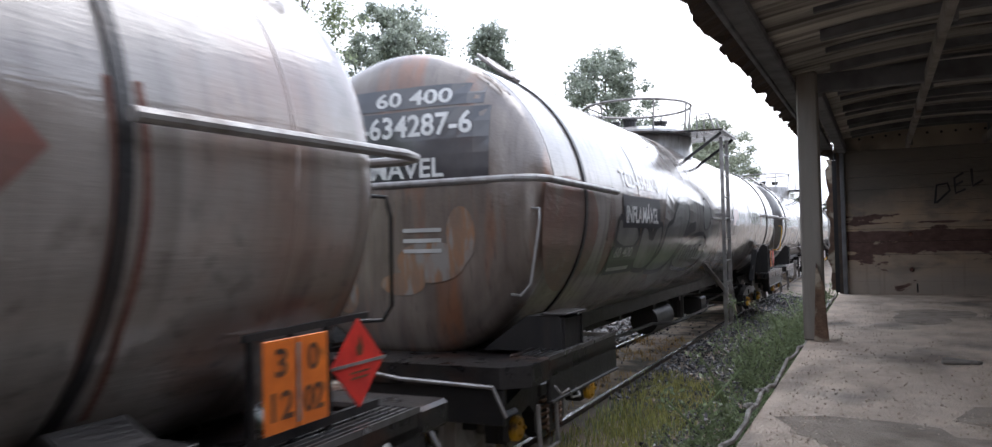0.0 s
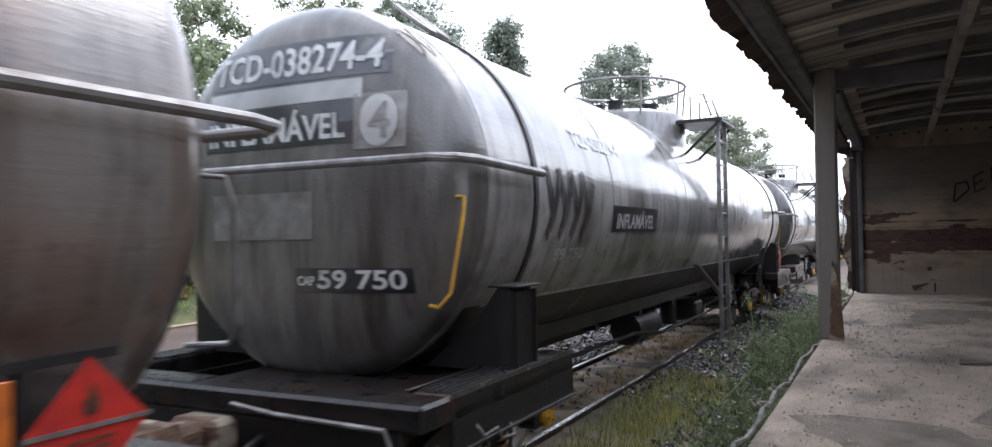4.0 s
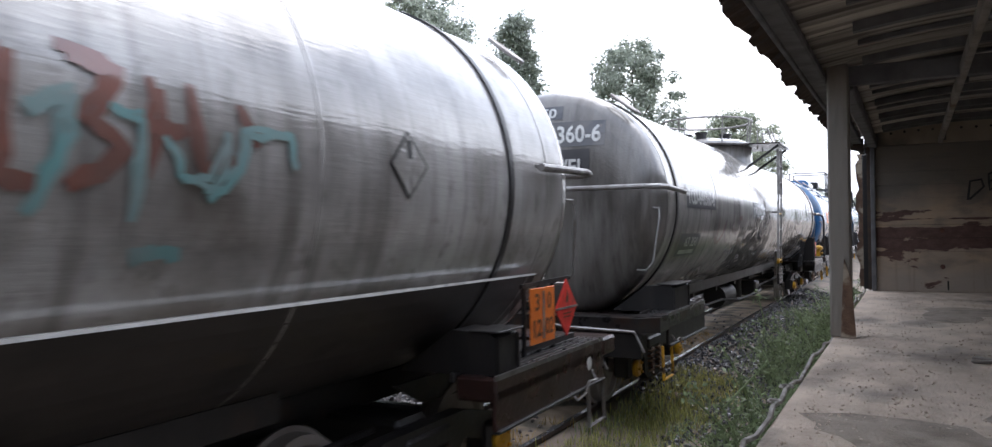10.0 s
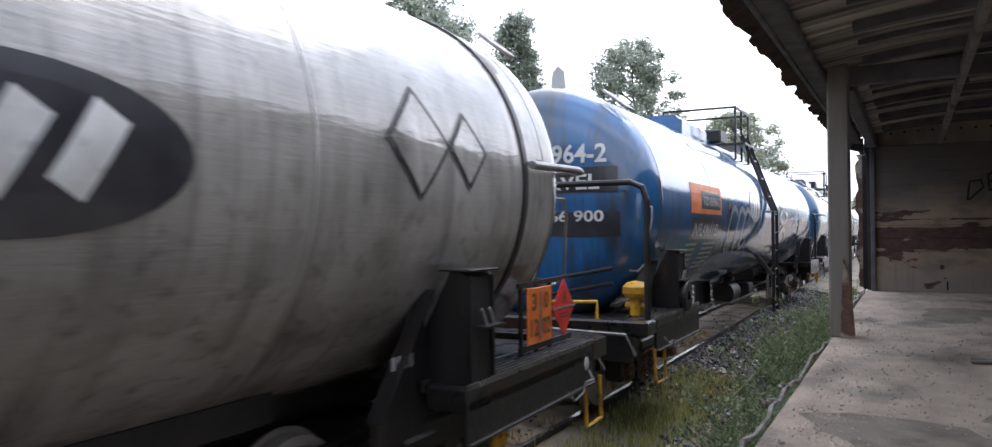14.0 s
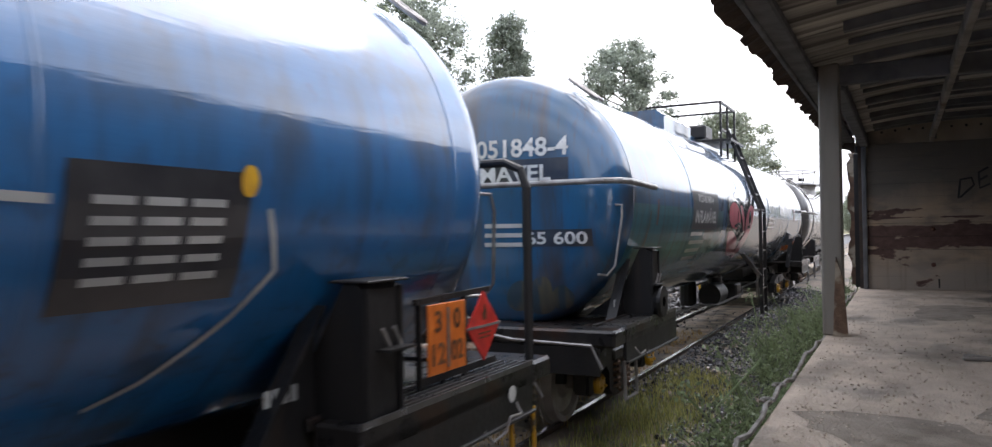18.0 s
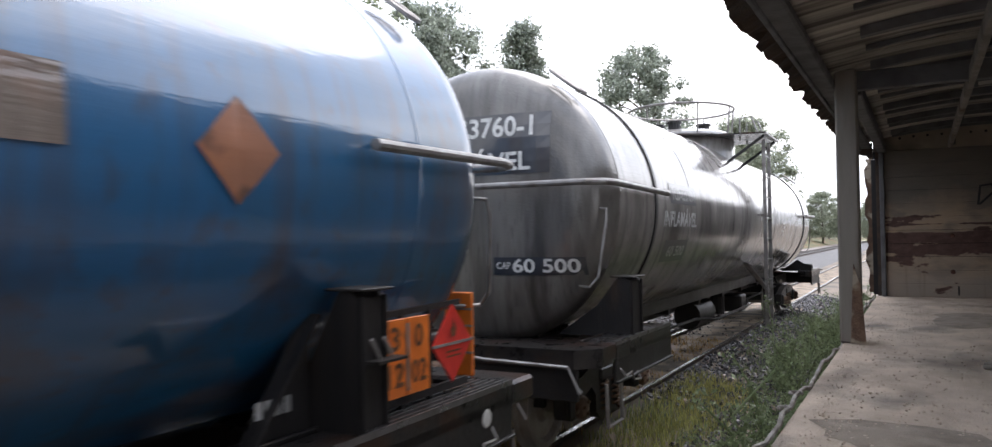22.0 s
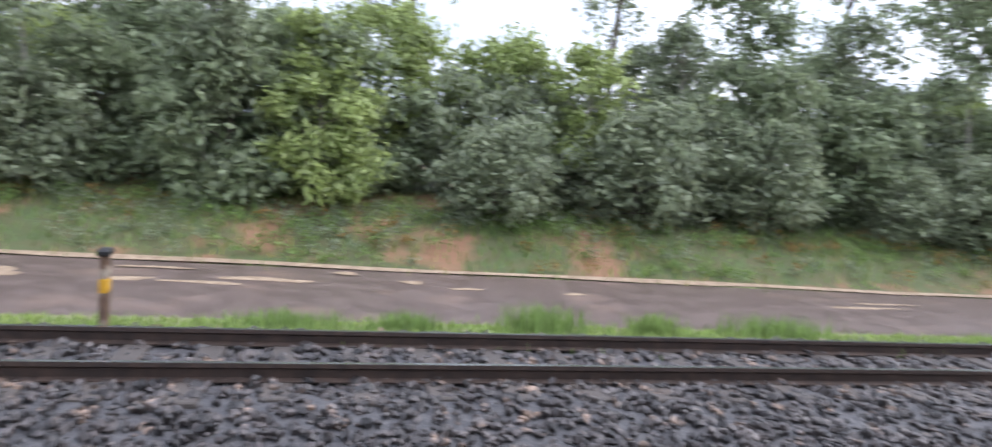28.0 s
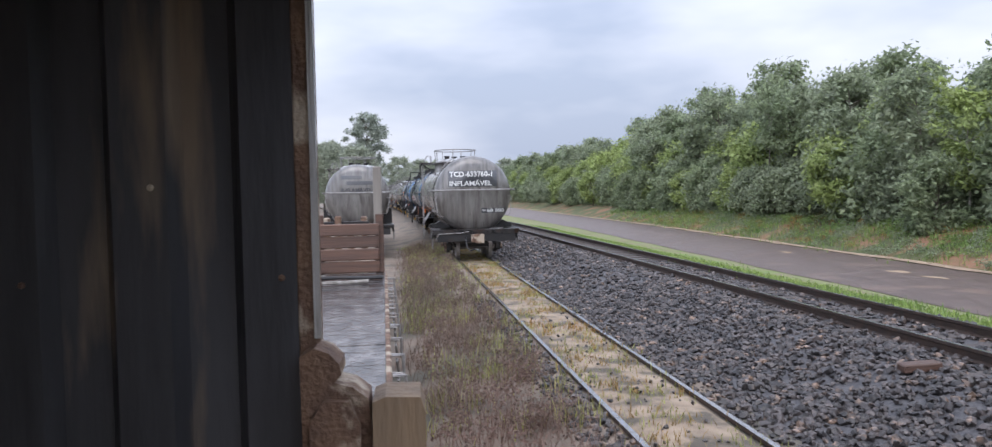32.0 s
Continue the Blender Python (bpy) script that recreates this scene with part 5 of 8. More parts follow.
def shell(w, L, material, seams, bands, stringer=False, rx=0.0):
    ye = L / 2 - HB
    prof = []
    n = 14
    for i in range(n + 1):
        r = R_T * math.sin(math.pi / 2 * i / n) ** 0.8
        prof.append((-ye - head_depth(r), r))
    prof += [(-ye + (2 * ye + rx) * i / 8, R_T) for i in range(1, 8)]
    prof += [(-s + rx, r) for s, r in reversed(prof[:n + 1])]
    g = Geo()
    g.lathe(prof[n:len(prof) - n], 72, (0, 0, Z_T))
    body = part("shell", g, material, w, smooth=50)
    end = {M_RUST.name: M_ENDRUST, M_BLUE.name: M_BLUE, M_BLUE2.name: M_BLUE2}.get(material.name, M_ENDGREY)
    for cut in (prof[:n + 1], prof[len(prof) - n - 1:]):
        part("tank_end", Geo().lathe(cut, 72, (0, 0, Z_T)), end, w, "dished tank end caked with dirt", 50)
    for y in seams:
        s = Geo()
        s.lathe([(y - 0.012, R_T - 0.002), (y - 0.006, R_T + 0.004), (y + 0.006, R_T + 0.004), (y + 0.012, R_T - 0.002)], 72, (0, 0, Z_T))
        part("weld_seam", s, material, body, smooth=50)
    for y in bands:
        s = Geo()
        s.lathe([(y - 0.03, R_T - 0.002), (y - 0.03, R_T + 0.014), (y + 0.03, R_T + 0.014), (y + 0.03, R_T - 0.002)], 72, (0, 0, Z_T))
        part("strap", s, M_BLACK, body, "dark steel strap", 50)
    if stringer:
        part("drip_rail", Geo().beam((R_T * 0.90 + 0.05, -ye + 0.1, 1.53), (R_T * 0.90 + 0.05, ye - 0.1, 1.53), 0.03, 0.014), M_WHITE, body)
    return body


def tank_wagon(L, material, label, style="roof", yellow=True, blue=0, seams=None, wheel_end=None, rail_paint=None, plac=True, plac_y=1.15, rx=0.25, step=None, plate_mat=None, stringer=False, folded=False, rounded=False, hr=1.65, band=1.7, grab=None, cols=(None, None), tops=(1.26, 1.60), group="tank wagons of the train"):
    w = thing("tank_wagon", label, "tank wagon", group)
    ye = L / 2 - HB
    bands = [-L / 2 + band, L / 2 - band]
    shell(w, L, material, seams or [-ye + 0.02, -ye + 2.4, -1.6, 1.6, ye - 2.4, ye - 0.02], bands if not blue else [], stringer, rx)
    underframe(w, L, blue > 0)
    for e in (-1, 1):
        end_platform(w, L, e, rounded, step, plate_mat, cols[e > 0], tops[e > 0])
        head_fittings(w, L, e, blue, rail_paint or M_BARS, wheel_end == e, hr, grab or M_BARS, rx)
        bogie(w, e * (L / 2 - (1.95 if e > 0 else 1.75)), yellow)
    if blue:
        f = Geo()
        f.prism([(-0.42, 3.2), (-0.42, 3.52), (-0.3, 3.62), (0.3, 3.62), (0.42, 3.52), (0.42, 3.2)], "y", -2.9, -1.2)
        f.prism([(-0.30, 3.2), (-0.30, 3.46), (0.30, 3.46), (0.30, 3.2)], "y", -1.2, 3.2)
        part("top_walkway", f, material, w, "raised walkway fairing on the tank's top")
        h = Geo()
        h.box(0.25, -0.1, 3.55, 0.5, 0.6, 0.25, b=0.03)
        h.cyl((0.1, 0.5, 3.4), (0.1, 0.5, 3.72), 0.2, 16)
        part("hatch", h, M_BLACK, w)
        gr = part("hatch_platform", Geo().box(0.72, 0.05, 3.36, 0.5, 1.3, 0.04), M_BLACK, w, "black steel platform beside the hatch")
        for y in (-0.6, 0.0, 0.7):
            part("rail_post", Geo().beam((0.8, y, 3.05), (0.8, y, 4.02), 0.035, 0.035), M_BLACK, gr)
        for z in (3.55, 4.02):
            part("guard_bar", Geo().beam((0.8, -0.62, z), (0.8, 0.72, z), 0.035, 0.035), M_BLACK, gr)
        for y in (-0.6, 0.7):
            part("guard_bar", Geo().beam((0.8, y, 4.02), (-0.5, y, 4.02), 0.035, 0.035), M_BLACK, gr)
            part("rail_post", Geo().beam((-0.5, y, 4.02), (-0.5, y, 3.4), 0.035, 0.035), M_BLACK, gr)
        ladder(w, tilt=True)
    else:
        dome_and_platform(w, style)
        ladder(w, folded)
    if plac:
        placards(w, L / 2 - plac_y, 1.08)
    return w


# ---- the train: leading end of each wagon as it stands at the start ----
SPEED = 4.56
TRAIN = []


def belly_runs(w, u0, u1, top, seed):
    """Near-black runs with ragged tops on the tank's lower side."""
    rnd = random.Random(seed)
    n = max(2, int((u1 - u0) / 0.15))
    d = (u1 - u0) / n
    for i in range(n):
        a, b = u0 + i * d, u0 + (i + 1) * d + 0.03
        v = top + (rnd.random() ** 2 - 0.45) * 0.3
        quad(w, side_put(0.0025 + 0.0008 * (i % 2)), [(a, -1.75), (b + 0.04, -1.75), (b - 0.04, v), (a + 0.06, v - rnd.uniform(0.0, 0.12))], M_BELLY, "oil_run", "near-black run down the side" if i == 0 else "")


def stencil_lines(w, u, v, n, width):
    for i in range(n):
        plate(w, side_put(0.010), u + 0.03 * (i % 2), v - i * 0.11, width * (0.7 + 0.3 * ((i * 37) % 10) / 10), 0.05, M_OLDWHITE, "stencil_bar")


def build_train():
    sp = side_put
    # rusty grey wagon that is leaving at the start
    L = 15.85
    w = tank_wagon(L, M_RUST, "brown-grey rust-streaked tank wagon with orange placards on its end platform", grab=M_BLACK, hr=1.9, plac_y=1.06, rx=0.42, band=1.87, tops=(1.26, 1.16))
    for u, wd in ((6.02, 0.05), (6.13, 0.035)):
        stroke(w, sp(0.005), [(u, 0.25), (u + 0.02, -0.2), (u + 0.01, -0.6), (u + 0.05, -1.0)], wd, M_MAROON, "rust_streak")
    diamond(w, sp(), 5.5, 0.0, 0.30, M_SMEAR, "faded painted diamond")
    TRAIN.append((w, -12.3, L))
    # wagon with large faded white and black graffiti
    L = 15.95
    w = tank_wagon(L, M_RUST, "grey tank wagon with rust patches and big white and black graffiti", rounded=True, hr=2.35, rx=0.60, cols=((0.83, 1.25), (2.45, 2.72)))
    h = head_put(L, -1, 0.006)
    hu = head_put(L, -1, 0.012)
    plate(w, h, -0.80, 0.13, 1.66, 0.60)
    plate(w, h, -0.50, 0.75, 1.3, 0.17)
    word(w, hu, "60 400", -0.12, 0.77, 0.12, 0.68)
    word(w, hu, "TCD-634287-6", -0.76, 0.52, 0.18, 1.49)
    word(w, hu, "INFLAMÁVEL", -0.76, 0.20, 0.19, 1.25)
    for i in range(3):
        plate(w, hu, 0.12, -0.22 - i * 0.08, 0.34, 0.03, M_OLDWHITE, "stencil_bar")
    for cx, cy, rx, ry in ((0.35, -0.45, 0.30, 0.16), (0.62, -0.25, 0.12, 0.22), (0.1, -0.62, 0.2, 0.09), (-0.45, -0.7, 0.12, 0.16)):
        oval(w, h, cx, cy, rx, ry, M_RUSTY, "rust_patch")
    plate(w, sp(0.009), -5.2, -0.20, 1.45, 0.32)
    word(w, sp(0.013), "INFLAMÁVEL", -5.1, -0.15, 0.21, 1.25)
    word(w, sp(0.009), "TCD-634287-6", -5.15, 0.2, 0.18, 1.45, M_OLDWHITE)
    plate(w, sp(0.011), -5.42, -0.68, 0.95, 0.30)
    word(w, sp(0.014), "60 400", -5.3, -0.50, 0.11, 0.6, M_OLDWHITE)
    plate(w, sp(0.014), -5.35, -0.64, 0.7, 0.04, M_OLDWHITE, "stencil_bar")
    for pts in ([(-7.15, 0.12), (-6.75, 0.20), (-6.2, 0.16), (-5.95, -0.10), (-6.0, -0.55), (-6.4, -0.78), (-6.9, -0.60), (-7.2, -0.25)], [(-5.6, 0.05), (-5.45, 0.0), (-5.42, -0.55), (-5.62, -0.62)]):
        fill(w, sp(0.004), pts, M_REDDUST, "rust_patch", "reddish rust-brown patch")
    swell = [[(-5.30, -0.10), (-5.05, -0.16), (-4.70, -0.16), (-4.55, -0.30), (-4.75, -0.42), (-5.10, -0.40), (-5.35, -0.32)],
             [(-4.45, -0.20), (-4.46, -0.60), (-4.24, -0.68), (-3.84, -0.66), (-3.60, -0.38), (-3.64, -0.16), (-3.88, -0.20), (-4.10, -0.30), (-4.22, -0.20)],
             [(-2.92, 0.05), (-2.69, 0.16), (-2.30, 0.17), (-2.18, -0.02), (-2.40, -0.28), (-2.72, -0.55), (-3.05, -0.72), (-3.55, -0.74), (-3.82, -0.68), (-3.50, -0.45), (-3.36, -0.18), (-3.10, -0.10)],
             [(-2.60, -0.66), (-2.55, -0.45), (-2.07, -0.33), (-1.30, -0.26), (-0.90, -0.34), (-0.81, -0.50), (-0.98, -0.74), (-1.60, -0.80), (-2.20, -0.76)],
             [(-1.10, 0.24), (-0.80, 0.20), (-0.66, 0.04), (-0.80, -0.16), (-1.10, -0.20), (-1.22, 0.0)]]
    fill(w, sp(0.0035), [(-3.3, 0.22), (-2.6, 0.40), (-1.6, 0.34), (-0.7, 0.22), (-0.45, -0.2), (-0.6, -0.7), (-1.4, -0.95), (-2.6, -0.92), (-3.4, -0.85), (-3.6, -0.4)], M_WASH, "spray_patch", "pale washed ground of the graffiti")
    for k, pts in enumerate(swell):
        fill(w, sp(0.005), pts, M_GHOST, "spray_patch", "pale sprayed letter shape" if k == 0 else "")
        ring = smooth_ring(pts)
        stroke(w, sp(0.008), ring + ring[:1], 0.06 if k < 4 else 0.03)
    stroke(w, sp(0.008), [(-1.75, -0.16), (-2.15, -0.20), (-2.44, -0.42), (-2.70, -0.60)], 0.13)
    stroke(w, sp(0.008), arc(-4.0, -0.18, 0.10, 0.12, 90, 450), 0.09)
    for d in (0.0, 0.32, 0.66, 1.02):
        stroke(w, sp(0.009), [(-2.35 + d, -0.62), (-2.28 + d, -0.44), (-2.12 + d, -0.42), (-2.18 + d, -0.62)], 0.035)
    part("hand_bar", Geo().cyl((1.33, -0.95, 2.08), (1.33, 0.85, 2.08), 0.016, 8), M_BARS, w)
    plate(w, sp(), 1.38, -0.12, 0.70, 0.28, M_PRIMER, "rust_patch", "orange rust-primer patch")
    plate(w, sp(0.008), 1.27, -0.43, 0.66, 0.14)
    quad(w, sp(0.004), [(3.40, -0.23), (5.55, -0.22), (5.50, 0.46), (3.46, 0.50)], M_WASH, "paint_patch", "pale grey paint patch behind the emblem")
    logo_oval(w, 4.07, 0.155, M_PLATE, M_WHITE, 0.60, 0.245)
    diamond(w, sp(0.008), 5.20, 0.03, 0.17, M_PRIMER, "faded orange sticker")
    TRAIN.append((w, 4.5, L))
    # pale wagon with a small platform
    L = 15.6
    w = tank_wagon(L, M_PALE, "silver-grey tank wagon with a bare dome and small ladder platform", style="open", grab=M_YELLOW, hr=1.65, cols=((1.12, 1.45), (1.84, 2.14)), tops=(1.50, 1.60))
    h, hu = head_put(L, -1, 0.006), head_put(L, -1, 0.012)
    plate(w, h, -0.70, 0.70, 1.45, 0.26)
    word(w, hu, "TCD-038274-4", -0.66, 0.735, 0.19, 1.36)
    plate(w, h, -0.70, 0.56, 1.28, 0.12, M_OLDWHITE, "stencil_bar")
    plate(w, h, -0.72, 0.29, 1.24, 0.26)
    word(w, hu, "INFLAMÁVEL", -0.68, 0.32, 0.20, 1.14)
    plate(w, h, 0.52, 0.24, 0.36, 0.34, M_BARS, "paint_patch")
    oval(w, hu, 0.70, 0.41, 0.13, 0.16, M_OLDWHITE)
    word(w, head_put(L, -1, 0.016), "4", 0.63, 0.30, 0.22, None, M_BARS)
    plate(w, h, -0.65, -0.30, 0.85, 0.30, M_BARS, "paint_patch", "dull grey paint patch")
    plate(w, h, 0.06, -0.63, 0.84, 0.15)
    word(w, hu, "CAP", 0.08, -0.59, 0.06, 0.13)
    word(w, hu, "59 750", 0.24, -0.61, 0.12, 0.62)
    for k in range(4):
        stroke(w, sp(0.008), [(-5.9 + k * 0.24, 0.20), (-5.78 + k * 0.24, -0.16), (-5.86 + k * 0.24, -0.32), (-5.66 + k * 0.24, 0.12)], 0.08)
    plate(w, sp(), -4.43, -0.28, 1.46, 0.24)
    word(w, sp(0.010), "INFLAMÁVEL", -4.3, -0.245, 0.17, 1.2)
    word(w, sp(0.010), "59 750", -5.63, -0.50, 0.10, 0.62, M_OLDWHITE)
    word(w, sp(0.010), "TCD-038274-4", -5.2, 0.42, 0.15, 1.2, M_OLDWHITE)
    logo_oval(w, 3.0, 0.27, M_SMEAR, M_WASH, 0.69, 0.26)
    quad(w, sp(0.007), [(4.60, -0.03), (5.43, -0.02), (5.65, 0.24), (4.80, 0.22)], M_SMEAR, "rust_patch", "dull red-brown painted panel")
    for i in range(6):
        for j in range(7):
            if (i * 5 + j * 3) % 7:
                plate(w, sp(0.007), 4.14 + j * 0.078, -0.27 - i * 0.046, 0.052, 0.016, M_SPRAY, "stencil_bar")
    for pts in ([(2.35, 0.42), (2.30, 0.20), (2.22, 0.03), (2.10, -0.28), (2.00, -0.56)], [(2.04, -0.10), (2.08, -0.21)], [(2.09, -0.29), (2.26, -0.22), (2.38, -0.25), (2.45, -0.43), (2.48, -0.60)], [(2.32, -0.06), (2.15, -0.18)],
                [(2.85, -0.28), (3.03, -0.23), (3.16, -0.32), (3.18, -0.59)], [(2.98, -0.24), (2.97, -0.43), (2.97, -0.61)], [(3.45, -0.24), (3.65, -0.22), (3.78, -0.27), (3.62, -0.43)], [(1.55, 0.25), (1.60, 0.0), (1.64, -0.12)]):
        stroke(w, sp(0.006), pts, 0.026)
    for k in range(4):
        plate(w, sp(0.003), -6.7 + k * 3.42, -1.75, 3.42, 0.95, M_BELLY, "belly_paint", "near-black belly below the seam" if k == 0 else "")
    part("lower_seam", Geo().beam(on_side(-6.5, -0.80, 0.004), on_side(6.5, -0.80, 0.004), 0.012, 0.02), M_BARS, w)
    TRAIN.append((w, 21.4, L))
    # wagon with a drip rail along its side
    L = 13.4
    w = tank_wagon(L, M_PALE, "silver-grey tank wagon with a rail along its side and scrawled marks", style="open", stringer=True, hr=1.3, band=1.6, plate_mat=M_REDDECK, cols=((1.10, 1.37), (1.72, 2.02)), tops=(1.26, 1.24))
    h, hu = head_put(L, -1, 0.006), head_put(L, -1, 0.012)
    plate(w, h, -0.90, 0.27, 1.48, 0.56)
    word(w, hu, "TSD-036133-0", -0.86, 0.58, 0.19, 1.34)
    word(w, hu, "INFLAMÁVEL", -0.86, 0.30, 0.20, 1.15)
    plate(w, h, -0.35, -0.50, 0.97, 0.17)
    word(w, hu, "CAP", -0.32, -0.45, 0.07, 0.13)
    word(w, hu, "50 600", -0.15, -0.47, 0.12, 0.72)
    stroke(w, hu, [(-0.1 + 0.07 * i, -0.14 + (0.07 if i % 2 else 0)) for i in range(13)], 0.018)
    plate(w, sp(), -4.58, -0.20, 1.45, 0.56)
    word(w, sp(0.010), "TSD-036133-0", -4.50, 0.10, 0.20, 1.3)
    word(w, sp(0.010), "INFLAMÁVEL", -4.50, -0.16, 0.20, 1.3)
    plate(w, sp(), -4.6, -0.60, 1.0, 0.28)
    word(w, sp(0.010), "50 600", -4.5, -0.46, 0.11, 0.65, M_OLDWHITE)
    plate(w, sp(0.010), -4.5, -0.56, 0.7, 0.04, M_OLDWHITE, "stencil_bar")
    stroke(w, sp(0.006), arc(-5.3, 0.2, 0.35, 0.4, -40, 50), 0.05, M_TEAL)
    stroke(w, sp(0.006), [(-3.2, 0.85), (-2.9, 0.80), (-2.6, 0.6)], 0.10, M_TEAL)
    for pts in ([(0, 0), (0.04, 0.5), (0.3, 0.5), (0.34, 0.3), (0.05, 0.2)], [(0.45, 0.35), (0.75, 0.4), (0.5, 0.2), (0.75, 0.05)], [(0.95, 0.0), (1.05, 0.35), (1.25, 0.05), (1.45, 0.3), (1.65, 0.05), (1.85, 0.3), (2.1, 0.0)], [(2.2, 0.3), (2.5, 0.1)]):
        stroke(w, sp(0.007), [(-2.05 + a * 0.47, -0.48 + b * 0.55) for a, b in pts], 0.035)
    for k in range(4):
        plate(w, sp(0.003), -5.6 + k * 2.85, -1.75, 2.85, 1.13, M_BELLY, "belly_paint", "near-black belly below the rail" if k == 0 else "")
    worn = random.Random(77)
    for k in range(26):
        u, v_ = -2.6 + k * 0.082 + worn.uniform(-0.03, 0.03), worn.choice((0.12, 0.14, 0.02, -0.06)) + worn.uniform(-0.03, 0.03)
        stroke(w, sp(0.006), [(u, v_), (u + worn.uniform(-0.03, 0.05), v_ - worn.uniform(0.03, 0.09))], worn.uniform(0.02, 0.045), M_FADED)
    quad(w, sp(0.003), [(-0.34, -0.85), (0.12, -0.85), (0.30, 0.16), (-0.26, 0.18)], M_ENDGREY, "grime_streak", "dark grime streak behind the ladder")
    plate(w, sp(0.006), -5.28, -0.06, 0.13, 0.11, M_FADED, "paint_patch")
    # scrawled word: red letters with teal outlines, thin overlapping passes of the can
    tag = random.Random(41)

    def scrawl(pts, wd, material, lift, passes=2):
        for q in range(passes):
            run = []
            for (u0, v0), (u1, v1) in zip(pts, pts[1:]):
                for i in range(4):
                    f = i / 4
                    run.append((u0 + (u1 - u0) * f + tag.uniform(-0.014, 0.014) + q * wd * 0.55, v0 + (v1 - v0) * f + tag.uniform(-0.014, 0.014) - q * 0.02))
            run.append(pts[-1])
            stroke(w, sp(lift + q * 0.0015), run, wd * tag.uniform(0.7, 1.0), material)

    for pts in ([(1.66, 0.24), (1.72, -0.02), (1.84, 0.20), (1.92, -0.10)], [(1.98, 0.22), (1.96, -0.14), (2.10, -0.15)], [(2.16, 0.24), (2.34, 0.22), (2.22, 0.05), (2.36, -0.02), (2.18, -0.16)],
                [(2.48, 0.20), (2.44, -0.12)], [(2.42, 0.06), (2.60, 0.05)], [(2.62, 0.20), (2.66, -0.08), (2.80, -0.02)], [(2.84, 0.16), (2.92, 0.02)]):
        scrawl(pts, 0.045, M_SMEAR, 0.006)
    for pts in ([(1.78, 0.10), (1.90, 0.12), (1.88, -0.30)], [(2.04, 0.06), (2.18, 0.12), (2.14, -0.08), (2.06, -0.24)], [(2.30, 0.10), (2.42, 0.08), (2.40, -0.26)], [(2.52, 0.02), (2.58, -0.10), (2.70, -0.12), (2.78, 0.06)],
                [(2.68, -0.16), (2.82, -0.06), (2.86, 0.08), (3.10, 0.09), (3.12, -0.04)]):
        scrawl(pts, 0.034, M_TEAL, 0.010)
    scrawl([(2.40, -0.36), (2.50, -0.35), (2.60, -0.37)], 0.05, M_TEAL, 0.010)
    diamond(w, sp(0.006), 3.95, 0.03, 0.17, M_BLACK)
    diamond(w, sp(0.009), 3.95, 0.03, 0.15, M_PALE)
    stroke(w, sp(0.012), [(3.95, 0.15), (3.95, 0.06)], 0.04)
    TRAIN.append((w, 38.1, L))
    # grey wagon with black tags
    L = 17.1
    w = tank_wagon(L, M_DUN, "dun grey tank wagon with red and black scrawled graffiti", wheel_end=-1, folded=True, rounded=True, hr=1.4, band=1.35, rx=0.12, step=M_YELLOW, cols=((0.80, 1.43), (2.0, 2.30)))
    h, hu = head_put(L, -1, 0.006), head_put(L, -1, 0.012)
    plate(w, h, -0.45, 0.90, 0.66, 0.15)
    word(w, hu, "63 350", -0.36, 0.92, 0.11, 0.5)
    plate(w, h, -0.72, 0.60, 1.40, 0.27)
    word(w, hu, "TCD-646360-6", -0.68, 0.64, 0.19, 1.32)
    plate(w, h, -0.68, 0.26, 1.2, 0.31)
    word(w, hu, "INFLAMÁVEL", -0.66, 0.30, 0.21, 1.14)
    plate(w, sp(), -6.78, -0.04, 1.55, 0.27)
    word(w, sp(0.010), "TCD-646360-6", -6.72, 0.0, 0.19, 1.4)
    plate(w, sp(), -6.85, -0.62, 0.95, 0.28)
    word(w, sp(0.010), "63 350", -6.6, -0.50, 0.12, 0.6, M_OLDWHITE)
    plate(w, sp(0.010), -6.75, -0.59, 0.7, 0.05, M_OLDWHITE, "stencil_bar")
    for pts in ([(-4.94, -0.12), (-4.90, -0.45)], [(-5.05, -0.38), (-4.94, -0.47), (-4.75, -0.48), (-4.59, -0.37), (-4.51, -0.20)], [(-3.53, -0.13), (-3.30, -0.12)]):
        stroke(w, sp(0.006), pts, 0.06, M_SMEAR)
    for pts in ([(-4.46, -0.16), (-4.50, -0.32), (-4.29, -0.47), (-4.1, -0.46)], [(-4.2, -0.2), (-4.1, -0.35), (-3.98, -0.22)], [(-3.96, -0.14), (-3.85, -0.30), (-3.57, -0.35), (-3.49, -0.21), (-3.62, -0.16)]):
        stroke(w, sp(0.006), pts, 0.07, M_FADED)
    plate(w, sp(), -2.35, -0.12, 1.35, 0.27)
    word(w, sp(0.010), "INFLAMÁVEL", -2.3, -0.09, 0.21, 1.22)
    for pts in ([(0.35, 0.35), (0.1, 0.25), (0.3, 0.1), (0.0, 0)], [(0.5, 0.35), (0.55, 0), (0.75, 0.4)], [(1.0, 0.15), (1.3, 0.17)], [(1.15, 0.0), (1.15, 0.3)], [(1.4, 0.4), (1.4, 0), (1.7, 0.1), (1.65, 0.35), (1.4, 0.4)], [(1.85, 0), (1.9, 0.4), (2.1, 0.25), (1.9, 0.2), (2.15, 0)], arc(2.4, 0.2, 0.15, 0.2, 0, 360)):
        stroke(w, sp(0.012), [(-2.1 + a * 0.62, -0.40 + b * 0.85) for a, b in pts], 0.07)
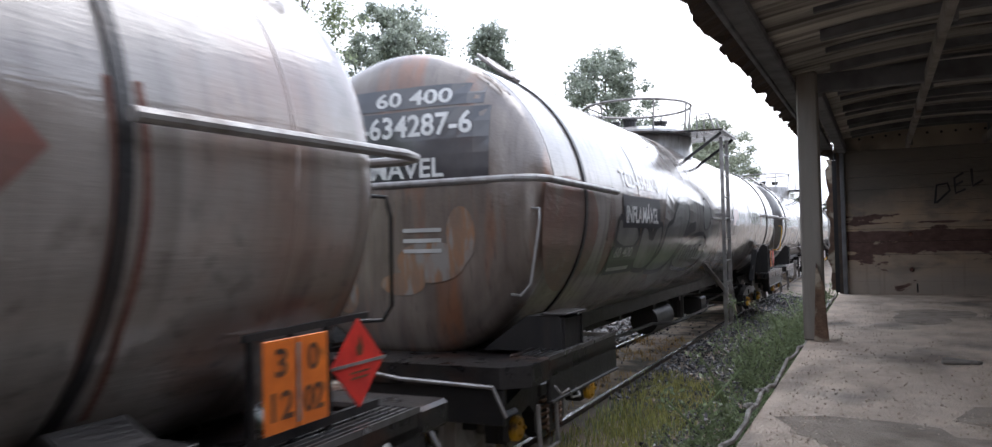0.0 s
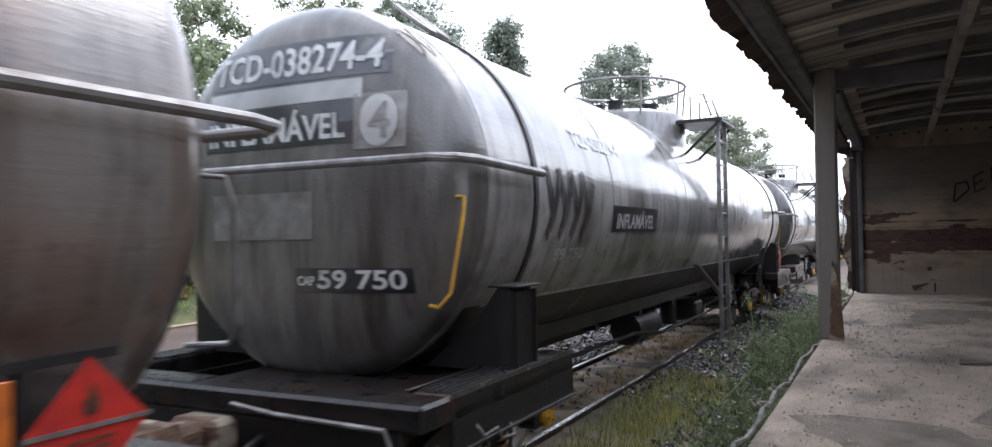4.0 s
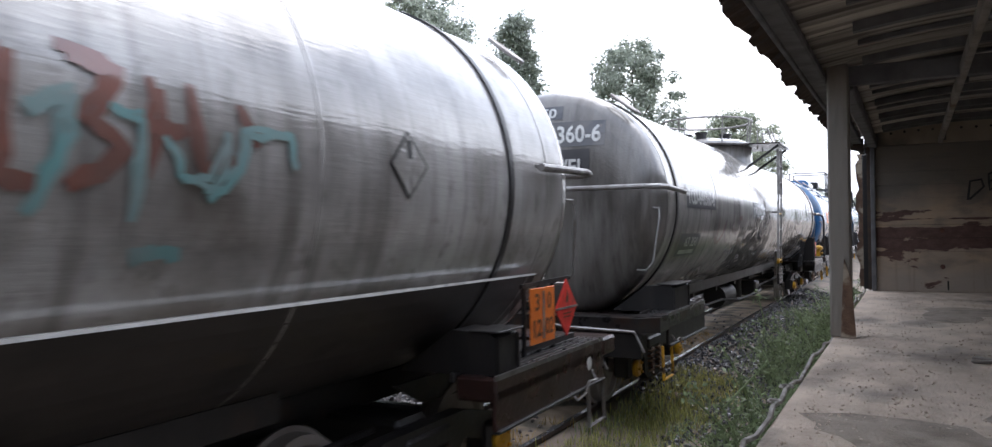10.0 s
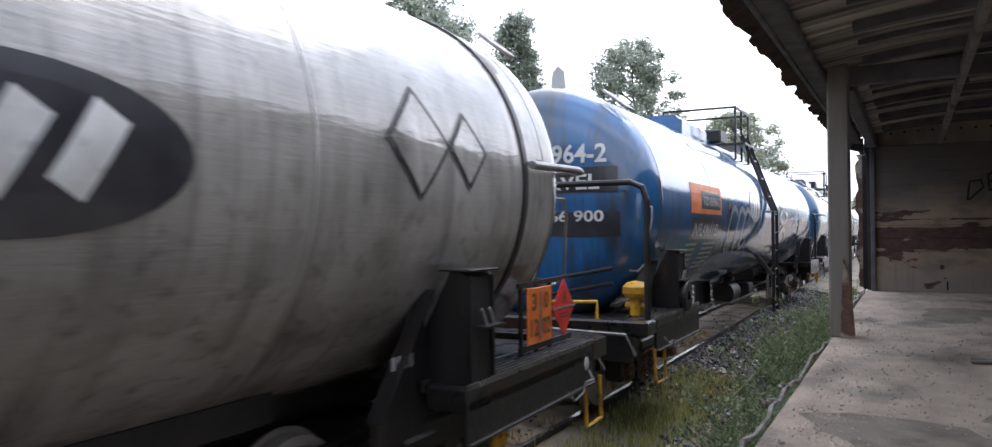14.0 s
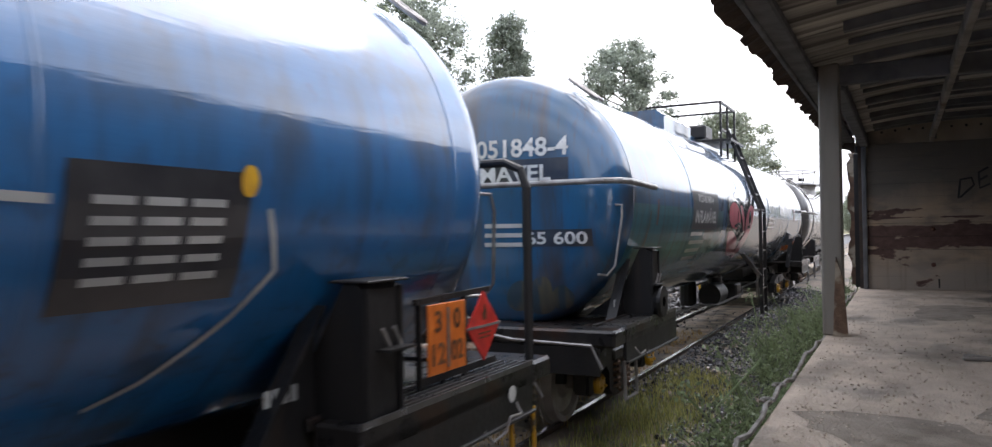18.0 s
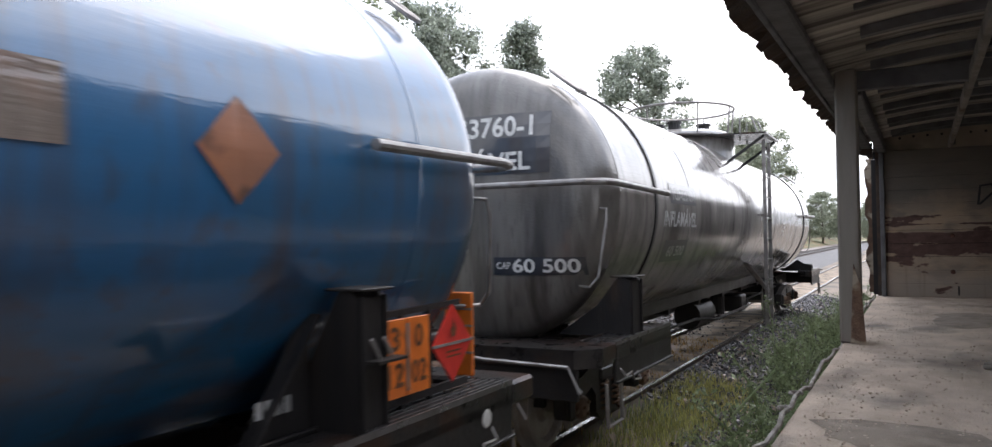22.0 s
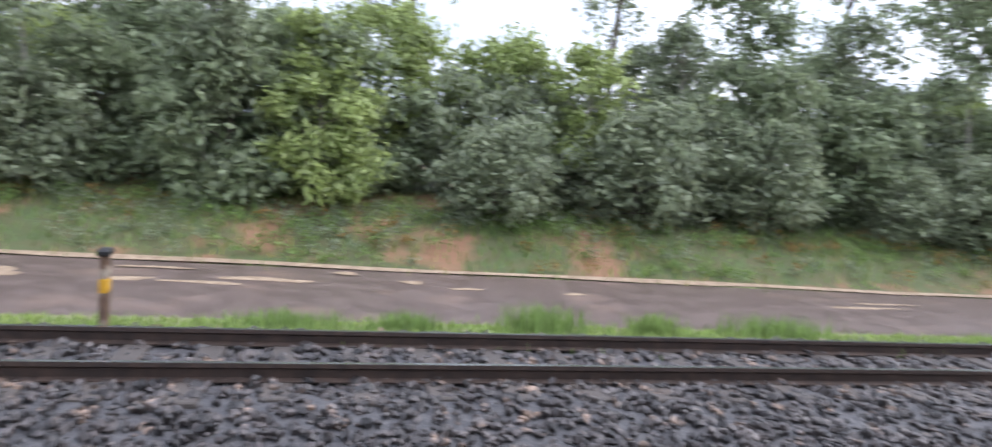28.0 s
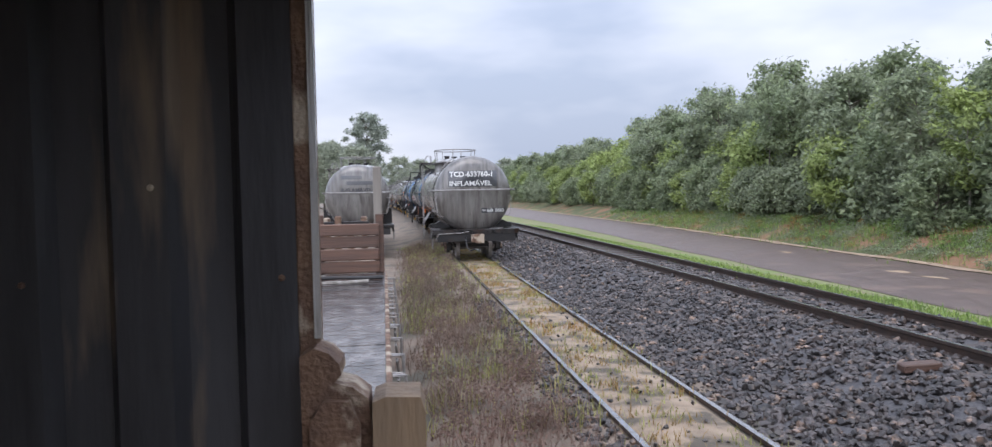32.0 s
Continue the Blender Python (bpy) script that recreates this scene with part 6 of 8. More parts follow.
    for pts in ([(0.0, 0.1), (0.2, 0.25), (0.4, 0.0)], [(0.5, 0.0), (0.6, 0.3), (0.9, 0.1)], [(1.0, 0.1), (1.3, 0.2), (1.6, 0.05)]):
        stroke(w, sp(0.006), [(-2.6 + a, -0.62 + b) for a, b in pts], 0.04, M_BLACK)
    for pts in ([(0, 0.55), (0.1, 0), (0.4, 0.1), (0.45, 0.4), (0.0, 0.6)], [(0.6, 0.5), (0.6, 0.05), (0.85, 0.05), (0.85, 0.5)], [(1.05, 0), (1.05, 0.5), (1.35, 0.45), (1.3, 0.25), (1.05, 0.2)], [(1.8, 0.5), (1.5, 0.45), (1.5, 0.05), (1.8, 0.0)], [(1.5, 0.28), (1.75, 0.28)]):
        stroke(w, sp(0.007), [(0.62 + a * 0.52, -0.16 + b * 0.72) for a, b in pts], 0.085)
    logo_oval(w, 3.9, -0.06, M_PLATE, M_WHITE, 0.62, 0.26)
    for pts in ([(0, 0.6), (0.0, 0), (0.45, 0.15), (0.4, 0.5), (0.0, 0.62)], [(0.65, 0), (0.75, 0.55), (1.0, 0.4), (0.75, 0.25), (1.05, 0.0)], arc(1.4, 0.25, 0.2, 0.25, 0, 360), [(2.1, 0.5), (1.8, 0.4), (2.1, 0.2), (1.8, 0.0)]):
        stroke(w, sp(0.007), [(2.15 + a * 0.65, -0.62 + b * 0.7) for a, b in pts], 0.10)
    for d in (0.0, 0.5):
        diamond(w, sp(0.006), L / 2 - 2.6 + d, 0.15, 0.30 - d * 0.15, M_BLACK)
        diamond(w, sp(0.009), L / 2 - 2.6 + d, 0.15, 0.26 - d * 0.15, M_DUN)
    belly_runs(w, -3.4, -0.15, -0.15, 5)
    belly_runs(w, -0.15, 0.9, -0.95, 6)
    TRAIN.append((w, 52.6, L))
    # bright blue wagon
    L = 16.2
    w = tank_wagon(L, M_BLUE, "glossy blue tank wagon with a black frame rail on its end", blue=1, yellow=False, rail_paint=M_BLACK, wheel_end=-1, rx=0.2, step=M_YELLOW, cols=((1.22, 1.50), None), tops=(1.60, 1.60))
    h, hu = head_put(L, -1, 0.006), head_put(L, -1, 0.012)
    word(w, hu, "TCD-051964-2", -0.80, 0.39, 0.20, 1.59)
    plate(w, h, -0.82, 0.09, 1.72, 0.26)
    word(w, hu, "INFLAMÁVEL", -0.78, 0.12, 0.20, 1.50)
    plate(w, h, -0.40, -0.36, 1.32, 0.25)
    word(w, hu, "CAP. 66 900", -0.34, -0.21, 0.12, 1.10)
    plate(w, sp(), -5.85, -0.10, 1.70, 0.36, M_ORANGE, "sign_panel", "orange painted panel")
    plate(w, sp(0.009), -5.35, -0.04, 1.1, 0.22)
    word(w, sp(0.013), "TCD-051964-2", -5.27, 0.0, 0.12, 0.95)
    plate(w, sp(), -5.75, -0.42, 1.70, 0.28)
    word(w, sp(0.010), "INFLAMÁVEL", -5.65, -0.38, 0.20, 1.4, M_WHITE, 0.2)
    for i in range(6):
        for j in range(2):
            plate(w, sp(0.008), -5.8 + j * 0.9, -0.50 - i * 0.07, 0.55 + 0.15 * ((i * 3 + j) % 3), 0.035, M_OLDWHITE, "stencil_bar")
    oval(w, sp(0.007), -1.4, 0.08, 0.50, 0.26, M_WHITE, "logo_oval", "white round painted emblem with dark bars")
    for d in (-0.25, -0.02, 0.2):
        stroke(w, sp(0.010), [(-1.45 + d, -0.06), (-1.35 + d, 0.20)], 0.07, M_PLATE, "logo_bar")
    for cx in (-3.2, -2.6, -2.1):
        stroke(w, sp(0.006), arc(cx, -0.3, 0.32, 0.32, 40, 320), 0.09, M_OLDWHITE)
    for cx, cy in ((2.12, -0.04), (2.28, -0.56)):
        stroke(w, sp(0.006), arc(cx, cy, 0.50, 0.12 if cy > -0.2 else 0.25, 0, 360, 24), 0.10, M_OLDWHITE)
        stroke(w, sp(0.008), arc(cx, cy, 0.60, 0.18 if cy > -0.2 else 0.32, 0, 360, 24), 0.04, M_SPRAY)
    for pts, wd in (([(3.81, -0.95), (3.66, -0.74), (3.56, -0.55), (3.58, -0.36), (3.74, -0.21), (3.94, -0.14), (4.10, -0.11), (4.28, -0.15), (4.46, -0.18), (4.74, -0.19)], 0.03),
                    ([(5.63, -0.20), (5.72, -0.45), (5.56, -0.64), (5.27, -0.90), (5.09, -1.0)], 0.028), ([(4.24, -0.71), (4.04, -0.83), (3.82, -0.96)], 0.022), ([(4.24, -0.71), (4.41, -0.83), (4.69, -0.95)], 0.02),
                    ([(3.44, -0.54), (3.59, -0.60), (3.46, -0.66), (3.65, -0.71), (3.49, -0.77), (3.70, -0.78)], 0.018), ([(4.02, -0.36), (4.12, -0.33), (4.18, -0.27)], 0.03)):
        stroke(w, sp(0.006), pts, wd, M_OLDWHITE)
    quad(w, sp(0.005), [(3.84, -0.03), (4.44, -0.01), (4.44, 0.04), (3.82, 0.02)], M_OLDWHITE, "paint_smear")
    plate(w, sp(0.008), 4.78, -0.55, 0.74, 0.48)
    for i in range(5):
        for j in range(3):
            plate(w, sp(0.011), 4.87 + j * 0.19, -0.20 - i * 0.065, 0.15, 0.028, M_OLDWHITE, "stencil_bar")
    oval(w, sp(0.012), 5.51, -0.10, 0.045, 0.06, M_YELLOW)
    y = Geo()
    y.cyl((1.15, -L / 2 + 0.45, 1.00), (1.15, -L / 2 + 0.45, 1.20), 0.06, 12)
    y.lathe([(1.18, 0), (1.18, 0.10), (1.22, 0.13), (1.28, 0.13), (1.32, 0.09), (1.34, 0.0)], 14, (1.15, -L / 2 + 0.45, 0), "z")
    y.cyl((1.05, -L / 2 + 0.45, 1.10), (1.28, -L / 2 + 0.45, 1.10), 0.04, 10)
    part("valve", y, M_YELLOW, w, "yellow valve body")
    for z in (1.25, 1.40):
        part("hose_pipe", Geo().tube([(-1.1, -L / 2 + 0.5, z), (0.2, -L / 2 + 0.45, z - 0.08), (0.9, -L / 2 + 0.5, z + 0.05)], 0.02, 7), M_BLACK, w)
    part("end_rail", Geo().tube([(0.3, -L / 2 + 0.05, 1.0), (0.3, -L / 2 + 0.05, 1.14), (0.9, -L / 2 + 0.05, 1.16), (0.9, -L / 2 + 0.05, 1.0)], 0.018, 6), M_YELLOW, w, "small yellow end rail")
    lug = Geo()
    lug.prism([(-0.1, 3.35), (0.1, 3.35), (0.07, 3.62), (0.0, 3.68), (-0.07, 3.62)], "y", -L / 2 + 1.3, -L / 2 + 1.33)
    part("lifting_lug", lug, M_OLDWHITE, w)
    TRAIN.append((w, 70.6, L))
    # faded blue wagon
    L = 16.45
    w = tank_wagon(L, M_BLUE2, "faded blue tank wagon with pink and black graffiti", blue=2, yellow=True, wheel_end=-1, rail_paint=M_BARS, hr=1.5, plac_y=1.18, rx=0.45, cols=((1.22, 1.50), (1.46, 1.66)), tops=(1.64, 1.60))
    h, hu = head_put(L, -1, 0.006), head_put(L, -1, 0.012)
    word(w, hu, "TCD-051848-4", -0.80, 0.41, 0.18, 1.55)
    plate(w, h, -0.86, 0.15, 1.61, 0.24)
    word(w, hu, "INFLAMÁVEL", -0.82, 0.18, 0.19, 1.40)
    plate(w, h, 0.28, -0.44, 0.68, 0.16)
    word(w, hu, "65 600", 0.32, -0.42, 0.12, 0.60)
    for i, (u0, u1, v0, v1) in enumerate(((0.10, 0.34, -1.06, -0.76), (0.32, 0.56, -1.09, -0.72), (0.52, 0.74, -1.04, -0.80))):
        fill(w, head_put(L, -1, 0.004 + 0.001 * i), [(u0, v0 + 0.05), (u0 + 0.08, v0), (u1 - 0.05, v0 + 0.03), (u1, v0 + 0.12), (u1 - 0.02, v1 - 0.05), (u1 - 0.09, v1), (u0 + 0.06, v1 - 0.04), (u0 - 0.01, v1 - 0.14)], M_SCUFF, "dirt_scuff", "ochre dirt rubbed onto the tank end" if i == 0 else "")
    stroke(w, sp(0.008), [(-6.62, -0.10), (-6.66, -0.45), (-6.72, -0.80)], 0.05, M_SCUFF, "rust_streak")
    stroke(w, sp(0.008), [(-6.35, 0.02), (-6.36, -0.25)], 0.06, M_MAROON, "rust_streak")
    for i in range(3):
        plate(w, hu, -0.12, -0.26 - 0.09 * i, 0.40, 0.04, M_OLDWHITE, "stencil_bar")
    plate(w, sp(0.003), -7.2, -1.25, 4.32, 1.21, M_TEALPAINT, "paint_patch", "dirty teal overpainted panel")
    plate(w, sp(), -4.77, -0.30, 1.52, 0.48)
    word(w, sp(0.010), "TCD-051848-4", -4.5, 0.04, 0.10, 0.9)
    word(w, sp(0.010), "INFLAMÁVEL", -4.65, -0.22, 0.20, 1.25, M_WHITE, 0.2)
    plate(w, sp(0.007), -4.8, -0.75, 1.05, 0.40, M_TEALPAINT, "paint_patch")
    stencil_lines(w, -4.75, -0.38, 4, 0.9)
    fill(w, sp(0.005), [(-2.60, 0.08), (-2.36, 0.20), (-2.01, 0.23), (-1.74, 0.18), (-1.43, 0.11), (-0.96, 0.17), (-0.46, 0.27), (-0.19, 0.18), (-0.10, -0.13), (-0.31, -0.53),
                        (-0.57, -0.76), (-0.99, -0.85), (-1.76, -0.76), (-2.2, -0.58), (-2.43, -0.38), (-2.56, -0.21)], M_SPRAY, "spray_patch", "black sprayed backing shape")
    fill(w, sp(0.008), [(-2.02, 0.21), (-1.63, 0.31), (-1.22, 0.31), (-1.07, 0.19), (-1.22, 0.08), (-1.54, 0.18), (-1.91, 0.18)], M_OLDWHITE, "spray_patch", "white sprayed cap")
    pinks = [[(-2.47, -0.07), (-2.34, 0.05), (-1.99, 0.11), (-1.64, 0.0), (-1.49, -0.19), (-1.72, -0.30), (-2.01, -0.28), (-2.32, -0.21)],
             [(-2.32, -0.38), (-1.99, -0.34), (-1.43, -0.48), (-1.12, -0.71), (-1.42, -0.77), (-1.86, -0.68)],
             [(-1.47, 0.07), (-1.30, 0.02), (-1.01, -0.30), (-1.07, -0.34), (-1.40, -0.09)],
             [(-0.97, -0.15), (-0.67, 0.06), (-0.32, 0.08), (-0.27, -0.13), (-0.50, -0.42), (-0.80, -0.45)],
             [(-0.94, -0.42), (-0.50, -0.42), (-0.77, -0.74), (-1.10, -0.81)]]
    for pts in pinks:
        fill(w, sp(0.009), pts, M_PINK, "spray_patch", "pink sprayed shape")
    oval(w, sp(0.012), -0.62, -0.10, 0.10, 0.11, M_SPRAY, "spray_patch")
    for pts in ([(-1.75, -0.02), (-1.72, -0.20), (-1.60, -0.36)], [(-1.95, -0.26), (-1.60, -0.22), (-1.40, -0.28)], [(-1.62, -0.40), (-1.45, -0.34), (-1.30, -0.44)], [(-0.75, -0.28), (-0.52, -0.26)]):
        stroke(w, sp(0.012), pts, 0.05)
    k = 1.72
    for d in (0.0, 0.26, 0.52):
        plate(w, sp(0.008), k + d, 0.0, 0.20, 0.30, M_WHITE, "logo_block", "plain white painted block")
    for d in (0.14, 0.52):
        stroke(w, sp(0.008), [(k + d, -0.06), (k + d * 1.7 - 0.24, -0.32)], 0.05, M_WHITE, "logo_bar")
    for z in (-0.10, -0.19, -0.28):
        stroke(w, sp(0.008), [(k - 0.02 + z * 0.3, z), (k + 0.70 - z * 0.3, z)], 0.035, M_WHITE, "logo_bar")
    for d in (0.0, 0.6, 1.2):
        stroke(w, sp(0.006), [(3.3 + d, -0.65), (3.5 + d, -0.25), (3.7 + d, -0.5)], 0.05, M_OLDWHITE)
    plate(w, sp(0.006), 3.34, -0.02, 2.0, 0.24, M_ENDRUST, "paint_patch", "dark worn paint patch")
    diamond(w, sp(0.008), 6.0, 0.03, 0.20, M_PRIMER, "faded orange sticker")
    post = part("end_placard", Geo().box(1.0, L / 2 - 0.22, 1.25, 0.19, 0.03, 0.50, b=0.006), M_ORANGE, w, "rust-streaked orange end placard")
    for z in (1.14, 1.30, 1.40):
        part("placard_clasp", Geo().box(1.0, L / 2 - 0.237, z, 0.20, 0.006, 0.012), M_BARS, post)
    TRAIN.append((w, 88.1, L))
    # last wagon
    L = 15.7
    w = tank_wagon(L, M_GREY, "dark grey last tank wagon with white stencilled marks", wheel_end=-1, yellow=False, rounded=True, hr=2.2, band=2.05, rx=0.0, plac=False, cols=((0.95, 1.25), (1.50, 1.80)), tops=(1.48, 1.14))
    for e in (-1, 1):
        h, hu = head_put(L, e, 0.006), head_put(L, e, 0.012)
        plate(w, h, -0.82, 0.25, 1.59, 0.52)
        word(w, hu, "TCD-633760-1", -0.78, 0.57, 0.18, 1.40)
        word(w, hu, "INFLAMÁVEL", -0.78, 0.28, 0.20, 1.38)
        plate(w, h, 0.24, -0.61, 0.80, 0.15)
        word(w, hu, "CAP", 0.27, -0.56, 0.06, 0.13)
        word(w, hu, "60 500", 0.42, -0.59, 0.12, 0.58)
    plate(w, sp(), -5.3, 0.04, 1.05, 0.21)
    word(w, sp(0.010), "TCD-633760-1", -5.24, 0.075, 0.13, 0.95, M_OLDWHITE)
    word(w, sp(0.008), "INFLAMÁVEL", -5.51, -0.20, 0.20, 1.3)
    plate(w, sp(), -5.35, -0.58, 0.9, 0.24)
    word(w, sp(0.010), "60 500", -5.2, -0.52, 0.12, 0.65, M_OLDWHITE)
    fill(w, sp(0.007), [(1.02, -0.50), (1.08, -0.36), (1.14, -0.22), (1.26, -0.24), (1.38, -0.28), (1.36, -0.42), (1.32, -0.50)], M_BARS, "poster", "torn white and red sticker")
    fill(w, sp(0.010), [(1.04, -0.50), (1.08, -0.42), (1.20, -0.38), (1.36, -0.40), (1.33, -0.50)], M_SMEAR, "poster_band")
    for i in range(4):
        plate(w, sp(0.008), 2.5 + 0.12 * (i % 2), -0.10 - i * 0.07, 0.25 - 0.04 * i, 0.035, M_OLDWHITE, "paint_chip")
    TRAIN.append((w, 105.55, L))
    # wagons ahead, seen only from far behind
    for mt, s0, lb in ((M_BLUE, -29.1, "blue tank wagon far ahead in the train"), (M_GREY, -46.0, "grey tank wagon far ahead in the train"), (M_PALE, -62.8, "silver tank wagon far ahead in the train")):
        w = tank_wagon(15.7, mt, lb, plac=False)
        TRAIN.append((w, s0, 15.7))


build_train()

# ---- the open goods van that the camera stands in ----
FZ = 0.962
VAN = pose(0, 0, 0, 0, 0, -0.55)


def goods_van():
    v = thing("goods_van", "derelict open-sided goods van with a dirt-caked floor and rusted roof", "goods van", m=VAN)
    xe, xr, y0, y1 = -0.56, 2.26, -2.75, 11.9
    f = Geo()
    f.box((xe + xr) / 2, (y0 + y1) / 2, FZ - 0.05, xr - xe, y1 - y0, 0.10, b=0.012)
    part("floor", f, M_CONC, v, "floor caked with dry pale dirt")
    # side sill and underframe
    s = Geo()
    s.box(xe + 0.03, (y0 + y1) / 2, FZ - 0.22, 0.07, y1 - y0, 0.24, b=0.01)
    s.box(xr - 0.03, (y0 + y1) / 2, FZ - 0.22, 0.07, y1 - y0, 0.24, b=0.01)
    s.box(0.85, (y0 + y1) / 2, FZ - 0.28, 0.4, y1 - y0 - 0.2, 0.36)
    part("side_sill", s, M_RUSTPLATE, v)
    # front post with an angled foot brace
    p = Geo()
    p.box(xe + 0.06, 6.75, (FZ + 3.12) / 2, 0.16, 0.16, 3.12 - FZ, b=0.014)
    post = part("post", p, M_OLDWOOD, v, "weathered grey side post")
    q = Geo()
    q.prism([(xe + 0.06, FZ + 0.005), (xe + 0.17, FZ + 0.005), (xe + 0.14, FZ + 0.45), (xe + 0.09, FZ + 0.62)], "y", 6.62, 6.67)
    part("post_brace", q, M_RUSTPLATE, post)
    # end wall: lower flaking planks, darker grey top
    n = 11
    hh = (2.95 - FZ) / n
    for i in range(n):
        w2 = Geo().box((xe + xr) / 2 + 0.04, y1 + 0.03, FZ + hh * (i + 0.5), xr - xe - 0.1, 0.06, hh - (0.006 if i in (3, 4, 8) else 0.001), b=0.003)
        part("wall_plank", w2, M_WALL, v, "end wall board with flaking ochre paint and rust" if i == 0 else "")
    for u, z in ((0.92, 1.30), (0.92, 1.78), (2.05, 1.30), (2.05, 1.78)):
        part("wall_bolt", Geo().lathe([(-0.02, 0.0), (-0.016, 0.02), (0.0, 0.03)], 10, (xe + u, y1, z), "y"), M_MAROON, v)
    part("wall_slot", Geo().box(xe + 0.98, y1 - 0.004, FZ + 0.09, 0.02, 0.012, 0.12), M_BLACK, v)
    part("end_sheet", Geo().box((xe + xr) / 2 + 0.02, y1 + 0.09, (FZ + 3.0) / 2, xr - xe, 0.03, 3.0 - FZ), M_ROOFRUST, v)
    for y in (0.48, 3.42):
        part("side_post", Geo().box(xr - 0.06, y, (FZ + 2.97) / 2, 0.14, 0.14, 2.97 - FZ, b=0.014), M_OLDWOOD, v, "weathered door post of the far side" if y < 1 else "")
    def roof_z(x):
        return 3.24 - 0.10 * ((x - 0.85) / 1.23) ** 2

    def rivet_z(x):
        return 3.14 - 0.13 * abs((x - 0.85) / 1.41) ** 6
    top = [(xe + (xr - xe) * i / 16, roof_z(xe + (xr - xe) * i / 16) - 0.003) for i in range(17)]
    h = Geo()
    h.prism([(xe, 2.955)] + top + [(xr, 2.955)], "y", y1 - 0.01, y1 + 0.07)
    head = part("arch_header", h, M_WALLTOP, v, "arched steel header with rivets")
    part("eave_return", Geo().prism([(xe - 0.30, 3.04), (xe - 0.30, 2.96), (xe - 0.01, 2.88), (xe - 0.01, 3.08)], "y", y1 + 0.0, y1 + 0.06), M_ROOFRUST, head)
    r = Geo()
    for i in range(2, 17):
        x = xe + (xr - xe) * i / 17
        z = rivet_z(x)
        r.lathe([(-0.012, 0.0), (-0.010, 0.012), (0.0, 0.018)], 8, (x, y1 - 0.012, z), "y")
    tagged(part("rivets", r, M_BLACK, head), kind="stuff")
    j = Geo()
    j.box(xe + 0.10, y1 - 0.02, (FZ + 3.0) / 2, 0.06, 0.10, 3.0 - FZ, b=0.008)
    part("corner_post", j, M_ROOFB, v)
    k = Geo()
    k.box(xe - 0.02, y1 + 0.55, (FZ + 2.92) / 2 - 0.02, 0.07, 0.16, 2.9 - FZ, b=0.008)
    part("door_edge", k, M_BLACK, v, "dark ragged door edge beyond the end wall")
    rnd = random.Random(4)
    edge = [(xe - 0.05, FZ + 0.02)]
    for i in range(27):
        edge.append((xe - 0.10 - rnd.uniform(0, 0.06), FZ + 0.02 + i * 0.074))
    edge.append((xe - 0.05, FZ + 0.02 + 26 * 0.074))
    part("torn_sheet", Geo().prism(edge, "y", y1 + 0.57, y1 + 0.59), M_RUSTPLATE, v)
    d = lambda u, w_: (xe + u, y1 - 0.012, w_)
    for pts in ([(0, 0), (0.03, 0.26), (0.17, 0.22), (0.2, 0.1), (0.02, 0.0)], [(0.38, 0.27), (0.26, 0.25), (0.27, 0.02), (0.4, 0.02)], [(0.27, 0.14), (0.37, 0.15)], [(0.48, 0.28), (0.49, 0.02), (0.62, 0.04)]):
        stroke(v, d, [(1.22 + a * 0.9, 2.18 + b * 0.9 + 0.4 * a) for a, b in pts], 0.028)
    # far side: closed ahead, an open doorway beside the camera
    for i in range(9):
        part("side_plank", Geo().box(xr - 0.02, (3.5 + y1) / 2, FZ + 0.115 + i * 0.225, 0.05, y1 - 3.5 - 0.02, 0.219, b=0.006), M_WALLTOP, v)
        part("side_plank", Geo().box(xr - 0.02, (y0 + 0.4) / 2, FZ + 0.115 + i * 0.225, 0.05, 0.4 - y0 - 0.02, 0.219, b=0.006), M_WALLTOP, v)
    # roof: boards on bent ribs, purlins, wall plates, rusted sheet above
    xs = [-0.78 + 3.26 * i / 14 for i in range(15)]
    bd = []
    nb = 44
    dy = (y1 + 0.1 - y0) / nb
    for i in range(nb):
        g = Geo()
        ya, yb = y0 + i * dy, y0 + (i + 1) * dy - 0.012
        lift = random.uniform(-0.006, 0.006)
        prof = [(x, roof_z(x) + lift) for x in xs] + [(x, roof_z(x) + 0.022 + lift) for x in reversed(xs)]
        g.prism(prof, "y", ya, yb)
        part("roof_board", g, M_ROOFW, v, "dusty board of the van's roof" if i == 0 else "")
    for y in np.arange(y0 + 0.35, y1, 1.13):
        g = Geo()
        g.prism([(x, roof_z(x) - 0.065) for x in xs[2:-2]] + [(x, roof_z(x) - 0.002) for x in reversed(xs[2:-2])], "y", y - 0.035, y + 0.035)
        part("roof_rib", g, M_ROOFB, v)
        g = Geo()
        g.prism([(x, roof_z(x) - 0.035) for x in xs[2:-2]] + [(x, roof_z(x) - 0.001) for x in reversed(xs[2:-2])], "y", y + 0.52, y + 0.56)
        part("roof_batten", g, M_ROOFB, v)
    for x in (0.36, 1.24):
        part("purlin", Geo().box(x, (y0 + y1) / 2, 2.99, 0.05, y1 - y0 - 0.1, 0.10, b=0.008), M_OLDWOOD, v, "grey lengthwise roof bar")
        for y in np.arange(y0 + 0.9, y1, 2.26):
            part("hanger", Geo().box(x + 0.045, y, 3.08, 0.03, 0.06, 0.22), M_ROOFB, v)
    for y in (2.2, 6.75):
        part("tie_beam", Geo().box((xe + xr) / 2 + 0.02, y, 3.025, xr - xe - 0.10, 0.07, 0.15, b=0.008), M_ROOFB, v, "cross beam under the roof")
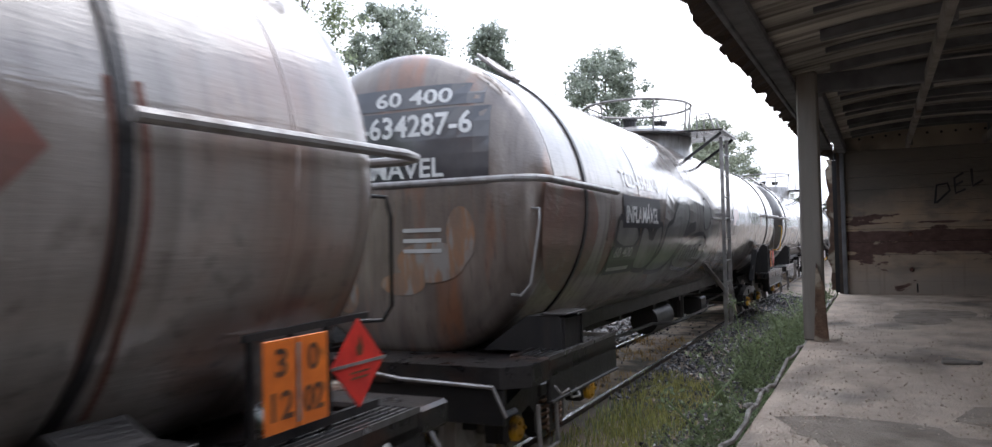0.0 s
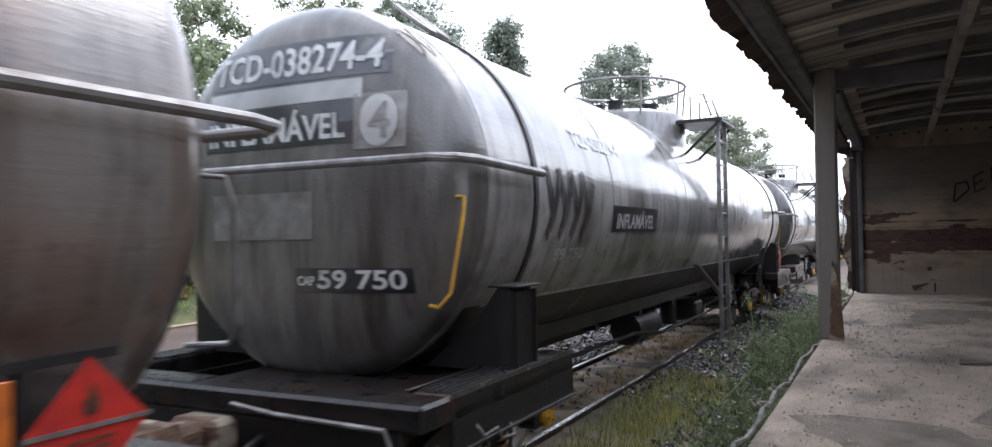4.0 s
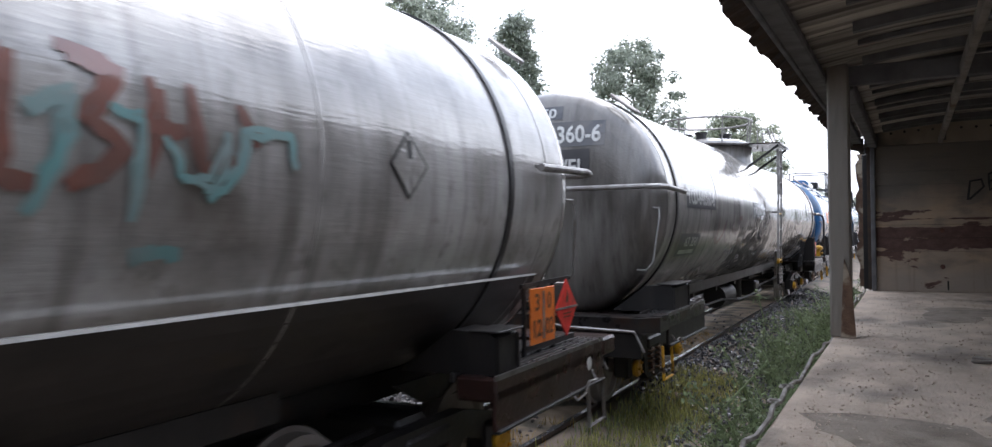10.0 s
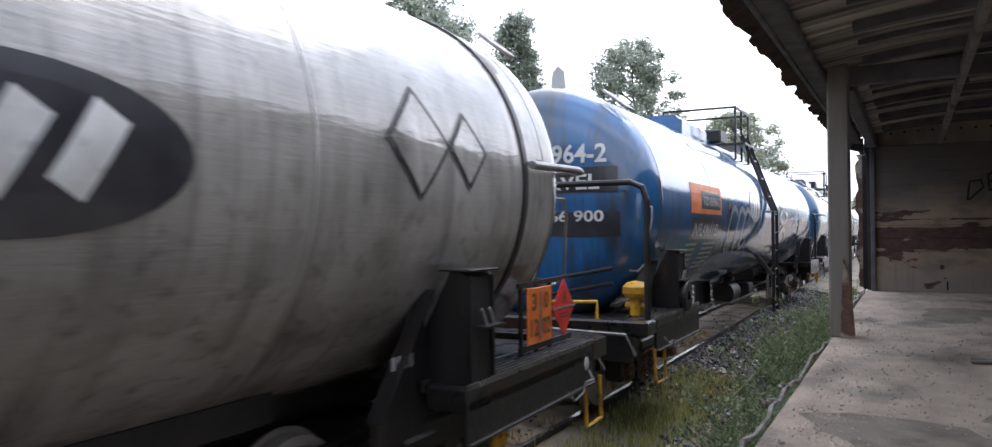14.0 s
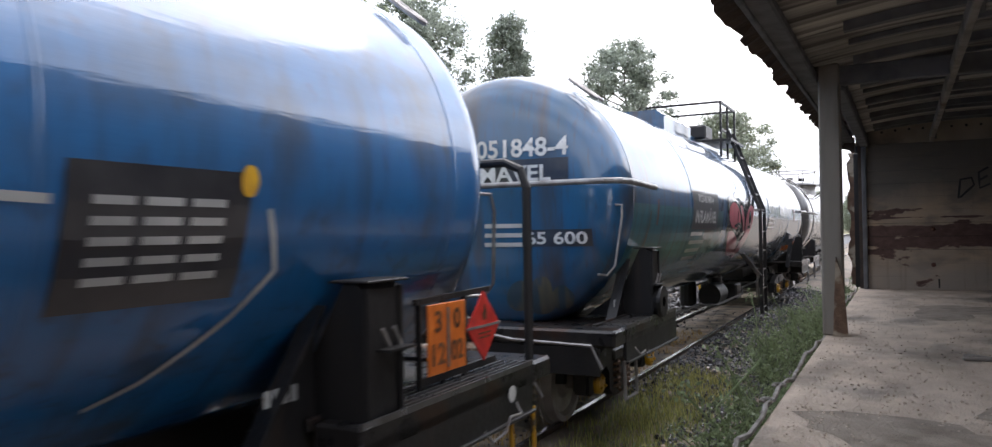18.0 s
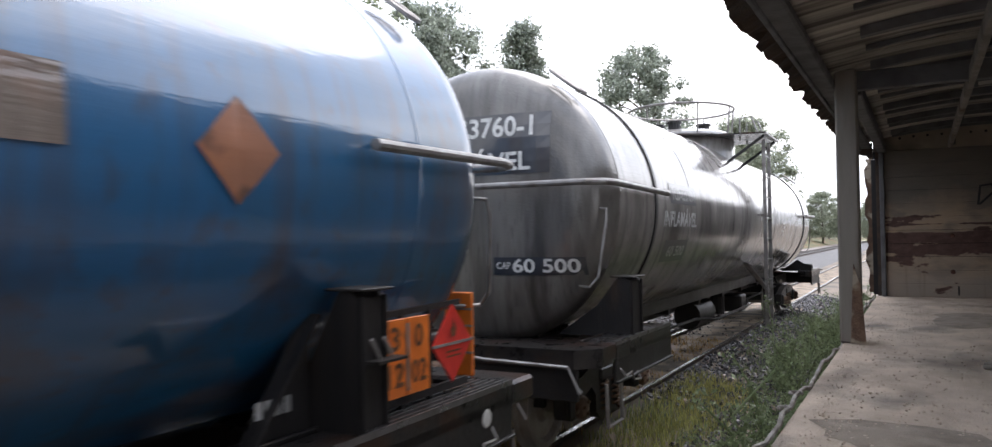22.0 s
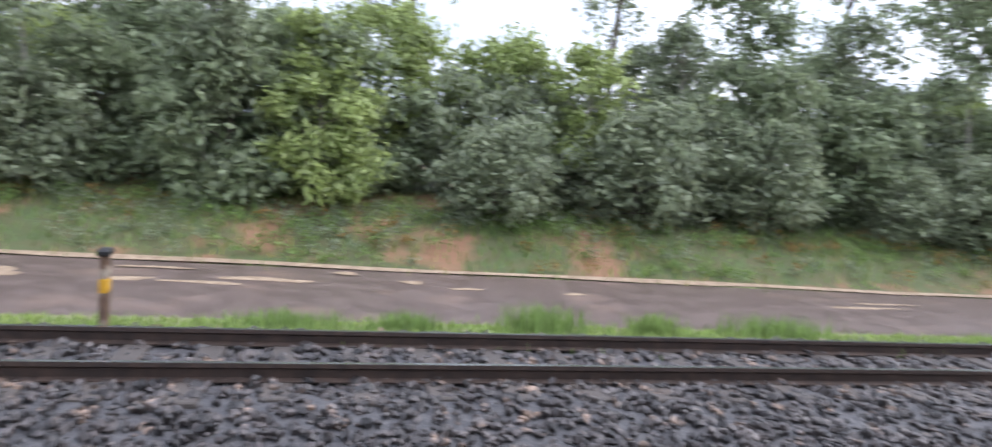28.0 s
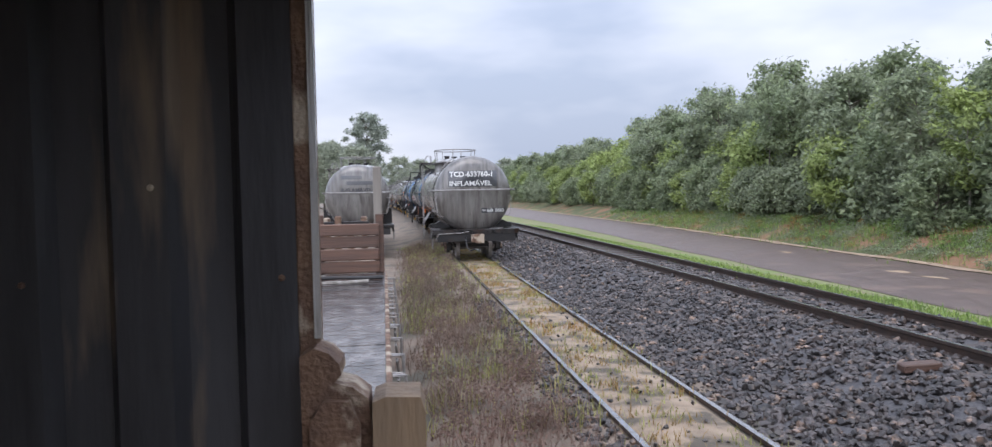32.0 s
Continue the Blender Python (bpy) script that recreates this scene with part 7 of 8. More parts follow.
    for x in (xe - 0.10, xr + 0.10):
        part("wall_plate", Geo().box(x, (y0 + y1) / 2, 3.03, 0.15, y1 - y0 - 0.06, 0.07, b=0.012), M_ROOFB, v, "grey board under the eave")
        part("eave_angle", Geo().box(x - 0.06 if x < 0 else x + 0.06, (y0 + y1) / 2, 2.985, 0.03, y1 - y0 - 0.06, 0.03, b=0.006), M_ROOFB, v)
    for x in (xe + 0.11, xr - 0.11):
        part("inner_plate", Geo().box(x, (6.84 + y1) / 2, 2.99, 0.11, y1 - 6.84 - 0.02, 0.12, b=0.012), M_ROOFB, v)
    # ragged rusted sheet over the boards
    rnd = random.Random(8)
    V, F = [], []
    ns = 150
    cols = [-0.80 + 3.30 * i / 20 for i in range(21)]
    for i in range(ns + 1):
        y = y0 - 0.1 + (y1 + 0.25 - y0) * i / ns
        cut = 0.045 * noise.noise((y * 2.3, 0, 7)) + 0.03 * noise.noise((y * 7.0, 2, 1)) + (0.04 if rnd.random() < 0.12 else 0)
        V.append((-0.90 + cut, y, roof_z(-0.86) - 0.015 + 0.015 * math.sin(y * 40)))
        for x in cols:
            V.append((x, y, roof_z(x) + 0.03 + 0.008 * math.sin(y * 40)))
    k = len(cols) + 1
    for i in range(ns):
        for j in range(k - 1):
            if j == 0 and rnd.random() < 0.03:
                continue
            a = i * k + j
            F.append((a, a + 1, a + k + 1, a + k))
    g = Geo()
    g.v, g.f = V, F
    part("roof_sheet", g, M_ROOFRUST, v, "ragged rusted roof sheet with a torn eave")
    # end wall behind: upright corrugated steel and the corner of the frame
    x = xe + 0.15
    i = 0
    while x < xr - 0.05:
        rib = [(x, y0 + 0.06), (x + 0.17, y0 + 0.06), (x + 0.21, y0), (x + 0.36, y0), (x + 0.40, y0 + 0.06)]
        part("corrugated_rib", Geo().prism(rib + [(p, q - 0.012) for p, q in reversed(rib)], "z", FZ, 3.2), M_INNER, v, "dark upright fold of the steel end wall" if i == 0 else "")
        part("rib_bolt", Geo().lathe([(0.075, 0.0), (0.072, 0.008), (0.06, 0.012)], 8, (x + 0.05, y0, 1.9 + 0.3 * (i % 2)), "y"), M_RUSTPLATE, v)
        x += 0.40
        i += 1
    g = Geo()
    g.box(xe + 0.12, y0 + 0.01, (FZ + 3.2) / 2, 0.07, 0.11, 3.2 - FZ, b=0.01)
    post = part("end_post", g, M_RUSTPLATE, v, "rusted corner post with a pale edge")
    part("edge_strip", Geo().box(xe + 0.088, y0 + 0.068, (1.70 + 3.2) / 2, 0.022, 0.014, 1.5), M_PALE, post, "thin pale edge strip")
    g = Geo()
    g.prism([(xe + 0.13, 1.10), (xe + 0.135, 1.66), (xe + 0.09, 1.685), (xe + 0.045, 1.668), (xe + 0.012, 1.632), (xe + 0.008, 1.598), (xe + 0.03, 1.575), (xe - 0.03, 1.556), (xe - 0.075, 1.52), (xe - 0.085, 1.42), (xe - 0.08, 1.10)], "y", y0 + 0.0, y0 + 0.17)
    g.prism([(xe + 0.10, 1.13), (xe + 0.105, 1.46), (xe + 0.06, 1.525), (xe - 0.02, 1.52), (xe - 0.05, 1.44), (xe - 0.05, 1.13)], "y", y0 + 0.16, y0 + 0.205)
    part("hinge_lug", g, M_RUSTPLATE, v, "rusted hinge lug with peeling paint")
    g = Geo()
    g.prism([(xe - 0.088, 1.08), (xe - 0.09, 1.52), (xe - 0.13, 1.535), (xe - 0.24, 1.53), (xe - 0.255, 1.48), (xe - 0.25, 1.08)], "y", y0 + 0.02, y0 + 0.22)
    part("timber_block", g, M_SPLIT, v, "split timber block on the van's corner")
    # cable along the floor's edge
    rnd = random.Random(5)
    pts = [(xe - 0.02 + rnd.uniform(-0.015, 0.015), y, FZ + 0.005 + rnd.uniform(-0.03, 0.02)) for y in np.arange(0.3, 11.8, 0.22)]
    part("cable", Geo().tube(pts, 0.012, 6), M_CABLE, v, "loose pale cable along the floor edge")
    for y in (3.9, 4.3):
        part("cable_clip", Geo().tube([(xe - 0.03 + 0.03 * math.cos(a), y + 0.04 * math.sin(a), FZ + 0.03) for a in np.linspace(0, 4.5, 9)], 0.008, 6), M_CABLE, v)
    for y in (0.0, 9.2):
        for yy in (y - 0.8, y + 0.8):
            part("wheelset", Geo().cyl((0.32, yy, 0.385 - 0.0), (1.38, yy, 0.385), 0.07, 10).lathe([(0.30, 0), (0.30, 0.38), (0.40, 0.38), (0.40, 0)], 28, (0, yy, 0.385), "x").lathe([(1.30, 0), (1.30, 0.38), (1.40, 0.38), (1.40, 0)], 28, (0, yy, 0.385), "x"), M_WHEEL, v)
        part("bogie_frame", Geo().box(0.15, y, 0.45, 0.1, 2.1, 0.25, b=0.02).box(1.55, y, 0.45, 0.1, 2.1, 0.25, b=0.02).box(0.85, y, 0.5, 1.5, 0.3, 0.2), M_BLACK, v)


goods_van()


def covered_van():
    """The closed van coupled ahead."""
    ya, yb = 12.52, 25.6
    v = thing("covered_van", "dark rusted closed goods van coupled ahead", "goods van", m=VAN)
    xa, xb, zt = -0.60, 2.30, 3.02
    part("body", Geo().box((xa + xb) / 2, (ya + yb) / 2, (FZ + zt) / 2, xb - xa - 0.12, yb - ya - 0.1, zt - FZ), M_ROOFRUST, v)
    for x in (xa + 0.03, xb - 0.03):
        y = ya + 0.1
        while y < yb - 0.2:
            part("side_rib", Geo().box(x, y + 0.05, (FZ + zt) / 2, 0.06, 0.10, zt - FZ, b=0.01), M_INNER, v)
            y += 0.42
    for y in (ya + 0.02, yb - 0.02):
        for k in range(6):
            part("end_rib", Geo().box(xa + 0.25 + k * 0.48, y, (FZ + zt) / 2, 0.10, 0.07, zt - FZ, b=0.01), M_INNER, v)
    prof = [(xa - 0.1 + (xb - xa + 0.2) * i / 10, 3.03 + 0.16 * (1 - ((i - 5) / 5) ** 2)) for i in range(11)]
    part("roof", Geo().prism(prof + [(x, z - 0.03) for x, z in reversed(prof)], "y", ya - 0.05, yb + 0.05), M_ROOFRUST, v, "rusted curved van roof", 40)
    part("underframe", Geo().box((xa + xb) / 2, (ya + yb) / 2, FZ - 0.16, xb - xa - 0.2, yb - ya - 0.05, 0.28, b=0.02), M_RUSTPLATE, v)
    for y in (ya + 2.0, yb - 2.0):
        part("bogie_frame", Geo().box(0.10, y, 0.45, 0.1, 2.1, 0.25, b=0.02).box(1.60, y, 0.45, 0.1, 2.1, 0.25, b=0.02).box(0.85, y, 0.55, 1.5, 0.3, 0.3), M_BLACK, v)
        for yy in (y - 0.8, y + 0.8):
            part("wheelset", Geo().cyl((0.32, yy, 0.385), (1.38, yy, 0.385), 0.07, 10).lathe([(0.30, 0), (0.30, 0.38), (0.40, 0.38), (0.40, 0)], 28, (0, yy, 0.385), "x").lathe([(1.30, 0), (1.30, 0.38), (1.40, 0.38), (1.40, 0)], 28, (0, yy, 0.385), "x"), M_WHEEL, v)


covered_van()


def debris():
    rnd = random.Random(3)
    for i, (x, y, l, a) in enumerate(((0.44, 5.80, 0.24, -35), (0.40, 5.72, 0.16, 8))):
        g = Geo().box(0, 0, 0, l, 0.05, 0.02, b=0.006)
        ob = part("wood_scrap", g, M_OLDWOOD, m=VAN @ pose(x, y, FZ + 0.012, 0, 0, a))
        tagged(ob, "small splintered scrap of wood on the dirty floor", "wood scrap", "scraps on the floor")
    n = 900
    rs = np.random.RandomState(6)
    def region(r, k):
        x = r.uniform(-0.5, 1.6, k)
        y = 2.4 + 8.5 * r.uniform(0, 1, k) ** 2.6
        return np.stack([x + 0.0096 * y, y, np.full(k, FZ + 0.003)], 1)
    for i, (x, y, rx, ry) in enumerate(((0.15, 3.55, 0.55, 0.32), (0.95, 4.2, 0.5, 0.4), (-0.2, 2.9, 0.3, 0.4), (0.75, 3.1, 0.5, 0.4), (0.5, 8.9, 0.4, 0.7), (1.3, 6.2, 0.4, 0.5))):
        ob = blob(x, y, FZ + 0.0025, rx, ry, M_GRIME, "dirt_patch", "dark crust of dirt on the van floor", "dirt patch", 50 + i)
        ob["group"] = "dirt patches on the van floor"
    stones("floor_grit", 3800, region, 0.006, "dry dirt crumbs on the van floor", 9, M_CONC)


debris()


# ---- flat wagon coupled behind, and the wagon beyond it ----
def flat_wagon():
    f = thing("flat_wagon", "flat wagon with a wet plank deck and brown board end", "flat wagon", m=pose(0.68, -3.5, 0, 0, 0, 1.9))
    W, L = 2.8, 8.6
    zt = 0.97
    n = 34
    for i in range(n):
        y = -L * (i + 0.5) / n
        part("deck_plank", Geo().box(0, y, zt - 0.03 + random.uniform(-0.004, 0.004), W - 0.08, L / n - 0.008, 0.06, b=0.006), M_WETDECK, f, "wet grey deck plank" if i == 0 else "")
    s = Geo()
    for x in (-W / 2 + 0.03, W / 2 - 0.03):
        s.box(x, -L / 2, zt - 0.14, 0.06, L + 0.3, 0.26, b=0.01)
    s.box(0, -L / 2, zt - 0.3, 0.4, L + 0.6, 0.35)
    part("side_sill", s, M_RUSTPLATE, f)
    for i in range(12):
        y = -0.4 - i * 0.68
        g = Geo()
        g.tube([(-W / 2 - 0.005, y, zt - 0.02), (-W / 2 - 0.09, y, zt - 0.02), (-W / 2 - 0.09, y, zt - 0.16), (-W / 2 - 0.005, y, zt - 0.16)], 0.014, 6)
        g.tube([(-W / 2 - 0.05, y - 0.05, zt - 0.2), (-W / 2 - 0.06, y, zt - 0.3), (-W / 2 - 0.05, y + 0.05, zt - 0.2)], 0.012, 6)
        part("stake_pocket", g, M_BARS, f)
    for i in range(4):
        part("end_board", Geo().box(0.05, -L + 0.05 + 0.02 * (i % 2), zt + 0.10 + i * 0.19, W - 0.12, 0.06, 0.175, b=0.012), M_BROWN, f, "wet brown end board" if i == 0 else "")
    for x in (-W / 2 + 0.10, -0.4, W / 2 - 0.4):
        part("end_stanchion", Geo().box(x, -L - 0.02, zt + 0.45, 0.12, 0.08, 0.9, b=0.01), M_BROWN, f)
    part("stake", Geo().box(-W / 2 + 0.12, -L - 0.12, zt + 0.78, 0.13, 0.13, 1.7, b=0.015), M_OLDWOOD, f, "tall weathered timber stake")
    part("stake", Geo().box(0.35, -L - 1.2, zt + 0.7, 0.10, 0.10, 1.4, b=0.015), M_OLDWOOD, f)
    for y in (-1.5, -7.2):
        for yy in (y - 0.7, y + 0.7):
            part("wheelset", Geo().cyl((-0.53, yy, 0.385), (0.53, yy, 0.385), 0.06, 10).lathe([(-0.58, 0), (-0.58, 0.38), (-0.48, 0.38), (-0.48, 0)], 28, (0, yy, 0.385), "x").lathe([(0.48, 0), (0.48, 0.38), (0.58, 0.38), (0.58, 0)], 28, (0, yy, 0.385), "x"), M_WHEEL, f)
        part("bogie_frame", Geo().box(-0.75, y, 0.45, 0.1, 1.9, 0.25, b=0.02).box(0.75, y, 0.45, 0.1, 1.9, 0.25, b=0.02).box(0, y, 0.5, 1.5, 0.3, 0.2), M_BLACK, f)
    m = pose(0.68, -3.5, 0, 0, 0, 1.9)
    for i, (x, y, l, a, mt) in enumerate(((-0.9, -7.6, 0.9, 78, M_BLACK), (-0.75, -7.0, 0.8, 100, M_CABLE), (-0.3, -7.9, 0.5, 60, M_OLDWOOD))):
        g = Geo().tube([(0, -l / 2, 0), (0.03, -l / 6, 0.012), (-0.02, l / 5, 0.0), (0, l / 2, 0.01)], 0.028, 7)
        ob = part("stick", g, mt, m=m @ pose(x, y, zt + 0.03, 0, 0, a))
        tagged(ob, "loose stick lying on the wet deck", "stick", "sticks on the deck")


flat_wagon()


def low_wagon():
    """The end of a wagon with rusty lumps and racks between the flat wagon and the standing tank."""
    f = thing("low_wagon", "low rusty wagon loaded with scrap frames", "low wagon", m=pose(0.98, -12.6, 0, 0, 0, 2.2))
    g = Geo()
    g.box(0, -5.5, 0.85, 2.5, 10.0, 0.25, b=0.02)
    part("underframe", g, M_RUSTPLATE, f)
    rnd = random.Random(12)
    for i in range(9):
        g = Geo()
        x = -1.0 + i * 0.24
        g.box(x, -2.0 - rnd.uniform(0, 1.5), 1.25 + rnd.uniform(0, 0.15), 0.12, 0.25, 0.6 + rnd.uniform(0, 0.3), b=0.02)
        part("rack_post", g, M_RUSTPLATE, f)
    part("rack_rail", Geo().box(0, -2.4, 1.62, 2.2, 0.08, 0.10, b=0.01).box(0, -3.6, 1.50, 2.2, 0.08, 0.10, b=0.01), M_BLACK, f)
    for y in (-2.0, -9.0):
        part("wheelset", Geo().cyl((-0.53, y, 0.385), (0.53, y, 0.385), 0.06, 10).lathe([(-0.58, 0), (-0.58, 0.38), (-0.48, 0.38), (-0.48, 0)], 24, (0, y, 0.385), "x").lathe([(0.48, 0), (0.48, 0.38), (0.58, 0.38), (0.58, 0)], 24, (0, y, 0.385), "x"), M_WHEEL, f)


low_wagon()


def standing_tank():
    L = 15.0
    w = tank_wagon(L, M_PALE, "pale tank wagon standing on the siding behind the flat wagon", yellow=False, plac=False, rx=0.0, group="wagons standing on the siding")
    h, hu = head_put(L, 1, 0.006), head_put(L, 1, 0.012)
    for i in range(2):
        plate(w, hu, -0.6 + 0.2 * (1 - i), 0.45 + 0.22 * i, 1.2 - 0.4 * i, 0.14, M_PLATE, "stencil_bar")
    word(w, hu, "INFLAMÁVEL", -0.62, 0.16, 0.2, 1.2, M_PLATE)
    w.matrix_basis = pose(1.6, -37.8, 0, 0, 0, 3.0)
    return w


STANDING = standing_tank()


def loose_timbers():
    for x, y, a, l in ((-5.98, -4.72, 12, 0.55), (-6.05, -7.6, -8, 0.4)):
        ob = part("sleeper_offcut", Geo().box(0, 0, 0, l, 0.17, 0.09, b=0.012), M_BROWN, m=pose(x, y, ground_z(x, y) + 0.05, 0, 4, a))
        tagged(ob, "wet brown offcut of a timber sleeper on the ballast", "timber offcut", "timber offcuts beside the main line")


loose_timbers()


# ---- stake and sign beside the line ----
def line_marker():
    m = thing("marker_post", "short rusty marker post with a yellow band beside the track", "marker post", m=pose(-8.52, -1.98, 0.1, 0, 1.5, 0))
    g = Geo()
    g.box(0, 0, 0.40, 0.13, 0.07, 0.9, b=0.015)
    part("post", g, M_RUSTPLATE, m)
    part("band", Geo().box(0, 0, 0.56, 0.136, 0.076, 0.14, b=0.008), M_YELLOW, m, "worn yellow band")
    part("cap", Geo().box(0, 0, 0.87, 0.18, 0.12, 0.07, b=0.02), M_BLACK, m)


line_marker()


def horn_sign():
    m = thing("horn_sign", "small black and yellow railway board on a thin grey pole", "sign", m=pose(-10.66, 17.5, 0.05, 0, 0, -58))
    part("pole", Geo().cyl((0, 0, -0.1), (0, 0, 1.9), 0.025, 10), M_BARS, m)
    b = part("board", Geo().box(0.03, 0, 1.83, 0.02, 0.46, 0.46, b=0.006), M_PLATE, m)
    put = lambda u, v: (0.0415, u, v)
    pts, F = patch_grid(-0.19, 0.19, 1.76, 1.90, 2, 2)
    P, LF = letters("BUZINE")
    k = 0.40 / P[:, 0].max()
    paint("lettering", b, [(-0.20 + p[0] * k, 1.77 + p[1] * 0.12) for p in P], LF, M_YELLOW, put)
    for z, hgt in ((1.64, 0.08), (1.95, 0.07)):
        paint("stripe", b, [(-0.21, z), (0.21, z), (0.21, z + hgt), (-0.21, z + hgt)], [(0, 1, 2, 3)], M_YELLOW, put)


horn_sign()

# ---- trees, bushes and grass ----
def leaves(rs, clumps, per, size, flat=0.5):
    """Small bent quads scattered in clumps (x, y, z, radius)."""
    c = np.repeat(np.array(clumps), per, axis=0)
    n = len(c)
    d = rs.normal(0, 0.5, (n, 3))
    d[:, 2] *= 0.75
    p = c[:, :3] + d * c[:, 3:4]
    up = rs.normal(0, 1, (n, 3)) * (1 - flat) + np.array([0, 0, 1.0]) * flat + d * 0.6
    up /= np.linalg.norm(up, axis=1)[:, None]
    a = np.cross(up, rs.normal(0, 1, (n, 3)))
    a /= np.linalg.norm(a, axis=1)[:, None]
    b = np.cross(up, a)
    s = size * rs.uniform(0.6, 1.35, (n, 1))
    V = np.stack([p - a * s, p + b * s * 0.45 - up * s * 0.12, p + a * s, p - b * s * 0.45 - up * s * 0.12], 1)
    F = np.arange(n * 4).reshape(n, 4)
    return V.reshape(-1, 3), F


def crown_mesh(name, V, F, material):
    me = bpy.data.meshes.new(name)
    me.from_pydata(V.tolist(), [], F.tolist())
    me.materials.append(material)
    return me


def tree(name, seed, h, r, trunk_r, base, n_clump, per, leaf, material, label, category, shape="broad", clump=0.55):
    """One tree or bush at the origin: tapered trunk with limbs, crown of leaf clumps between base and h."""
    rs = np.random.RandomState(seed)
    t = thing(name, label, category, "trees along the road")
    g = Geo()
    lean = rs.uniform(-0.25, 0.25, 2)
    def axis(z):
        k = z / h
        return Vector((lean[0] * k * k * 2 + 0.06 * math.sin(k * 7 + seed), lean[1] * k * k * 2 + 0.06 * math.cos(k * 6 + seed), z))
    steps = [axis(h * 0.92 * i / 7) for i in range(8)]
    for i in range(7):
        g.cyl(steps[i] - Vector((0, 0, 0.25 if i == 0 else 0)), steps[i + 1], trunk_r * (1 - i / 8), 8, trunk_r * (1 - (i + 1) / 8), False)
    cl = []
    for i in range(n_clump):
        if shape == "pine":
            z = base + (h - base) * (i + 0.5) / n_clump
            k = 1 - ((z - base) / (h - base)) ** 1.3
            rr = r * (0.25 + 0.75 * k) * rs.uniform(0.35, 1.0)
        elif shape == "top":
            z = base + (h - base) * rs.uniform(0, 1) ** 0.8
            rr = r * math.sqrt(max(0.02, 1 - ((z - base) / (h - base) - 0.45) ** 2 * 2.6)) * rs.uniform(0.2, 1.0)
        else:
            z = base + (h - base) * rs.uniform(0, 1)
            q = (z - base) / (h - base)
            rr = r * (max(0.05, 1 - (2 * q - 0.85) ** 2 * 0.55)) ** 0.5 * rs.uniform(0.45, 1.0)
            if q > 0.85:
                rr *= 0.7
        a = rs.uniform(0, 6.283)
        o = axis(min(z, h * 0.9))
        cl.append((o.x + rr * math.cos(a), o.y + rr * math.sin(a), z, clump * rs.uniform(0.7, 1.3)))
    for c in cl[::max(1, n_clump // (26 if shape == "pine" else 14))]:
        z0 = max(0.2, c[2] - 0.45 * math.hypot(c[0], c[1]) - 0.2)
        o = axis(min(z0, h * 0.85))
        mid = (o + Vector(c[:3])) / 2 + Vector((0, 0, -0.08))
        g.cyl(o, mid, trunk_r * 0.35, 5, trunk_r * 0.22, False)
        g.cyl(mid, Vector(c[:3]), trunk_r * 0.22, 5, trunk_r * 0.06, False)
    part("trunk", g, M_BARK, t, smooth=60)
    V, F = leaves(rs, cl, per, leaf)
    new("crown", crown_mesh("crown", V, F, material)).parent = t
    return t


def plant(src, x, y, k=1.0, turn=0.0, z=None):
    m = pose(x, y, (ground_z(x, y) if z is None else z) - 0.05, 0, 0, turn)
    ob = copy_thing(src, m)
    ob.matrix_basis = m @ Matrix.Diagonal((k, k, k, 1))
    return ob


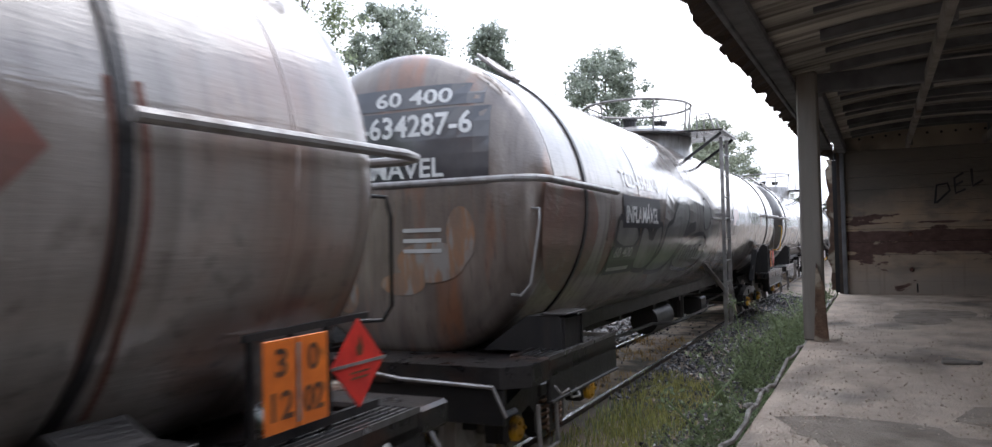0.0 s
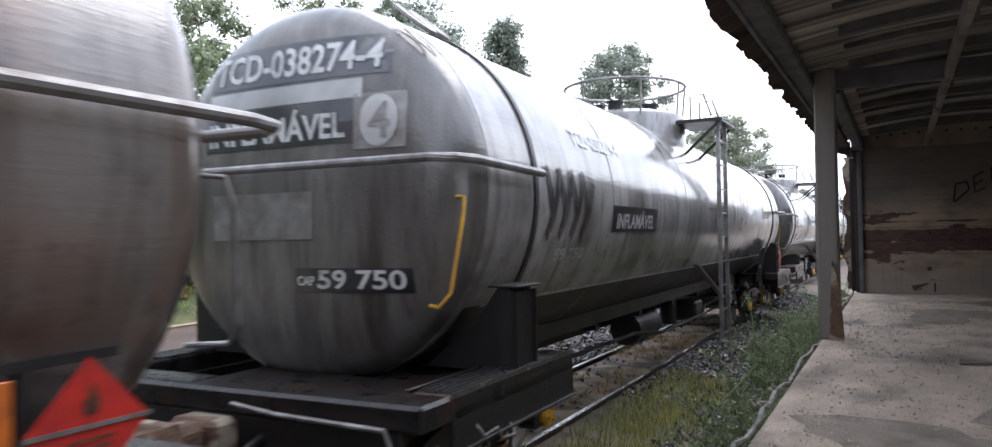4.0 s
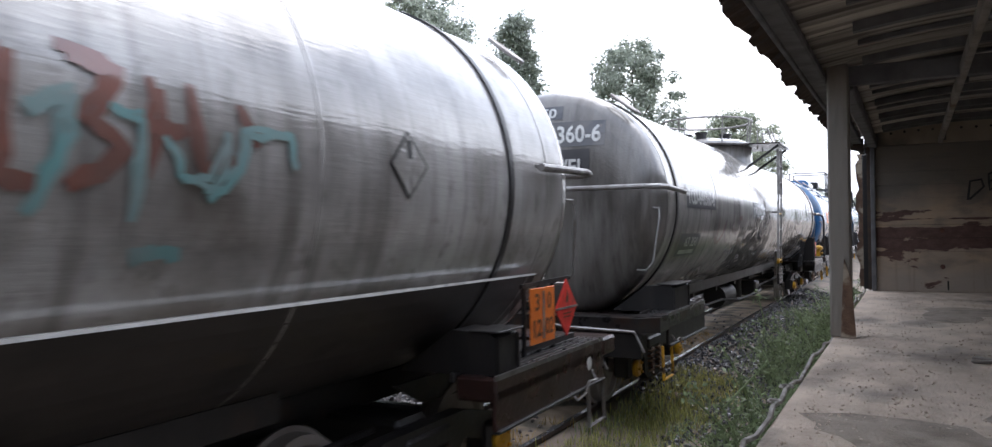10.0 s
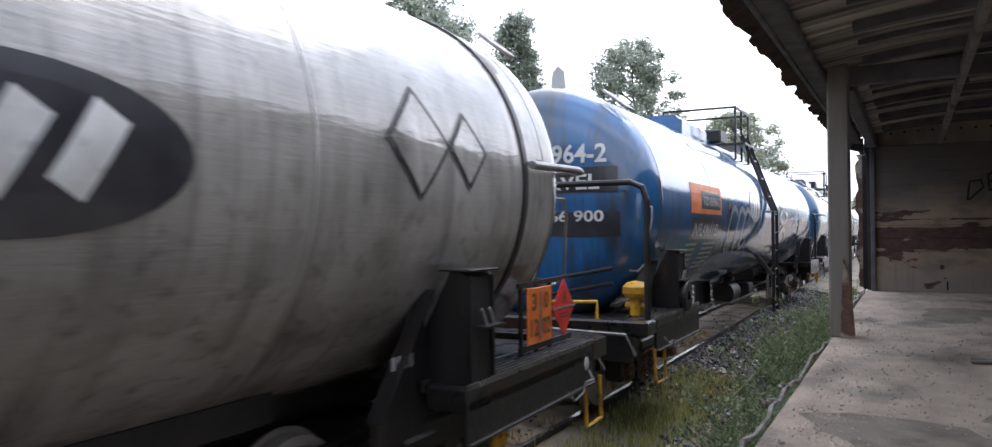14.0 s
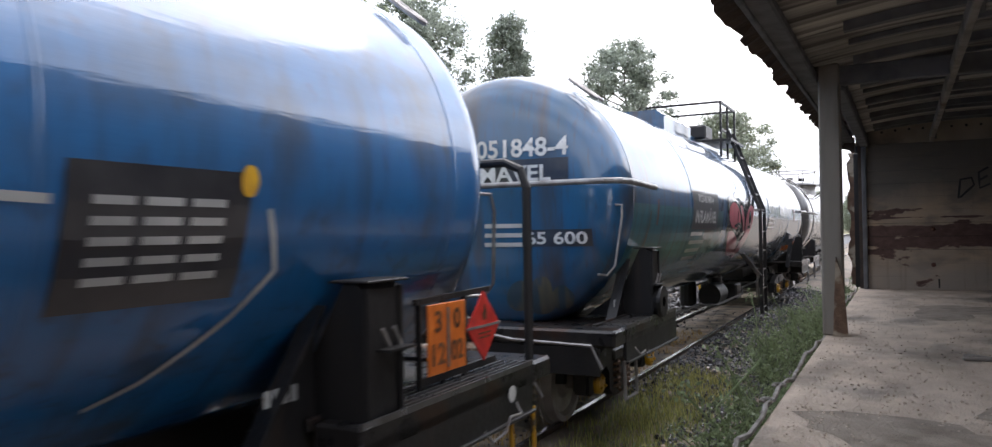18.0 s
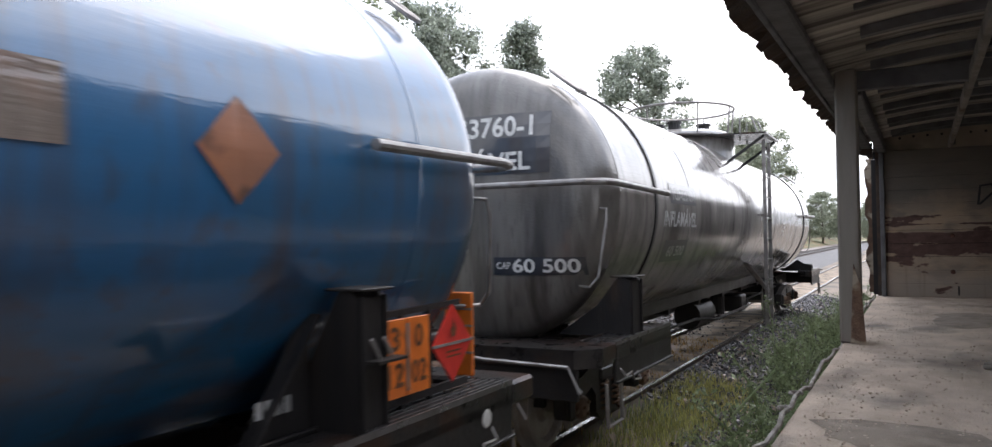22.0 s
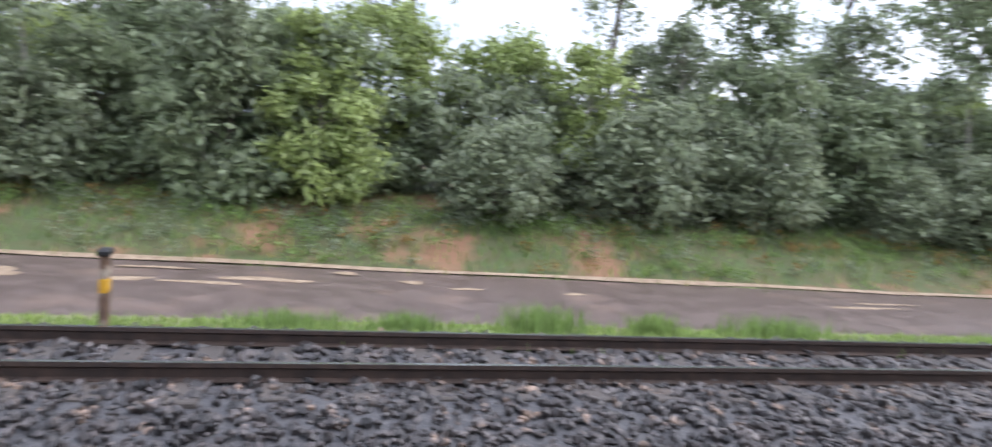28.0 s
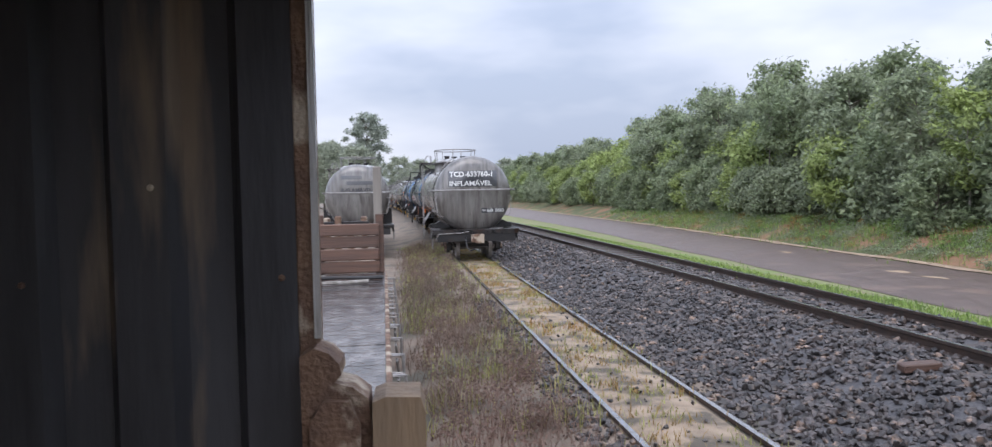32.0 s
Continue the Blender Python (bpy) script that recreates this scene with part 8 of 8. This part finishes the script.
def forest():
    rnd = random.Random(21)
    bushes = [tree("bush", 1, 2.7, 1.3, 0.05, 0.15, 58, 92, 0.102, M_LEAF, "dense dark green roadside bush", "bush", clump=0.42),
              tree("bush", 2, 2.3, 1.35, 0.05, 0.1, 56, 92, 0.095, M_LEAF3, "grey-green bush tangled with twigs", "bush", clump=0.42),
              tree("bush", 3, 3.0, 1.3, 0.06, 0.3, 50, 92, 0.108, M_LEAF2, "bush with bright yellow-green young leaves", "bush", clump=0.38)]
    trees = [tree("tree", 4, 4.7, 1.8, 0.10, 0.8, 78, 96, 0.12, M_LEAF, "dark green broadleaf tree at the wood's edge", "tree", clump=0.46),
             tree("tree", 5, 5.2, 1.6, 0.10, 1.2, 66, 94, 0.11, M_LEAF3, "grey-green broadleaf tree with thin trunk", "tree", clump=0.44),
             tree("tree", 6, 4.3, 1.9, 0.10, 0.7, 76, 96, 0.12, M_LEAF2, "light green broadleaf tree", "tree", clump=0.46),
             tree("tree", 7, 5.8, 1.8, 0.12, 1.6, 70, 96, 0.12, M_LEAF, "tall dark green broadleaf tree", "tree", clump=0.46)]
    tall = [tree("tree", 8, 12.5, 2.4, 0.13, 5.0, 46, 110, 0.10, M_LEAF3, "slender tall eucalyptus with a sparse crown", "tree", "top", 0.55),
            tree("tree", 9, 9.5, 1.8, 0.11, 3.8, 40, 110, 0.10, M_LEAF3, "slender tall eucalyptus with a sparse crown", "tree", "top", 0.5)]
    slim = [tree("sapling", 13, 4.6, 0.95, 0.045, 1.9, 26, 80, 0.10, M_LEAF3, "thin pale-stemmed young tree with a light crown", "tree", "top", 0.42),
            tree("sapling", 14, 5.4, 1.1, 0.05, 2.6, 28, 80, 0.105, M_LEAF, "thin pale-stemmed young tree with a light crown", "tree", "top", 0.44),
            tree("sapling", 15, 3.8, 0.9, 0.04, 1.2, 26, 80, 0.10, M_LEAF2, "young tree with bright leaves and a thin stem", "tree", "top", 0.38)]
    for t in slim:
        for c in t.children:
            if c.name.startswith("trunk"):
                c.data.materials[0] = M_PALEBARK
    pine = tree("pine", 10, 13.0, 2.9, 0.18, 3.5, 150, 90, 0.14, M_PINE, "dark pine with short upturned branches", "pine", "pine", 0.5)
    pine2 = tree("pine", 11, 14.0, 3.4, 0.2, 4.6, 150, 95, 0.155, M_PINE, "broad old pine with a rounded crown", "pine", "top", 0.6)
    big = tree("tree", 12, 14.0, 5.2, 0.3, 3.0, 210, 90, 0.21, M_HAZY, "large spreading tree beyond the track, haze put into its leaf colour", "tree", "broad", 0.85)
    src = bushes + trees + tall + slim + [pine, pine2, big]
    y = -150.0
    while y < 60:
        r = road_far(y)
        x = r - 2.7 + rnd.uniform(-0.5, 0.5)
        b = rnd.choice(bushes[:2] + bushes)
        if -4.9 < y < -2.6 or rnd.random() < (0.45 if -9 < y < 2 else 0.06):
            b = bushes[2]
        plant(b, x, y, rnd.uniform(0.75, 1.15), rnd.uniform(0, 360))
        y += rnd.uniform(1.9, 3.4) * (1.0 if y > -60 else 1.3)
    y = -150.0
    while y < 60:
        plant(rnd.choice(bushes), road_far(y) - 4.0 + rnd.uniform(-0.5, 0.5), y, rnd.uniform(1.05, 1.4), rnd.uniform(0, 360))
        y += rnd.uniform(1.8, 2.9) * (1.0 if y > -60 else 1.5)
    y = -60.0
    while y < 45:
        plant(rnd.choice(slim), road_far(y) - rnd.uniform(2.6, 5.0), y, rnd.uniform(0.8, 1.25), rnd.uniform(0, 360))
        y += rnd.uniform(1.6, 3.6)
    y = -150.0
    while y < 75:
        r = road_far(y)
        plant(trees[2] if -9 < y < 2 and rnd.random() < 0.6 else rnd.choice(trees), r - 5.4 + rnd.uniform(-0.8, 0.8), y, rnd.uniform(0.76, 1.0) * (0.85 if y > 6 else 1.0 if y > -10 else 1.25 if y > -25 else 1.2 if y > -40 else 1.3), rnd.uniform(0, 360))
        y += rnd.uniform(2.0, 3.3) * (1.0 if y > -60 else 1.5)
    y = -150.0
    while y < 75:
        r = road_far(y)
        if -4 < y < 26:
            y += 5
            continue
        plant(rnd.choice(trees), r - 8.2 + rnd.uniform(-1.2, 1.2), y, rnd.uniform(0.95, 1.15) * (1.0 if y > -10 else 1.15 if y > -40 else 1.25), rnd.uniform(0, 360))
        y += rnd.uniform(3.2, 5.5) * (1.0 if y > -60 else 1.5)
    for x, y, k in ((-19.5, 6.9, 0.85), (-21, 2.0, 0.9), (-23, 16, 1.0), (-21, 19.5, 1.0), (-20, 24.5, 1.05), (-23, -14, 0.65), (-24, -26, 0.65), (-22.5, -3, 0.9), (-22, -8, 0.7)):
        plant(tall[rnd.randrange(2)], x, y, k, rnd.uniform(0, 360))
    for x, y, k in ((-20.0, 40.0, 0.98), (-20.5, 31.0, 0.8)):
        plant(pine, x, y, k, rnd.uniform(0, 360))
    plant(pine2, -15.6, 50.0, 0.96, 30)
    plant(pine2, -23.3, 35.5, 0.93, 120)
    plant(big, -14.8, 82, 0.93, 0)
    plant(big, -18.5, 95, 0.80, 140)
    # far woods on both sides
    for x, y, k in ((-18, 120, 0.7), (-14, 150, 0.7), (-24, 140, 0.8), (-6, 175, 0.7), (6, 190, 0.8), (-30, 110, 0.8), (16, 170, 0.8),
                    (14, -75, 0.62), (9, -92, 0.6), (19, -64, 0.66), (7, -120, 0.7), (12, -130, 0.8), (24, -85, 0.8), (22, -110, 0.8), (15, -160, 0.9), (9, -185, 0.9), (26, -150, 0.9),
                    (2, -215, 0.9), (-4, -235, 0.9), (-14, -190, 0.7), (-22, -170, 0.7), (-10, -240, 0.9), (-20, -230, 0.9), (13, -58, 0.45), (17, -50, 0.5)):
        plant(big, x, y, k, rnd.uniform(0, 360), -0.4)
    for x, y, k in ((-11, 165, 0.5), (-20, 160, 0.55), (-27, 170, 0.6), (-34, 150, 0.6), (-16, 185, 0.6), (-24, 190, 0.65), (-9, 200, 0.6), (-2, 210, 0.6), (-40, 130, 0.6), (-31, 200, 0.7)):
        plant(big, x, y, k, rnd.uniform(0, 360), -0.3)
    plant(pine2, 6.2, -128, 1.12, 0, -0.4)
    for s in src:
        for c in s.children:
            bpy.data.objects.remove(c)
        bpy.data.objects.remove(s)


forest()


def blades(name, n, sampler, h0, h1, width, material, label, seed, lean=0.35):
    rs = np.random.RandomState(seed)
    p = sampler(rs, n)
    h = rs.uniform(h0, h1, n)
    a = rs.uniform(0, 6.283, n)
    d = np.stack([np.cos(a), np.sin(a), np.zeros(n)], 1)
    s = np.stack([-np.sin(a), np.cos(a), np.zeros(n)], 1) * (width * rs.uniform(0.6, 1.3, n))[:, None]
    k = (rs.uniform(0, lean, n) * h)[:, None]
    up = np.stack([np.zeros(n), np.zeros(n), h], 1)
    V = np.stack([p - s, p + s, p + up * 0.55 + d * k * 0.4 + s * 0.7, p + up * 0.55 + d * k * 0.4 - s * 0.7, p + up + d * k * 1.3], 1).reshape(-1, 3)
    i = np.arange(n)[:, None] * 5
    F = [tuple(q) for q in (i + np.array([[0, 1, 2, 3]])).tolist()] + [tuple(q) for q in (i + np.array([[3, 2, 4]])).tolist()]
    soup(name, V, F, material, label, "grass")


def scatter(x0, x1, y0, y1, rel=None, clump=0.0, centres=0):
    """Points in a strip; rel gives the line to which x refers; with centres they gather in tufts."""
    def s(rs, n):
        if centres:
            cx, cy = rs.uniform(x0, x1, centres), rs.uniform(y0, y1, centres)
            i = rs.randint(0, centres, n)
            x, y = cx[i] + rs.normal(0, clump, n), cy[i] + rs.normal(0, clump, n)
        else:
            x, y = rs.uniform(x0, x1, n), rs.uniform(y0, y1, n)
        off = np.array([rel(v) for v in y]) if rel else 0
        x = x + off
        z = np.array([ground_z(a, b) for a, b in zip(x, y)])
        return np.stack([x, y, z - 0.01], 1)
    return s


def tuft(x, y, r):
    def s(rs, n):
        a = np.stack([x + rs.normal(0, r, n), y + rs.normal(0, r, n), np.zeros(n)], 1)
        a[:, 2] = [ground_z(p[0], p[1]) - 0.01 for p in a]
        return a
    return s


# verge between the main line and the road
blades("grass", 16000, scatter(-2.3, -0.95, -45, 25, x_main, 0.28, 420), 0.04, 0.15, 0.010, M_GRASS, "fresh green grass along the ballast edge", 1)
for i, (x, y, r, h) in enumerate(((-9.3, 2.5, 0.22, 0.42), (-9.3, 3.9, 0.13, 0.34), (-9.35, 5.6, 0.30, 0.36), (-9.3, -0.4, 0.3, 0.25), (-9.2, 0.9, 0.2, 0.28), (-9.9, 13.6, 0.3, 0.3), (-9.4, 15.6, 0.4, 0.25))):
    blades("grass", 420, tuft(x, y, r), h * 0.5, h, 0.011, M_GRASS, "bright green tuft of tall grass beside the track", 40 + i)
blades("grass", 26000, scatter(-2.45, -1.0, -45, 22, x_main), 0.03, 0.11, 0.011, M_LAWN, "low bright green grass of the verge", 9, 0.7)
# bank behind the road
blades("grass", 22000, scatter(-3.2, -0.40, -60, 40, road_far, 0.5, 700), 0.06, 0.26, 0.014, M_GRASS, "tall green grass on the roadside bank", 2)
blades("grass", 5000, scatter(-2.6, -0.3, -50, 40, road_far, 0.5, 200), 0.06, 0.22, 0.012, M_STRAW, "yellowing grass on the roadside bank", 3)
def creepers():
    """Low leafy growth over the bank, thicker in mounds."""
    rs = np.random.RandomState(23)
    for mt, n, lab in ((M_GRASS, 900, "fresh green creepers over the roadside bank"), (M_LEAF3, 700, "dull green creepers over the roadside bank"), (M_OCHRE, 260, "withered brown creepers over the roadside bank")):
        mx, my = rs.uniform(-2.6, -0.35, 130), rs.uniform(-50, 40, 130)
        cl = []
        for i in range(n):
            q = rs.randint(0, 130)
            y = my[q] + rs.normal(0, 0.55)
            x = road_far(y) + min(-0.12, mx[q] + rs.normal(0, 0.35))
            cl.append((x, y, ground_z(x, y) + rs.uniform(0.02, 0.22), rs.uniform(0.12, 0.26)))
        V, F = leaves(rs, cl, 44, 0.036, 0.35)
        soup("creepers", V, F, mt, lab, "undergrowth")


creepers()
# dry growth between the wagons and the siding
blades("grass", 8000, scatter(0.95, 2.35, -34, -2.6, x_train, 0.20, 300), 0.10, 0.42, 0.005, M_DRY, "tall dry reddish grass beside the siding", 4, 1.1)
blades("grass", 5000, scatter(0.75, 2.3, -34, -2.6, x_train, 0.15, 150), 0.06, 0.30, 0.006, M_STRAW, "yellow-green grass among the dry stems", 5, 0.5)
blades("grass", 7000, scatter(-0.50, 0.50, -40, 1, x_train, 0.12, 340), 0.03, 0.14, 0.007, M_STRAW, "low weeds between the siding rails", 6, 0.6)
def undergrowth():
    rs = np.random.RandomState(17)
    cl = []
    for i in range(520):
        y = -2.6 - 26 * rs.uniform(0, 1) ** 1.6
        x = x_train(y) + rs.uniform(0.9, 2.3)
        cl.append((x, y, ground_z(x, y) + rs.uniform(0.04, 0.26), rs.uniform(0.10, 0.22)))
    V, F = leaves(rs, cl, 42, 0.022, 0.2)
    soup("undergrowth", V, F, M_DRY, "tangled reddish dry stems and small leaves beside the siding", "undergrowth")


undergrowth()
blades("grass", 10000, scatter(-0.48, 0.48, -34, 14, x_train, 0.10, 300), 0.03, 0.15, 0.007, M_OCHRE, "ochre dying weeds between the siding rails", 16, 0.9)
# ahead: yellow grass by the near rail and green weeds by the van
blades("grass", 8000, scatter(0.86, 1.55, 4.0, 10.5, x_train, 0.14, 110), 0.03, 0.13, 0.006, M_STRAW, "yellow-green grass by the near rail", 7, 0.6)
blades("grass", 3000, scatter(0.85, 2.0, 4.0, 20, x_train, 0.12, 110), 0.03, 0.13, 0.007, M_WEED, "dull green weeds by the near rail", 8, 0.6)


def weeds():
    rs = np.random.RandomState(30)
    m = []
    for k in range(3):
        g = Geo()
        cl = []
        for j in range(5):
            a, l = rs.uniform(0, 6.28), rs.uniform(0.4, 0.95)
            p = [(0.05 * math.cos(a) * i + 0.03 * rs.normal() * i, 0.05 * math.sin(a) * i + 0.03 * rs.normal() * i, l * i / 4) for i in range(5)]
            g.tube(p, 0.006, 5)
            for q in p[1:]:
                cl.append((*q, 0.10))
        V, F = leaves(rs, cl, 30, 0.02, 0.2)
        m.append((g.mesh("stem", M_WEED), crown_mesh("leaf_mass", V, F, M_WEED)))
    for i in range(52):
        y = 5.0 + 15 * rs.uniform(0, 1) ** 1.4
        x = -0.80 - rs.uniform(0.0, 1.0) ** 1.3 * 0.85
        t = thing("weed", "leafy green weed growing in gravel by the van", "weed", "weeds beside the van", m=pose(x, y, ground_z(x, y) - 0.02, 0, 0, rs.uniform(0, 360)))
        t.scale = (1, 1, 1)
        k = rs.uniform(0.6, 1.35)
        t.matrix_basis = t.matrix_basis @ Matrix.Diagonal((k, k, k, 1))
        a, b = m[i % 3]
        new("stem", a).parent = t
        lm = new("foliage", b)
        lm.parent = t
        lm["kind"] = "stuff"


weeds()



def motions():
    """The train runs past at a steady pace; its wheelsets turn with it."""
    times = [float(t) for t in range(33)]

    def wagon_pose(s0, L, t):
        y = s0 + L / 2 - SPEED * t
        b = L / 2 - 1.55
        xa, xb = x_train(y - b), x_train(y + b)
        return pose((xa + xb) / 2, y, 0, 0, 0, math.degrees(math.atan2(-(xb - xa), 2 * b)))

    for w, s0, L in TRAIN:
        walk(w, [(t, wagon_pose(s0, L, t)) for t in times])
    step = 0.1
    k = round(32 / step)
    spin_times = [round(i * step, 4) for i in range(k + 1)]
    ride = {w for w, _, _ in TRAIN}
    for ax, y in SPIN:
        if ax.parent in ride:
            walk(ax, [(t, pose(0, y, 0.385, math.degrees(SPEED * t / 0.385), 0, 0)) for t in spin_times])


motions()
